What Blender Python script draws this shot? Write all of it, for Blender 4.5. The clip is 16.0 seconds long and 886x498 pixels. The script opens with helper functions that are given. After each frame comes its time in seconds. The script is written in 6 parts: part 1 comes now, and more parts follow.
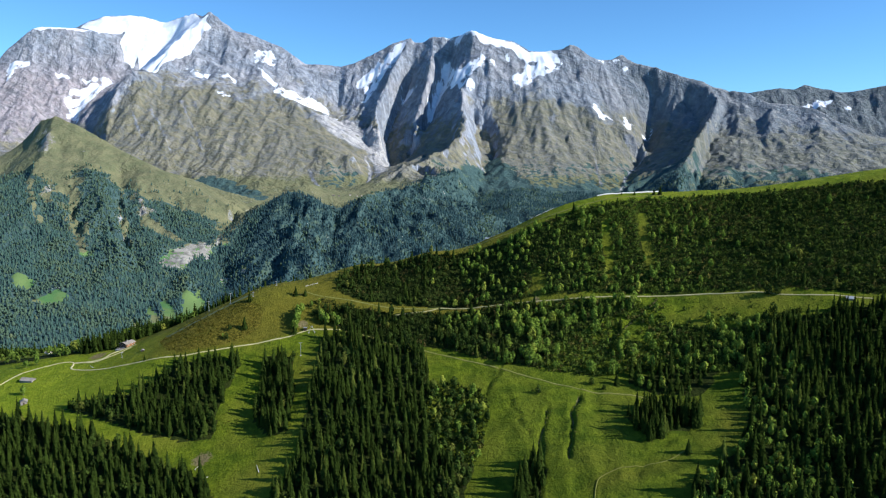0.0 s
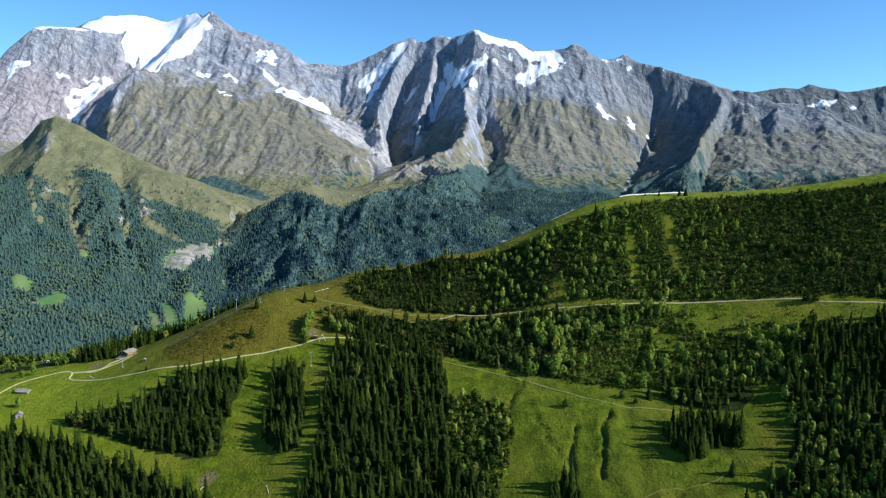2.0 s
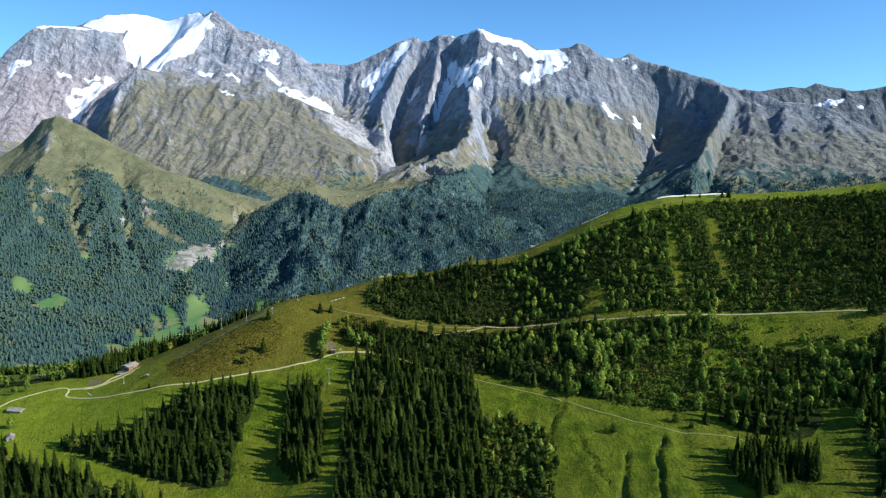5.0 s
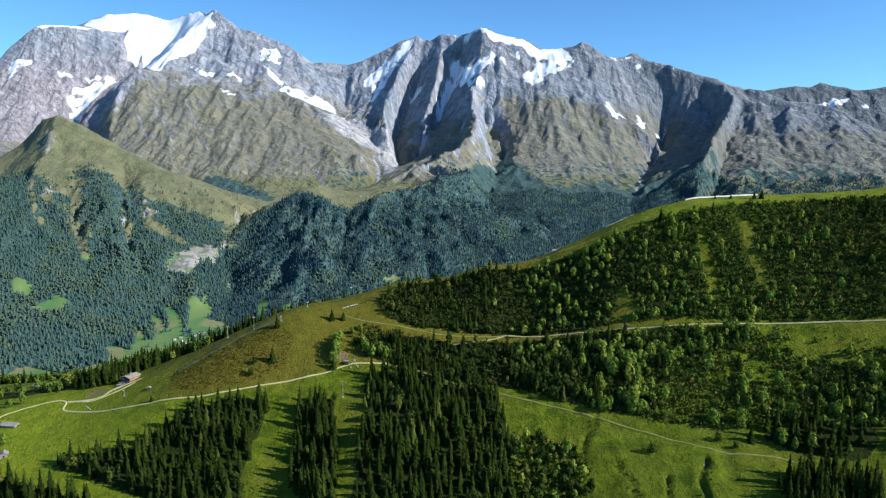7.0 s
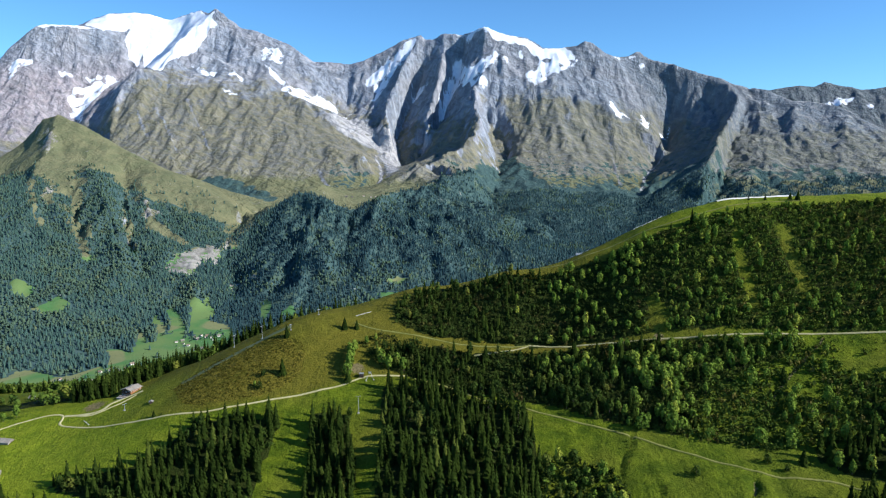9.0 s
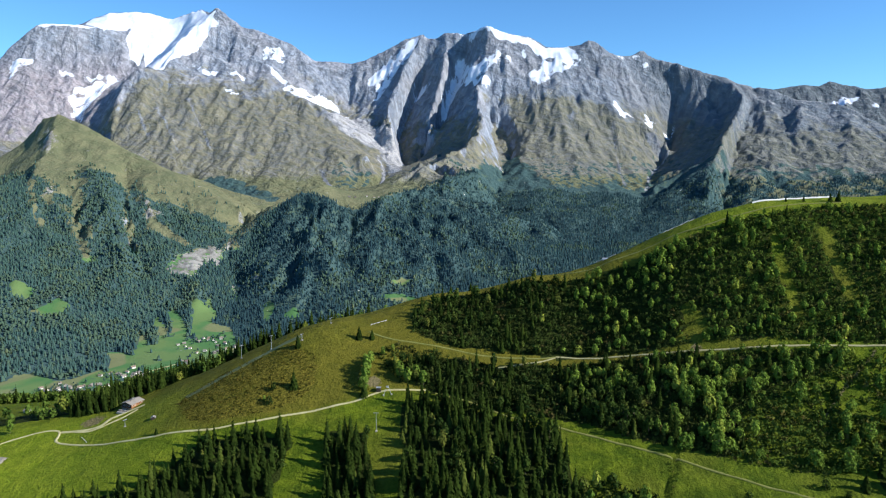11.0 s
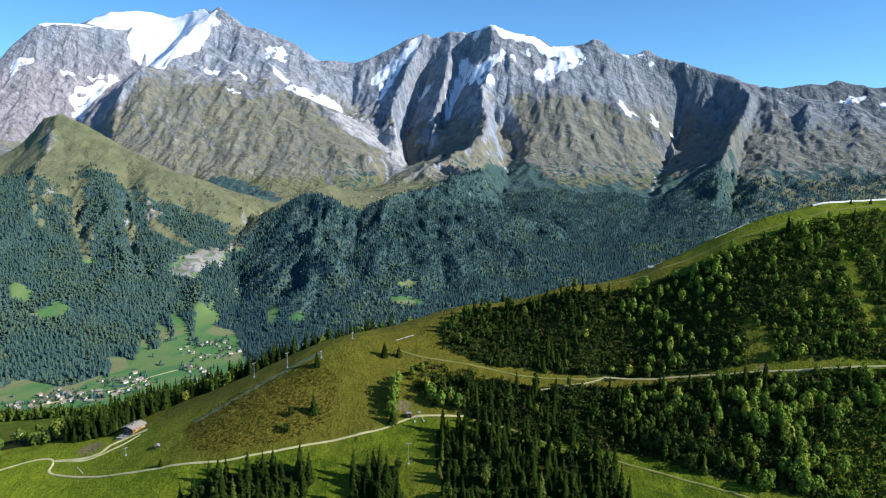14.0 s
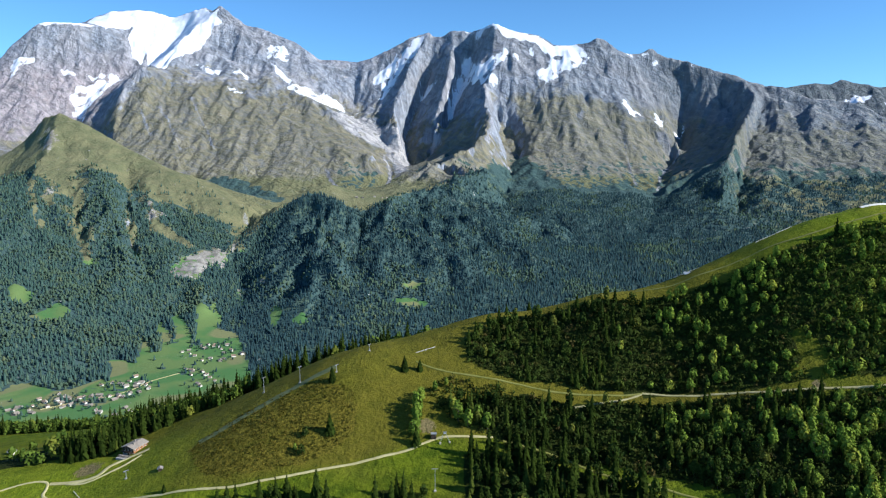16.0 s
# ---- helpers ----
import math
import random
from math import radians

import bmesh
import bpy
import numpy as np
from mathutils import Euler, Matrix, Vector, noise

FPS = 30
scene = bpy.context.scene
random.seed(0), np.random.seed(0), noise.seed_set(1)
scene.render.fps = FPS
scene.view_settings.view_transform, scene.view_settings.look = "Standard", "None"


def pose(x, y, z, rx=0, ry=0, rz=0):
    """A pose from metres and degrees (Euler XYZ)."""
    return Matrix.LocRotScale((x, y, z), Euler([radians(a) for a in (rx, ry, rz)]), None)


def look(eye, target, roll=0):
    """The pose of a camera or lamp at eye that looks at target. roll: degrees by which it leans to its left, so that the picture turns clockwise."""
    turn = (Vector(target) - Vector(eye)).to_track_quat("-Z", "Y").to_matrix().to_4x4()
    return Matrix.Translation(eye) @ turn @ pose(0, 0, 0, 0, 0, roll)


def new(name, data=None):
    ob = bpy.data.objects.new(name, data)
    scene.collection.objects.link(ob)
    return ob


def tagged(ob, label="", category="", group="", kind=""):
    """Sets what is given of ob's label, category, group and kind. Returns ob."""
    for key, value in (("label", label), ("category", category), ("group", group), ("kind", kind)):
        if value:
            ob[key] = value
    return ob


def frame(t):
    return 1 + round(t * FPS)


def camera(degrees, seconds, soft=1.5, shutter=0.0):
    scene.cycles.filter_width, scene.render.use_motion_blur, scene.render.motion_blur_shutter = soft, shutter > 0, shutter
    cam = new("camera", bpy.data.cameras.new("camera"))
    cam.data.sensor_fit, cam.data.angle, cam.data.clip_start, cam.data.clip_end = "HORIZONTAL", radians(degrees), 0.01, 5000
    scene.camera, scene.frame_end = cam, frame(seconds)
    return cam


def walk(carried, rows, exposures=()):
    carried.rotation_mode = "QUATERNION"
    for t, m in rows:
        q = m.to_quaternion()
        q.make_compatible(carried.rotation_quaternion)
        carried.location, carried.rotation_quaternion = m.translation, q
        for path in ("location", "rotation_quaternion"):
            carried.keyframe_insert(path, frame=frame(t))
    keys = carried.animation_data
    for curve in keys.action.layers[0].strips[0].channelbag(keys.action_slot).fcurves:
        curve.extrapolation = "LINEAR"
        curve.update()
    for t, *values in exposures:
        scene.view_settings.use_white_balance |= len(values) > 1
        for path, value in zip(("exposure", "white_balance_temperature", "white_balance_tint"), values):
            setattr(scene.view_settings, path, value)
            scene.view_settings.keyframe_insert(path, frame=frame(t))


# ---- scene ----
cam = camera(66.0, 16.0, soft=1.2)
PATH = [
    (0.0, pose(0.00, 0.00, 500.00, 82.000, 0, 0.000) @ pose(0, 0, 0, 0, 0, -0.000)),
    (1.0, pose(-5.41, 11.90, 499.67, 82.000, 0, 0.038) @ pose(0, 0, 0, 0, 0, -0.008)),
    (2.0, pose(-10.84, 23.81, 499.34, 82.000, 0, 0.076) @ pose(0, 0, 0, 0, 0, -0.017)),
    (3.0, pose(-16.26, 35.72, 499.00, 81.999, 0, 0.114) @ pose(0, 0, 0, 0, 0, -0.025)),
    (4.0, pose(-21.70, 47.63, 498.67, 81.999, 0, 0.152) @ pose(0, 0, 0, 0, 0, -0.033)),
    (5.0, pose(-27.14, 59.55, 498.34, 81.998, 0, 0.189) @ pose(0, 0, 0, 0, 0, -0.042)),
    (6.0, pose(-32.58, 71.47, 498.00, 81.997, 0, 0.226) @ pose(0, 0, 0, 0, 0, -0.050)),
    (7.0, pose(-38.04, 83.40, 497.67, 81.996, 0, 0.263) @ pose(0, 0, 0, 0, 0, -0.058)),
    (8.0, pose(-43.49, 95.32, 497.33, 81.994, 0, 0.299) @ pose(0, 0, 0, 0, 0, -0.066)),
    (9.0, pose(-48.96, 107.26, 497.00, 81.993, 0, 0.335) @ pose(0, 0, 0, 0, 0, -0.075)),
    (10.0, pose(-54.43, 119.19, 496.66, 81.991, 0, 0.371) @ pose(0, 0, 0, 0, 0, -0.083)),
    (11.0, pose(-59.91, 131.13, 496.32, 81.989, 0, 0.407) @ pose(0, 0, 0, 0, 0, -0.091)),
    (12.0, pose(-65.39, 143.07, 495.99, 81.987, 0, 0.442) @ pose(0, 0, 0, 0, 0, -0.100)),
    (13.0, pose(-70.88, 155.02, 495.65, 81.984, 0, 0.478) @ pose(0, 0, 0, 0, 0, -0.108)),
    (14.0, pose(-76.38, 166.97, 495.31, 81.982, 0, 0.512) @ pose(0, 0, 0, 0, 0, -0.116)),
    (15.0, pose(-81.88, 178.92, 494.97, 81.979, 0, 0.547) @ pose(0, 0, 0, 0, 0, -0.124)),
    (16.0, pose(-87.39, 190.88, 494.63, 81.976, 0, 0.582) @ pose(0, 0, 0, 0, 0, -0.133)),
]
walk(cam, PATH, [(0.0, 0.62), (16.0, 0.62)])

# ---------------------------------------------------------------- sky and sun
SUN_DIR = Vector((0.83, -0.24, 0.505)).normalized()          # towards the sun
world = bpy.data.worlds.new("sky")
scene.world = world
world.use_nodes = True
_wn = world.node_tree.nodes
_sky = _wn.new("ShaderNodeTexSky")
_sky.sky_type = "NISHITA"
_sky.sun_disc = False
_sky.sun_elevation = math.asin(SUN_DIR.z)
_sky.sun_rotation = math.atan2(SUN_DIR.x, SUN_DIR.y)
_sky.altitude = 1900
_sky.air_density, _sky.dust_density, _sky.ozone_density = 1.0, 0.1, 3.0
_tint = _wn.new("ShaderNodeMix")
_tint.data_type, _tint.blend_type = "RGBA", "MULTIPLY"
_tint.inputs[0].default_value = 1.0
_tint.inputs[7].default_value = (0.58, 0.97, 1.25, 1)
world.node_tree.links.new(_sky.outputs[0], _tint.inputs[6])
world.node_tree.links.new(_tint.outputs[2], _wn["Background"].inputs[0])
_wn["Background"].inputs[1].default_value = 0.096

sun_data = bpy.data.lights.new("sun", "SUN")
sun_data.energy, sun_data.angle, sun_data.color = 5.0, radians(0.53), (1.0, 0.985, 0.970)
sun = new("sun", sun_data)
sun.matrix_world = look(SUN_DIR * 900, (0, 0, 0))

# ---------------------------------------------------------------- materials
class Shade:
    """A node material under construction."""

    def __init__(self, name, roughness=0.8, specular=0.3):
        self.mat = bpy.data.materials.new(name)
        self.mat.use_nodes = True
        self.nodes, self.links = self.mat.node_tree.nodes, self.mat.node_tree.links
        self.bsdf = self.nodes["Principled BSDF"]
        self.bsdf.inputs["Roughness"].default_value = roughness
        self.bsdf.inputs["Specular IOR Level"].default_value = specular
        self.place = self.nodes.new("ShaderNodeNewGeometry").outputs["Position"]

    def noise(self, size, detail=4, rough=0.55, stretch=None, distort=0.0):
        """Noise of about that size in metres."""
        n = self.nodes.new("ShaderNodeTexNoise")
        n.inputs["Scale"].default_value = 1.0 / size
        n.inputs["Detail"].default_value = detail
        n.inputs["Roughness"].default_value = rough
        n.inputs["Distortion"].default_value = distort
        place = self.place
        if stretch:
            m = self.nodes.new("ShaderNodeMapping")
            m.inputs["Scale"].default_value = stretch
            self.links.new(place, m.inputs[0])
            place = m.outputs[0]
        self.links.new(place, n.inputs["Vector"])
        return n.outputs["Fac"]

    def strata(self, size, detail=5, rough=0.62):
        """Noise drawn out along the dip of the mountain's beds."""
        n = self.nodes.new("ShaderNodeTexNoise")
        n.inputs["Scale"].default_value = 1.0 / size
        n.inputs["Detail"].default_value = detail
        n.inputs["Roughness"].default_value = rough
        m = self.nodes.new("ShaderNodeMapping")
        m.vector_type = "TEXTURE"
        m.inputs["Rotation"].default_value = (0.0, radians(20), radians(-23))
        m.inputs["Scale"].default_value = (9.0, 1.6, 1.0)
        self.links.new(self.place, m.inputs[0])
        self.links.new(m.outputs[0], n.inputs["Vector"])
        return n.outputs["Fac"]

    def attr(self, name):
        a = self.nodes.new("ShaderNodeAttribute")
        a.attribute_name = name
        return a.outputs["Fac"]

    def math(self, op, a, b=0.0, clamp=False):
        m = self.nodes.new("ShaderNodeMath")
        m.operation, m.use_clamp = op, clamp
        for k, v in enumerate((a, b)):
            if isinstance(v, (int, float)):
                m.inputs[k].default_value = v
            else:
                self.links.new(v, m.inputs[k])
        return m.outputs[0]

    def step(self, v, lo, hi):
        m = self.nodes.new("ShaderNodeMapRange")
        m.inputs["From Min"].default_value, m.inputs["From Max"].default_value = lo, hi
        m.interpolation_type = "SMOOTHSTEP"
        self.links.new(v, m.inputs["Value"])
        return m.outputs["Result"]

    def mix(self, fac, a, b):
        m = self.nodes.new("ShaderNodeMix")
        m.data_type = "RGBA"
        if isinstance(fac, (int, float)):
            m.inputs[0].default_value = fac
        else:
            self.links.new(fac, m.inputs[0])
        for k, v in ((6, a), (7, b)):
            if isinstance(v, tuple):
                m.inputs[k].default_value = (*v, 1)
            else:
                self.links.new(v, m.inputs[k])
        return m.outputs[2]

    def colour(self, c):
        if isinstance(c, tuple):
            self.bsdf.inputs["Base Color"].default_value = (*c, 1)
        else:
            self.links.new(c, self.bsdf.inputs["Base Color"])
        return self

    def bump(self, height, distance, strength=1.0):
        b = self.nodes.new("ShaderNodeBump")
        b.inputs["Distance"].default_value = distance
        b.inputs["Strength"].default_value = strength
        self.links.new(height, b.inputs["Height"])
        self.links.new(b.outputs[0], self.bsdf.inputs["Normal"])
        return self


def hill_material():
    s = Shade("hill grass", 0.95, 0.05)
    coarse, mid, fine = s.noise(38, 4), s.noise(7, 5, 0.65), s.noise(1.4, 4, 0.7)
    lush = s.mix(s.step(mid, 0.32, 0.68), (0.050, 0.082, 0.0055), (0.134, 0.170, 0.011))
    lush = s.mix(s.step(coarse, 0.42, 0.66), lush, (0.142, 0.160, 0.016))
    dry = s.mix(s.step(mid, 0.3, 0.7), (0.098, 0.091, 0.011), (0.160, 0.138, 0.017))
    dry = s.mix(s.step(fine, 0.45, 0.75), dry, (0.108, 0.098, 0.017))
    dryness = s.math("ADD", s.attr("dry"), s.math("MULTIPLY", s.math("SUBTRACT", coarse, 0.5), 1.1), True)
    col = s.mix(dryness, lush, dry)
    col = s.mix(s.math("MULTIPLY", s.attr("fresh"), 0.75), col, s.mix(s.step(mid, 0.35, 0.65), (0.138, 0.196, 0.011), (0.214, 0.262, 0.018)))
    col = s.mix(s.attr("deep"), col, s.mix(s.step(mid, 0.35, 0.65), (0.040, 0.068, 0.005), (0.096, 0.128, 0.010)))
    heath = s.mix(s.step(fine, 0.35, 0.65), (0.092, 0.079, 0.012), (0.168, 0.138, 0.020))
    col = s.mix(s.step(s.math("ADD", s.attr("heath"), s.math("MULTIPLY", s.math("SUBTRACT", mid, 0.5), 0.9)), 0.42, 0.6), col, heath)
    # Woodland floor, its colour darkened further for the shade between the trees.
    shaded_litter = s.mix(s.step(fine, 0.35, 0.7), (0.010, 0.016, 0.004), (0.034, 0.044, 0.009))
    col = s.mix(s.step(s.math("ADD", s.attr("wood"), s.math("MULTIPLY", s.math("SUBTRACT", mid, 0.5), 0.8)), 0.38, 0.62), col, shaded_litter)
    soil = s.mix(fine, (0.125, 0.100, 0.045), (0.235, 0.190, 0.095))
    col = s.mix(s.step(s.math("ADD", s.attr("bare"), s.math("MULTIPLY", s.math("SUBTRACT", fine, 0.5), 0.9)), 0.45, 0.65), col, soil)
    s.colour(s.mix(s.step(fine, 0.3, 0.7), s.mix(0.38, col, (0.03, 0.045, 0.006)), col))
    s.bump(s.math("ADD", s.math("MULTIPLY", mid, 1.6), fine), 1.15, 0.8)
    return s.mat


def far_material():
    s = Shade("haze-tinted mountain land", 0.9, 0.10)

    def groove(size, detail, stretch=None):
        """Sharp branching furrows: 0 in the furrow, 1 beside it."""
        n = s.noise(size, detail, 0.6, stretch, 0.4)
        return s.math("MULTIPLY", s.math("ABSOLUTE", s.math("SUBTRACT", n, 0.5)), 5.0, True)
    beds = s.strata(30)
    big, mid, fine, tiny = s.noise(260, 5), s.noise(55, 6, 0.65), s.noise(17, 6, 0.72), s.noise(6, 4, 0.75)
    falls = s.noise(48, 8, 0.66, (1.0, 1.0, 0.32), 0.6)
    cut, nick = groove(90, 5, (1.0, 1.0, 0.45)), groove(24, 4, (1.0, 1.0, 0.6))
    # Bluish-grey stone: distance haze is put into the base colour.
    hazy_rock = s.mix(s.step(falls, 0.36, 0.64), (0.175, 0.205, 0.250), (0.330, 0.365, 0.415))
    hazy_rock = s.mix(s.step(big, 0.44, 0.62), hazy_rock, s.mix(s.step(falls, 0.34, 0.66), (0.225, 0.235, 0.262), (0.370, 0.378, 0.405)))
    hazy_rock = s.mix(s.math("MULTIPLY", s.step(tiny, 0.50, 0.70), 0.35), hazy_rock, (0.195, 0.212, 0.255))
    hazy_rock = s.mix(s.attr("warm"), hazy_rock, s.mix(s.step(falls, 0.34, 0.66), (0.262, 0.232, 0.242), (0.398, 0.365, 0.382)))
    hazy_rock = s.mix(s.attr("slate_haze"), hazy_rock, s.mix(s.step(falls, 0.34, 0.66), (0.070, 0.098, 0.130), (0.150, 0.185, 0.225)))
    scree = s.mix(fine, (0.34, 0.34, 0.345), (0.52, 0.51, 0.50))
    col = s.mix(s.step(s.math("ADD", s.attr("scree"), s.math("MULTIPLY", s.math("SUBTRACT", falls, 0.5), 1.4)), 0.45, 0.75), hazy_rock, scree)
    turf = s.mix(s.step(falls, 0.35, 0.65), (0.122, 0.121, 0.079), (0.218, 0.202, 0.134))
    turf = s.mix(s.math("MULTIPLY", s.step(tiny, 0.48, 0.70), 0.38), turf, (0.148, 0.160, 0.150))
    thin = s.math("ADD", s.attr("turf"), s.math("ADD", s.math("MULTIPLY", s.math("SUBTRACT", falls, 0.5), 1.5), s.math("MULTIPLY", s.math("SUBTRACT", mid, 0.5), 1.1)))
    col = s.mix(s.step(thin, 0.30, 0.85), col, turf)
    col = s.mix(s.math("MULTIPLY", s.attr("slate_haze"), 0.75), col, s.mix(s.step(falls, 0.34, 0.66), (0.068, 0.088, 0.094), (0.150, 0.172, 0.172)))
    col = s.mix(s.math("MULTIPLY", s.step(beds, 0.50, 0.64), 0.42), col, (0.118, 0.128, 0.130))
    col = s.mix(s.math("MULTIPLY", s.step(beds, 0.46, 0.34), 0.22), col, (0.40, 0.385, 0.35))
    # Crease darkening along the furrows is put into the colour, matching the bump.
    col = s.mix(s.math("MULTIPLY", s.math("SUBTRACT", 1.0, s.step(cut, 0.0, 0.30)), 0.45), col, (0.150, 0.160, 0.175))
    alp = s.mix(s.step(mid, 0.30, 0.70), (0.112, 0.123, 0.064), (0.176, 0.170, 0.090))
    alp = s.mix(s.step(tiny, 0.48, 0.72), alp, (0.120, 0.132, 0.072))
    grass = s.math("ADD", s.attr("alp"), s.math("ADD", s.math("MULTIPLY", s.math("SUBTRACT", mid, 0.5), 0.8), s.math("MULTIPLY", s.math("SUBTRACT", fine, 0.5), 0.6)))
    col = s.mix(s.step(grass, 0.40, 0.66), col, alp)
    field = s.mix(s.step(s.noise(90, 2), 0.42, 0.6), (0.066, 0.165, 0.052), (0.120, 0.190, 0.062))
    field = s.mix(s.step(s.noise(140, 1), 0.58, 0.62), field, (0.172, 0.185, 0.082))
    field = s.mix(s.step(tiny, 0.5, 0.8), field, (0.095, 0.145, 0.058))
    col = s.mix(s.attr("field"), col, field)
    # Wood cover is blued too, with the haze of distance in its colour.
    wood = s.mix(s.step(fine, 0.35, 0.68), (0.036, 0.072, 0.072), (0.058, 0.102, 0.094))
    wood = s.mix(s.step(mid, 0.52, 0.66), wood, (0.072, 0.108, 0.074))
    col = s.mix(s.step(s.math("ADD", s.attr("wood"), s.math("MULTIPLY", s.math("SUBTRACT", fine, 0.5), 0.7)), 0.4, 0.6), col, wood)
    pale = s.mix(s.step(falls, 0.35, 0.65), (0.13, 0.125, 0.110), (0.34, 0.325, 0.285))
    col = s.mix(s.step(s.math("ADD", s.attr("pale"), s.math("ADD", s.math("MULTIPLY", s.math("SUBTRACT", falls, 0.5), 2.4), s.math("MULTIPLY", s.math("SUBTRACT", tiny, 0.5), 1.6))), 0.46, 0.60), col, pale)
    snowy = s.math("ADD", s.attr("snow"), s.math("ADD", s.math("MULTIPLY", s.math("SUBTRACT", falls, 0.5), 2.0), s.math("MULTIPLY", s.math("SUBTRACT", tiny, 0.5), 0.9)))
    snowy = s.step(snowy, 0.46, 0.60)
    ice = s.mix(s.step(mid, 0.3, 0.7), (0.62, 0.67, 0.76), (0.82, 0.85, 0.90))
    s.colour(s.mix(snowy, col, ice))
    rough = s.math("ADD", s.math("ADD", s.math("SUBTRACT", s.math("MULTIPLY", cut, 1.3), s.math("MULTIPLY", beds, 1.6)), s.math("MULTIPLY", nick, 0.5)), s.math("ADD", falls, s.math("MULTIPLY", tiny, 0.25)))
    calm = s.math("MAXIMUM", s.math("MAXIMUM", s.math("MULTIPLY", snowy, 0.92), s.math("MULTIPLY", s.attr("turf"), 0.4)), s.math("MAXIMUM", s.attr("field"), s.math("MULTIPLY", s.attr("alp"), 0.6)))
    s.bump(s.math("MULTIPLY", rough, s.math("SUBTRACT", 1.0, calm, True)), 12.0, 0.75)
    return s.mat


def leaf_material(name, dark, light, warm, share, through_share=0.16):
    """Foliage that lets some light through; each tree differs a little."""
    s = Shade(name, 1.0, 0.0)
    info = s.nodes.new("ShaderNodeObjectInfo").outputs["Random"]
    island = s.nodes.new("ShaderNodeNewGeometry").outputs["Random Per Island"]
    tree = s.math("FRACT", s.math("ADD", info, s.attr("tint")))
    col = s.mix(s.math("ADD", s.math("MULTIPLY", tree, 0.6), s.math("MULTIPLY", island, 0.45), True), dark, light)
    col = s.mix(s.step(tree, 1.0 - share, 1.0), col, warm)
    s.colour(col)
    glow = s.nodes.new("ShaderNodeBsdfTranslucent")
    s.links.new(col, glow.inputs["Color"])
    both = s.nodes.new("ShaderNodeMixShader")
    both.inputs[0].default_value = through_share
    s.links.new(s.bsdf.outputs[0], both.inputs[1])
    s.links.new(glow.outputs[0], both.inputs[2])
    s.links.new(both.outputs[0], s.nodes["Material Output"].inputs["Surface"])
    return s.mat


def plain_material(name, a, b, size=0.6, roughness=0.8, metal=0.0, relief=0.02):
    s = Shade(name, roughness)
    s.bsdf.inputs["Metallic"].default_value = metal
    n, big = s.noise(size, 5, 0.65), s.noise(size * 7, 3)
    s.colour(s.mix(s.step(s.math("ADD", s.math("MULTIPLY", n, 0.6), s.math("MULTIPLY", big, 0.4)), 0.35, 0.65), a, b))
    s.bump(n, relief, 0.6)
    return s.mat


HILL = hill_material()
FAR = far_material()
NEEDLES = leaf_material("spruce needles", (0.006, 0.0125, 0.003), (0.034, 0.054, 0.009), (0.070, 0.090, 0.016), 0.14, 0.03)
LEAVES = leaf_material("broad leaves", (0.060, 0.110, 0.017), (0.172, 0.242, 0.035), (0.230, 0.260, 0.039), 0.16, 0.12)
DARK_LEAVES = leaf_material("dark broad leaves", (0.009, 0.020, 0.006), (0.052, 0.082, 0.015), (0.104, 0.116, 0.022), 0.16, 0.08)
DARK_SHRUB = leaf_material("dark shrub leaves", (0.010, 0.020, 0.006), (0.046, 0.068, 0.014), (0.075, 0.062, 0.020), 0.18, 0.06)
MID_LEAVES = leaf_material("mid-green broad leaves", (0.026, 0.054, 0.011), (0.100, 0.148, 0.024), (0.150, 0.165, 0.028), 0.16, 0.1)
SHRUB = leaf_material("shrub leaves", (0.030, 0.056, 0.011), (0.108, 0.152, 0.023), (0.112, 0.098, 0.026), 0.16, 0.08)
# Far foliage is blued and lightened: distance haze put into the base colours.
HAZY_NEEDLES = leaf_material("haze-blued far forest needles", (0.024, 0.054, 0.061), (0.036, 0.075, 0.080), (0.054, 0.094, 0.076), 0.12)
HAZY_VALLEY_NEEDLES = leaf_material("haze-tinted valley forest needles", (0.044, 0.090, 0.078), (0.068, 0.124, 0.096), (0.088, 0.134, 0.088), 0.14)
HAZY_LEAVES = leaf_material("haze-tinted far broad leaves", (0.056, 0.096, 0.070), (0.084, 0.132, 0.080), (0.118, 0.146, 0.076), 0.16)
HEATH = leaf_material("heath tufts", (0.030, 0.032, 0.006), (0.094, 0.084, 0.014), (0.125, 0.094, 0.019), 0.2)
BARK = plain_material("bark", (0.055, 0.042, 0.032), (0.13, 0.105, 0.085), 0.3)
GRAVEL = plain_material("pale gravel", (0.33, 0.295, 0.130), (0.49, 0.44, 0.215), 0.9, 0.95)
CHIPPINGS = plain_material("white limestone chippings", (0.52, 0.50, 0.44), (0.70, 0.68, 0.61), 0.7, 0.95)
PALE_TRACK = plain_material("dusty pale track", (0.235, 0.218, 0.095), (0.355, 0.328, 0.165), 1.0, 0.95)
FAINT_PATH = plain_material("trodden grass", (0.105, 0.112, 0.018), (0.150, 0.150, 0.028), 1.2, 0.95)
GRASSY_TRACK = plain_material("worn grassy track", (0.115, 0.126, 0.024), (0.190, 0.190, 0.048), 1.2, 0.95)
TIMBER = plain_material("orange-brown timber", (0.20, 0.085, 0.030), (0.36, 0.165, 0.06), 0.5)
DARK_TIMBER = plain_material("dark timber", (0.035, 0.024, 0.017), (0.085, 0.06, 0.04), 0.5)
GREY_TIMBER = plain_material("weathered timber", (0.16, 0.14, 0.12), (0.30, 0.27, 0.23), 0.5)
STONE = plain_material("pale stone", (0.26, 0.24, 0.21), (0.42, 0.395, 0.35), 0.6)
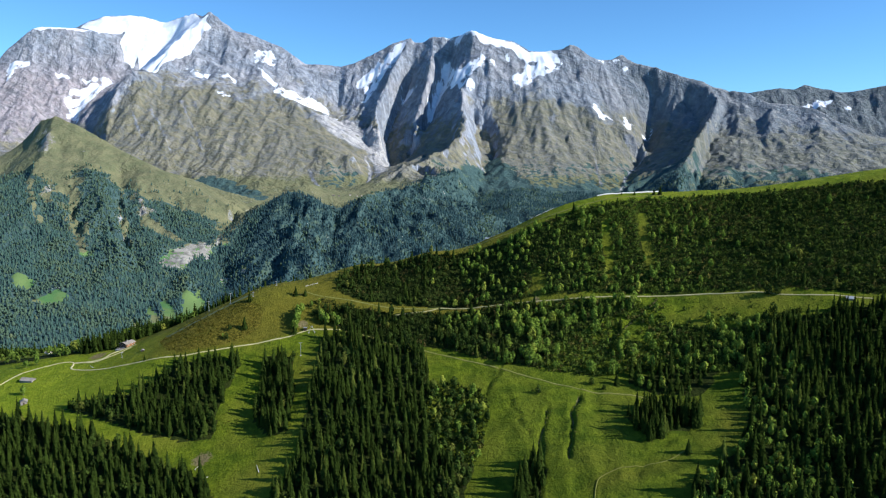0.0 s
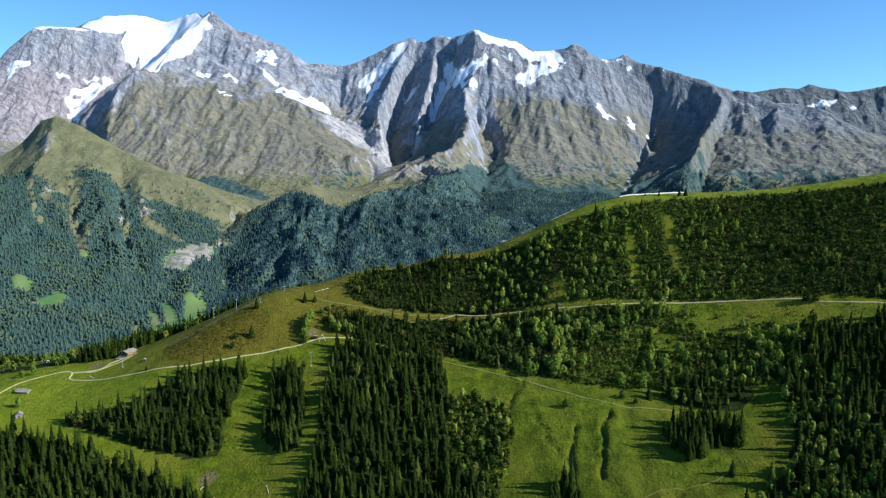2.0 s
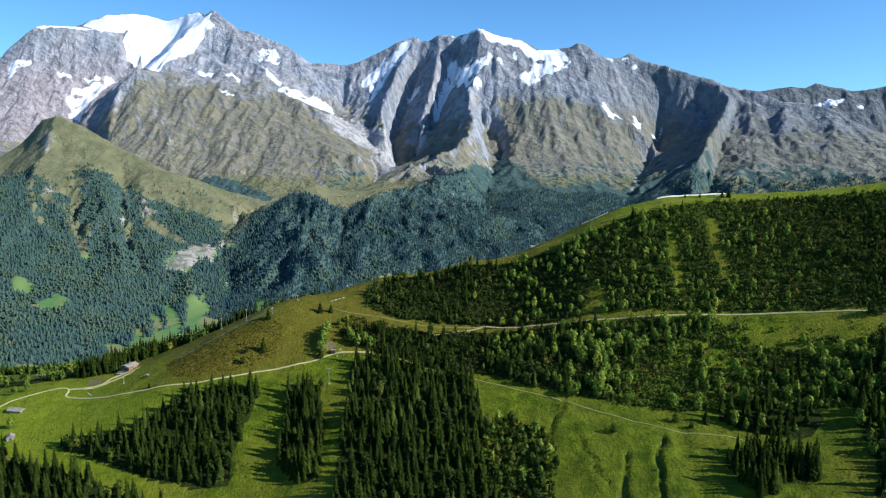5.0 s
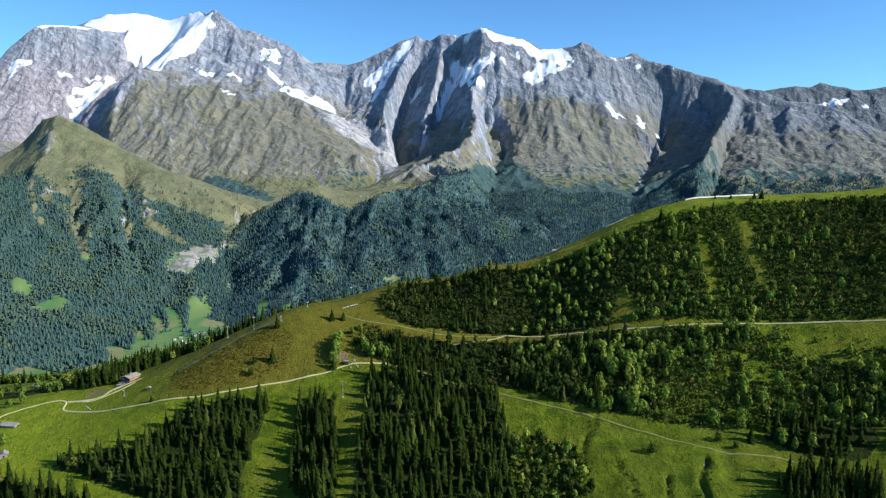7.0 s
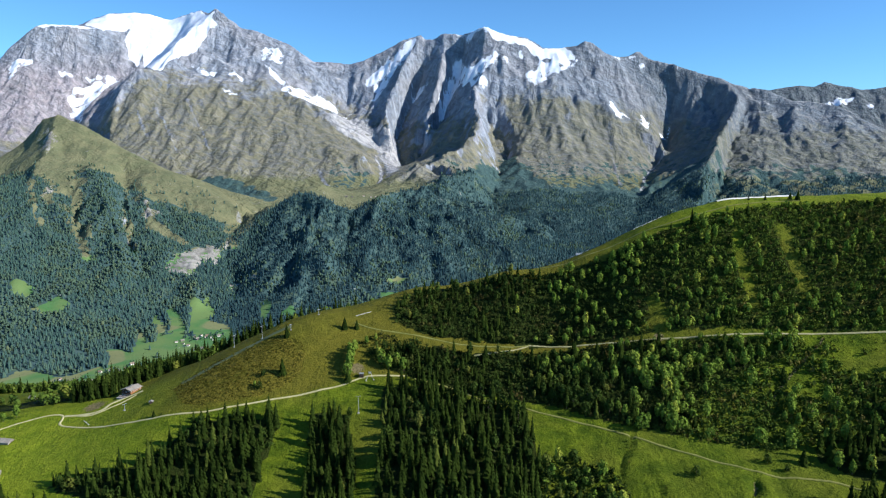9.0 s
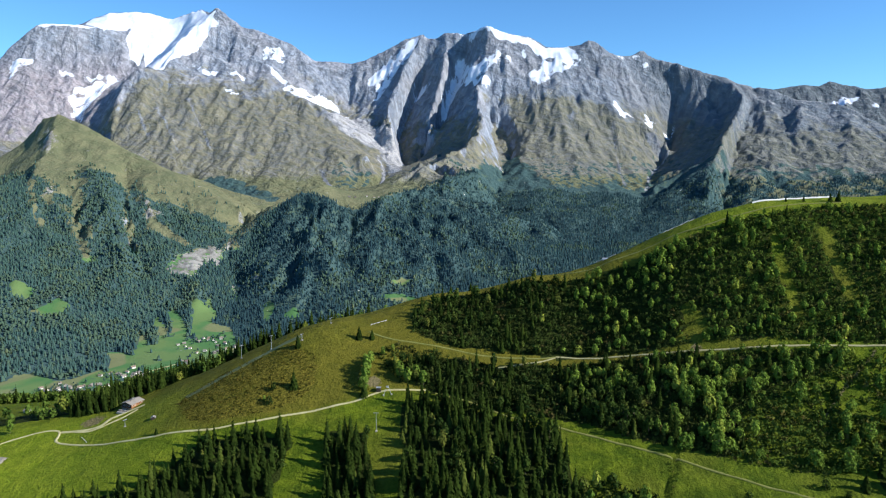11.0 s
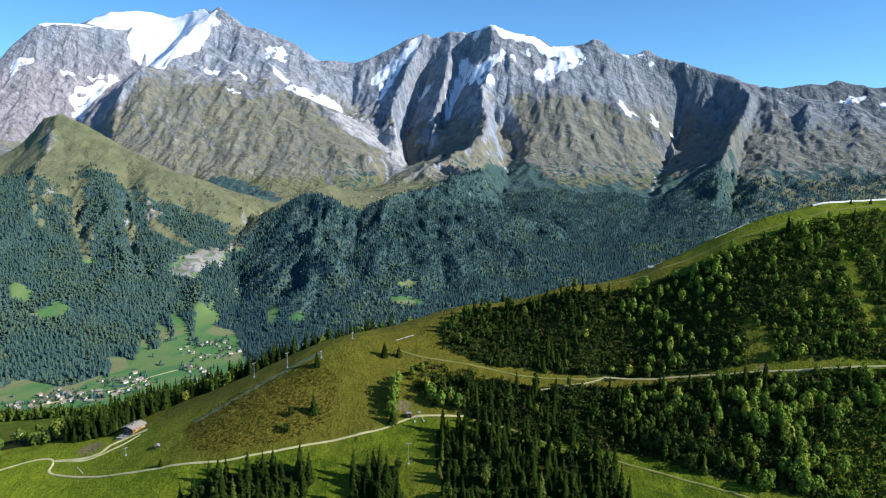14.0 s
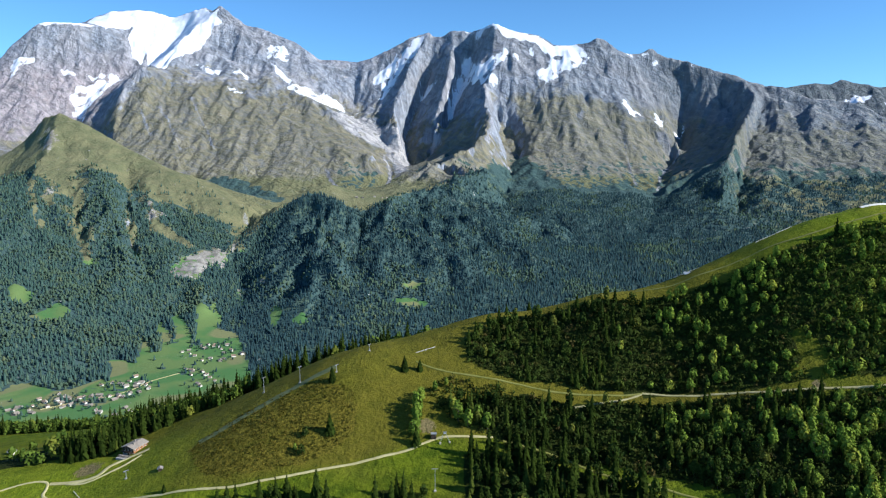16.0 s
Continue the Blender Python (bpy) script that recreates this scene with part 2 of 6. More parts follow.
SLATE = plain_material("grey roof slabs", (0.18, 0.155, 0.125), (0.31, 0.275, 0.225), 0.8)
BROWN_ROOF = plain_material("brown roof", (0.16, 0.115, 0.080), (0.30, 0.225, 0.165), 0.8)
RENDER_WALL = plain_material("cream plaster", (0.60, 0.57, 0.50), (0.78, 0.75, 0.68), 1.5)
STEEL = plain_material("galvanised steel", (0.30, 0.32, 0.33), (0.44, 0.46, 0.47), 0.4, 0.55, 0.5, 0.005)
WHITE = plain_material("white paint", (0.70, 0.70, 0.68), (0.82, 0.82, 0.80), 0.5, 0.5)
GLASS = plain_material("dark window glass", (0.02, 0.025, 0.03), (0.035, 0.04, 0.045), 0.5, 0.08, 0.0, 0.002)
NETTING = plain_material("blue-green netting", (0.078, 0.098, 0.036), (0.115, 0.134, 0.056), 0.7, 1.0)

# ---------------------------------------------------------------- the lie of the land
def lattice(ix, iy, seed):
    """A repeatable random angle for each lattice corner."""
    h = (ix * 374761393 + iy * 668265263 + seed * 1442695041) & 0xFFFFFFFF
    h = ((h ^ (h >> 13)) * 1274126177) & 0xFFFFFFFF
    h = h ^ (h >> 16)
    return (h & 0xFFFF) / 65536.0 * 2 * np.pi


def perlin(x, y, seed=0):
    """Gradient noise, about -0.7 to 0.7."""
    x, y = np.asarray(x, float), np.asarray(y, float)
    ix, iy = np.floor(x).astype(np.int64), np.floor(y).astype(np.int64)
    fx, fy = x - ix, y - iy
    ux, uy = fx * fx * fx * (fx * (fx * 6 - 15) + 10), fy * fy * fy * (fy * (fy * 6 - 15) + 10)

    def corner(a, b):
        g = lattice(ix + a, iy + b, seed)
        return np.cos(g) * (fx - a) + np.sin(g) * (fy - b)
    low = corner(0, 0) * (1 - ux) + corner(1, 0) * ux
    high = corner(0, 1) * (1 - ux) + corner(1, 1) * ux
    return low * (1 - uy) + high * uy


def fbm(x, y, octaves=4, seed=0):
    total, amp = 0.0, 1.0
    for k in range(octaves):
        total = total + amp * perlin(x * 2 ** k + 17.3 * k, y * 2 ** k - 9.1 * k, seed + k)
        amp *= 0.5
    return total


def ridged(x, y, octaves=4, seed=0):
    """Sharp-crested noise, about 0 to 1."""
    total, amp, norm = 0.0, 1.0, 0.0
    for k in range(octaves):
        total = total + amp * (1 - np.minimum(1, 2.2 * np.abs(perlin(x * 2 ** k + 5.7 * k, y * 2 ** k + 3.3 * k, seed + k))))
        norm += amp
        amp *= 0.55
    return total / norm


def smooth(a, b, v):
    k = np.clip((v - a) / (b - a), 0, 1)
    return k * k * (3 - 2 * k)


def along(line, x, y):
    """Distance to a line of (x, y, z), and its height and running length at the nearest place."""
    best = np.full(np.shape(x), 1e9)
    zc, run = np.zeros_like(best), np.zeros_like(best)
    done = 0.0
    for (ax, ay, az), (bx, by, bz) in zip(line[:-1], line[1:]):
        dx, dy = bx - ax, by - ay
        length = math.hypot(dx, dy)
        k = np.clip(((x - ax) * dx + (y - ay) * dy) / length ** 2, 0, 1)
        d = np.hypot(x - ax - k * dx, y - ay - k * dy)
        near = d < best
        best = np.where(near, d, best)
        zc = np.where(near, az + k * (bz - az), zc)
        run = np.where(near, done + k * length, run)
        done += length
    return best, zc, run


def inside(poly, x, y):
    """Whether points lie in a polygon of (x, y)."""
    hit = np.zeros(np.shape(x), bool)
    for (ax, ay), (bx, by) in zip(poly, poly[1:] + poly[:1]):
        if ay != by:
            hit ^= ((ay > y) != (by > y)) & (x < (bx - ax) * (y - ay) / (by - ay) + ax)
    return hit


# The near hill: its crest, the shoulder below it, the tracks' benches, the lower meadows, and the back of the hill.
CREST = [(-307, 455, 345), (-268, 474, 353), (-234, 494, 358), (-206, 502, 369), (-162, 502, 389), (-129, 504, 401), (-105, 514, 402.5),
         (-85, 524, 407), (-65, 534, 414), (-11, 530, 424), (38, 528, 433), (73, 532, 450), (101, 537, 462), (130, 540, 468),
         (196, 545, 470), (272, 535, 477), (310, 525, 483), (336, 520, 487), (420, 500, 500)]
SHOULDER = [(-260, 463, 351), (-282, 448, 346), (-136, 457, 379), (-108, 490, 396), (-142, 490, 396), (-92, 454, 380), (-4, 479, 389),
            (-49, 512, 404), (12, 504, 404), (42, 517, 423), (118, 495, 436), (139, 500, 446), (210, 427, 410), (152, 440, 401), (228, 432, 418),
            (43, 463, 394), (-185, 440, 366), (330, 430, 430)]
MEADOWS = [(54, 377, 364), (37, 401, 371), (119, 366, 365), (61, 354, 358), (117, 330, 359), (-101, 387, 347), (-134, 376, 338), (-85, 378, 352),
           (-260, 420, 340), (11, 352, 347), (-200, 385, 336), (-10, 420, 372), (180, 340, 372), (300, 330, 395), (0, 280, 325), (110, 270, 343), (-120, 290, 306), (-300, 330, 310)]
BACK = [(-60, 560, 401), (-20, 555, 412), (20, 555, 422), (60, 558, 437), (100, 562, 451), (-370, 600, 318), (-480, 640, 292), (-250, 600, 330), (-120, 620, 345), (20, 640, 368), (160, 650, 405), (330, 640, 425), (-420, 470, 318), (-560, 420, 280),
        (-300, 780, 220), (0, 850, 250), (350, 850, 290), (-620, 700, 190), (0, 80, 270), (-400, 120, 240), (400, 120, 340), (600, 450, 505)]
_ctrl = np.array(CREST + SHOULDER + MEADOWS + BACK, float)


def _plate(dx, dy):
    r2 = (dx * dx + dy * dy) / 1e4
    return r2 * np.log(r2 + 1e-9)


def _solve_plate():
    n = len(_ctrl)
    a = np.zeros((n + 3, n + 3))
    a[:n, :n] = _plate(_ctrl[:, None, 0] - _ctrl[None, :, 0], _ctrl[:, None, 1] - _ctrl[None, :, 1]) + 0.03 * np.eye(n)
    a[:n, n], a[:n, n + 1:] = 1, _ctrl[:, :2] / 100
    a[n:, :n] = a[:n, n:].T
    return np.linalg.solve(a, np.concatenate([_ctrl[:, 2], np.zeros(3)]))


_weights = _solve_plate()
GULLIES = [[(59, 362, 0), (56, 352, 0), (51, 340, 0), (50, 328, 0), (46, 300, 0)], [(77, 370, 0), (72, 356, 0), (69, 347, 0), (67, 336, 0), (63, 324, 0)], [(32, 401, 0), (29, 390, 0), (24, 379, 0)],
           [(40, 372, 0), (41, 358, 0), (46, 347, 0)], [(128, 332, 0), (104, 322, 0), (92, 304, 0)], [(138, 446, 0), (123, 434, 0), (110, 423, 0), (102, 414, 0)]]


def near_hill(x, y):
    x, y = np.asarray(x, float), np.asarray(y, float)
    z = _weights[-3] + _weights[-2] * x / 100 + _weights[-1] * y / 100
    for (cx, cy, _), w in zip(_ctrl, _weights):
        z = z + w * _plate(x - cx, y - cy)
    back = smooth(560, 700, y)
    z = z + (1 - back) * (0.9 * fbm(x / 45, y / 45, 3, 4) + 0.35 * fbm(x / 12, y / 12, 2, 9)) + back * 8 * fbm(x / 120, y / 120, 3, 4)
    lower = smooth(22, 45, x) * smooth(135, 105, x) * smooth(285, 305, y) * smooth(396, 380, y)
    z = z + lower * (1.5 * perlin(x / 11 + 0.5 * perlin(x / 30, y / 30, 46), y / 34, 44) + 0.7 * ridged(x / 13, y / 26, 3, 45))
    for k, line in enumerate(GULLIES):
        d, _, _ = along(line, x + 5.0 * perlin(x / 13, y / 13, 40), y)
        z = z - (2.6, 2.8, 1.6, 1.3, 1.0, 1.6)[k] * (0.6 + 0.8 * np.abs(perlin(x / 7, y / 7, 41))) * np.exp(-(d / (1.25, 1.3, 1.1, 1.0, 1.6, 1.2)[k]) ** 2)
    return z


# The mountains: the creases of the land, ridges and hollows alike, as lines of (x, y, z); the flanks span between them.
WEST_WALL = [(-3201, 4300, 774), (-3053, 4450, 920), (-2924, 4600, 1100), (-2871, 4640, 1168), (-2816, 4680, 1241), (-2753, 4720, 1322), (-2697, 4740, 1340), (-2603, 4770, 1342), (-2480, 4820, 1343), (-2408, 4860, 1324), (-2332, 4900, 1327), (-2266, 4960, 1300)]
SNOW_DOME = [(-3083, 5250, 1299), (-2827, 5250, 1406), (-2675, 5200, 1424), (-2602, 5180, 1451), (-2468, 5160, 1489), (-2282, 5150, 1498), (-2162, 5150, 1486), (-2064, 5150, 1451), (-1996, 5150, 1443), (-1934, 5130, 1470), (-1846, 5110, 1485), (-1775, 5080, 1498), (-1716, 5040, 1463), (-1642, 5000, 1496)]
CHAIN_WEST = [(-1642, 5000, 1496), (-1568, 4980, 1440), (-1469, 4960, 1354), (-1370, 4950, 1337), (-1270, 4930, 1292), (-1114, 4910, 1229), (-1037, 4900, 1172), (-962, 4900, 1116), (-807, 4890, 1114), (-712, 4890, 1099), (-615, 4880, 1123), (-499, 4870, 1170), (-421, 4860, 1205), (-345, 4850, 1254), (-231, 4840, 1285)]
CHAIN_MIDDLE = [(-231, 4840, 1285), (-201, 4830, 1258), (-137, 4820, 1249), (-62, 4800, 1289), (49, 4760, 1271), (119, 4680, 1285), (188, 4620, 1298), (312, 4600, 1250), (472, 4600, 1222), (562, 4600, 1159), (668, 4590, 1158), (770, 4570, 1171), (818, 4550, 1199), (869, 4540, 1190), (957, 4530, 1114), (1015, 4550, 1099), (1109, 4570, 1102), (1142, 4580, 1131), (1167, 4580, 1137), (1204, 4570, 1105)]
CHAIN_EAST = [(1204, 4570, 1105), (1242, 4540, 1080), (1347, 4480, 1048), (1483, 4420, 993), (1620, 4370, 947), (1677, 4340, 908), (1728, 4300, 890), (1842, 4220, 863), (1916, 4130, 795), (2018, 4080, 785), (2112, 4020, 762), (2173, 3960, 724), (2277, 3880, 639), (2447, 3800, 553)]
EAST_RANGE = [(1917, 5000, 904), (2185, 4950, 925), (2280, 4950, 944), (2394, 4950, 959), (2491, 4950, 947), (2560, 4940, 984), (2633, 4930, 956), (2724, 4920, 944), (2790, 4900, 923), (2871, 4860, 926), (3083, 4780, 973)]
SUMMIT_RIDGE = [(-1642, 5000, 1496), (-1708, 4930, 1401), (-1756, 4840, 1315), (-1813, 4680, 1182), (-1837, 4450, 1009), (-1865, 4330, 1005), (-1890, 4270, 994)]
PYRAMID_EDGE = [(-1890, 4270, 994), (-1942, 4190, 912), (-1933, 4090, 820), (-1907, 3970, 719), (-1869, 3830, 598), (-1811, 3680, 502)]
SNOW_COULOIR = [(-1893, 5060, 1380), (-1968, 4930, 1209), (-2035, 4800, 1091), (-2090, 4700, 1014), (-2175, 4640, 972)]
GLACIER = [(-2175, 4640, 972), (-2257, 4540, 910), (-2300, 4440, 832), (-2283, 4280, 704), (-2260, 4080, 567), (-2220, 3850, 412)]
FACE_BASE = [(-2164, 4420, 871), (-2185, 4280, 780), (-2189, 4180, 699), (-2037, 4000, 612), (-1880, 3800, 526)]
WALL_FOOT = [(-2151, 4760, 1057), (-2218, 4620, 998), (-2369, 4560, 982), (-2510, 4560, 1017), (-2652, 4500, 1034), (-2712, 4420, 984), (-2778, 4350, 910)]
RIB_UPPER = [(-1638, 4780, 1204), (-1509, 4690, 1101), (-1335, 4580, 1006), (-1168, 4480, 932), (-1007, 4380, 848), (-853, 4280, 780), (-738, 4190, 722)]
BENCH_UPPER = [(-1721, 4560, 1032), (-1518, 4480, 967), (-1321, 4400, 911), (-1121, 4280, 801), (-930, 4160, 714), (-763, 4040, 639)]
RIB_LOWER = [(-1774, 4420, 992), (-1592, 4340, 919), (-1379, 4250, 845), (-1150, 4130, 739), (-931, 4010, 657), (-753, 3890, 573), (-615, 3780, 523), (-484, 3680, 485)]
MASSIF_FOOT = [(-1553, 3450, 366), (-1298, 3350, 330), (-1080, 3250, 309), (-887, 3200, 299), (-720, 3250, 309), (-573, 3300, 319), (-475, 3350, 321)]
MORAINE = [(-769, 4600, 788), (-709, 4480, 728), (-554, 4300, 648), (-437, 4120, 538), (-396, 4000, 468), (-397, 3760, 396), (-404, 3440, 321)]
COL_FOOT = [(-882, 4480, 842), (-795, 4540, 791), (-738, 4640, 826), (-694, 4640, 808), (-618, 4550, 738)]
RIB_ONE = [(-231, 4840, 1285), (-307, 4690, 1097), (-371, 4530, 921), (-411, 4390, 790), (-416, 4280, 716), (-377, 4110, 602)]
TROUGH_ONE = [(-162, 4790, 1230), (-181, 4750, 1105), (-228, 4700, 937), (-274, 4630, 806), (-337, 4510, 659), (-371, 4380, 551), (-334, 4220, 460), (-285, 3930, 370)]
RIB_TWO = [(-62, 4800, 1289), (-69, 4650, 1127), (-105, 4500, 952), (-142, 4370, 805), (-163, 4250, 681), (-178, 4180, 623)]
TROUGH_TWO = [(38, 4760, 1253), (51, 4700, 1115), (-1, 4640, 966), (-37, 4580, 855), (-66, 4490, 727), (-108, 4390, 619), (-164, 4260, 506), (-252, 4040, 404)]
EAST_SPUR = [(192, 4620, 1298), (201, 4520, 1125), (174, 4400, 991), (120, 4260, 878), (118, 4060, 766), (129, 3900, 689), (94, 3660, 598), (45, 3490, 539), (-51, 3290, 486), (-126, 3130, 450), (-193, 2990, 415), (-269, 2900, 382)]
DOME_FACE = [(128, 4620, 1209), (117, 4520, 1057), (80, 4440, 962)]
ROCK_RIB = [(123, 4320, 883), (219, 4240, 775), (298, 4180, 716), (342, 4090, 651), (349, 3940, 560), (332, 3830, 498), (313, 3600, 425), (327, 3250, 325), (364, 2800, 236), (367, 2450, 173)]
RIB_TROUGH = [(193, 4230, 680), (189, 4060, 562), (208, 3860, 462), (221, 3640, 399), (165, 3230, 309), (102, 2820, 212)]
CLIFF_FOOT = [(503, 4400, 980), (663, 4330, 932), (783, 4250, 836), (900, 4170, 737), (1043, 4090, 656), (1158, 3990, 577)]
SHADE_GULLY = [(1339, 4460, 910), (1324, 4400, 736), (1281, 4300, 587), (1241, 4200, 523), (1136, 4000, 447), (1002, 3720, 375), (871, 3340, 301), (741, 2950, 244), (572, 2500, 186)]
SHADE_SPUR = [(1501, 4420, 986), (1620, 4300, 904), (1640, 4180, 835), (1577, 4000, 743), (1444, 3810, 658), (1320, 3600, 566), (1219, 3410, 483), (1130, 3240, 416), (1055, 3060, 354), (971, 2880, 295), (845, 2640, 230)]
SPUR_HOLLOW = [(1694, 4160, 745), (1583, 4000, 640), (1516, 3900, 582), (1386, 3640, 462), (1202, 3240, 320), (1025, 2860, 229)]
SPUR_TWO = [(1754, 4280, 859), (1703, 4060, 716), (1666, 3900, 629), (1607, 3680, 530), (1531, 3540, 474), (1398, 3350, 413), (1249, 3120, 341), (1096, 2820, 255)]
HOLLOW_TWO = [(1840, 4060, 738), (1765, 3860, 616), (1654, 3560, 474), (1436, 3160, 330)]
SPUR_THREE = [(1948, 4100, 793), (1870, 3900, 661), (1780, 3620, 518), (1712, 3380, 417), (1529, 3080, 316)]
HOLLOW_THREE = [(2081, 4000, 722), (1989, 3800, 606), (1783, 3440, 442), (1598, 3080, 318)]
SPUR_FOUR = [(2138, 4010, 752), (2086, 3860, 659), (2013, 3700, 581), (1884, 3380, 443), (1779, 3080, 340)]
PEAK_EAST = [(-1677, 3009, 661), (-1560, 2980, 613), (-1424, 2930, 544), (-1286, 2870, 480), (-1149, 2800, 426), (-1016, 2730, 375), (-888, 2660, 326), (-789, 2600, 295)]
PEAK_WEST = [(-1677, 3009, 661), (-1762, 3050, 640), (-1832, 3080, 585), (-1911, 3100, 521), (-2022, 3130, 453), (-2284, 3200, 327)]
PEAK_SPUR = [(-1677, 3009, 661), (-1647, 2910, 595), (-1615, 2790, 518), (-1588, 2670, 451), (-1554, 2570, 405), (-1440, 2390, 334), (-1319, 2220, 268), (-1172, 2030, 209), (-1020, 1830, 161)]
SHADE_FOOT = [(-1785, 3000, 556), (-1787, 2910, 492), (-1786, 2800, 424), (-1784, 2650, 340)]
GRASS_GULLY = [(-1588, 2860, 527), (-1471, 2700, 442), (-1364, 2530, 363), (-1266, 2330, 283), (-1151, 2160, 229), (-1054, 2000, 182), (-944, 1810, 143)]
FOREST_SPUR = [(-1407, 2710, 458), (-1271, 2520, 373), (-1160, 2340, 301), (-1049, 2140, 235), (-950, 1960, 181), (-853, 1790, 140)]
FOREST_GULLY = [(-1305, 2780, 414), (-1193, 2540, 323), (-1099, 2320, 248), (-981, 2110, 189), (-869, 1910, 145)]
CLIFF_SPUR = [(-1222, 2740, 415), (-1132, 2540, 338), (-1035, 2370, 276), (-929, 2240, 230), (-832, 2110, 192), (-754, 1960, 150), (-690, 1800, 124)]
HILL_SILHOUETTE = [(-737, 2130, 155), (-753, 2200, 183), (-744, 2310, 221), (-710, 2390, 258), (-671, 2460, 299), (-606, 2520, 343), (-554, 2560, 370), (-508, 2585, 389), (-474, 2620, 375), (-442, 2680, 358), (-376, 2740, 350), (-317, 2800, 357), (-275, 2980, 378)]
PLATEAU_EDGE = [(-548, 2510, 357), (-496, 2480, 334), (-441, 2470, 319), (-365, 2480, 318), (-307, 2520, 329), (-256, 2580, 345), (-180, 2680, 357), (-76, 2830, 384), (64, 3000, 417)]
BACK_VALLEY = [(-743, 2250, 216), (-777, 2450, 229), (-805, 2650, 241), (-795, 2850, 273), (-711, 2980, 285), (-594, 3120, 304), (-459, 3220, 310), (-395, 3350, 321)]
HILL_FRONT_A = [(-496, 2480, 334), (-472, 2220, 259), (-442, 1990, 192), (-409, 1790, 140)]
HILL_FRONT_B = [(-307, 2520, 329), (-290, 2270, 253), (-273, 2030, 185), (-258, 1830, 131)]
HILL_FRONT_C = [(-76, 2830, 384), (-79, 2470, 288), (-84, 2170, 213), (-89, 1940, 154)]
HILL_GULLY_A = [(-393, 2400, 285), (-369, 2160, 215), (-344, 1930, 156)]
HILL_GULLY_B = [(-187, 2590, 318), (-183, 2310, 248), (-176, 2050, 181)]
HILL_GULLY_C = [(-635, 2240, 204), (-566, 2020, 155), (-508, 1830, 117)]
RIB_ONE_FOOT = [(-367, 4690, 1012), (-429, 4530, 838), (-467, 4390, 709), (-471, 4280, 637)]
RIB_TWO_FOOT = [(-109, 4650, 1063), (-144, 4500, 890), (-179, 4370, 744), (-200, 4250, 622)]
EAST_SPUR_FOOT = [(34, 4260, 767), (36, 4060, 660), (50, 3900, 587), (20, 3660, 501), (-26, 3490, 447), (-119, 3290, 399)]
ROCK_RIB_FOOT = [(246, 4180, 645), (291, 4090, 581), (300, 3940, 492), (284, 3830, 432)]
SHADE_SPUR_FOOT = [(1514, 4300, 766), (1537, 4180, 700), (1479, 4000, 614), (1350, 3810, 535), (1231, 3600, 449)]
PEAK_SPUR_FOOT = [(-1683, 2910, 562), (-1650, 2790, 486), (-1621, 2670, 420), (-1586, 2570, 374)]
EAST_VALLEY = [(1700, 4720, 720), (2050, 4600, 640), (2600, 4500, 590), (3300, 4350, 580)]
VALLEY_Z = 84.0
FLOOR_EDGE = [(-2900, 1250, 86), (-1500, 1200, 86), (-1110, 1285, 86), (-880, 1365, 88), (-790, 1520, 92), (-775, 1700, 100), (-720, 1880, 112), (-610, 1800, 96), (-540, 1640, 88), (-470, 1500, 86), (-100, 1560, 86), (360, 1650, 88), (800, 1750, 90), (1500, 1900, 90), (3200, 2100, 90)]
BACK_EDGE = [(-4300, 5400, 600), (4300, 5400, 600)]
GORGE = [(-610, 1800, 96), (-640, 1968, 108), (-700, 2110, 128), (-743, 2250, 175)]
MASSIF_LINES = [WEST_WALL, SNOW_DOME, CHAIN_WEST, CHAIN_MIDDLE, CHAIN_EAST, EAST_RANGE, SUMMIT_RIDGE, PYRAMID_EDGE, SNOW_COULOIR, GLACIER, FACE_BASE, WALL_FOOT, RIB_UPPER, BENCH_UPPER, RIB_LOWER, MASSIF_FOOT, MORAINE, COL_FOOT,
                RIB_ONE, TROUGH_ONE, RIB_TWO, TROUGH_TWO, EAST_SPUR, DOME_FACE, ROCK_RIB, RIB_TROUGH, CLIFF_FOOT, SHADE_GULLY, SHADE_SPUR, SPUR_HOLLOW, SPUR_TWO, HOLLOW_TWO, SPUR_THREE, HOLLOW_THREE, SPUR_FOUR,
                RIB_ONE_FOOT, RIB_TWO_FOOT, EAST_SPUR_FOOT, ROCK_RIB_FOOT, SHADE_SPUR_FOOT, EAST_VALLEY]
PEAK_LINES = [PEAK_EAST, PEAK_WEST, PEAK_SPUR, SHADE_FOOT, GRASS_GULLY, FOREST_SPUR, FOREST_GULLY, CLIFF_SPUR, PEAK_SPUR_FOOT]
HILL_LINES = [HILL_SILHOUETTE, PLATEAU_EDGE, BACK_VALLEY, HILL_FRONT_A, HILL_FRONT_B, HILL_FRONT_C, HILL_GULLY_A, HILL_GULLY_B, HILL_GULLY_C]
CRESTS = [WEST_WALL, SNOW_DOME, CHAIN_WEST, CHAIN_MIDDLE, CHAIN_EAST, EAST_RANGE, PEAK_EAST, PEAK_WEST, HILL_SILHOUETTE]
PEAK_LAND = [(-4300, 1000), (-4300, 3600), (-2300, 3560), (-1700, 3420), (-1150, 3040), (-860, 2760), (-775, 2560), (-745, 2250), (-700, 2110), (-640, 1968), (-610, 1800), (-560, 1000)]
HILL_LAND = [(-560, 1000), (-610, 1800), (-640, 1968), (-700, 2110), (-745, 2250), (-775, 2560), (-800, 2850), (-690, 2990), (-400, 3160), (-150, 3160), (150, 3040), (330, 2900), (380, 2500), (450, 1000)]
EAST_LAND = [(1900, 5400), (1780, 4700), (2050, 4420), (2400, 4330), (4300, 4150), (4300, 5400)]
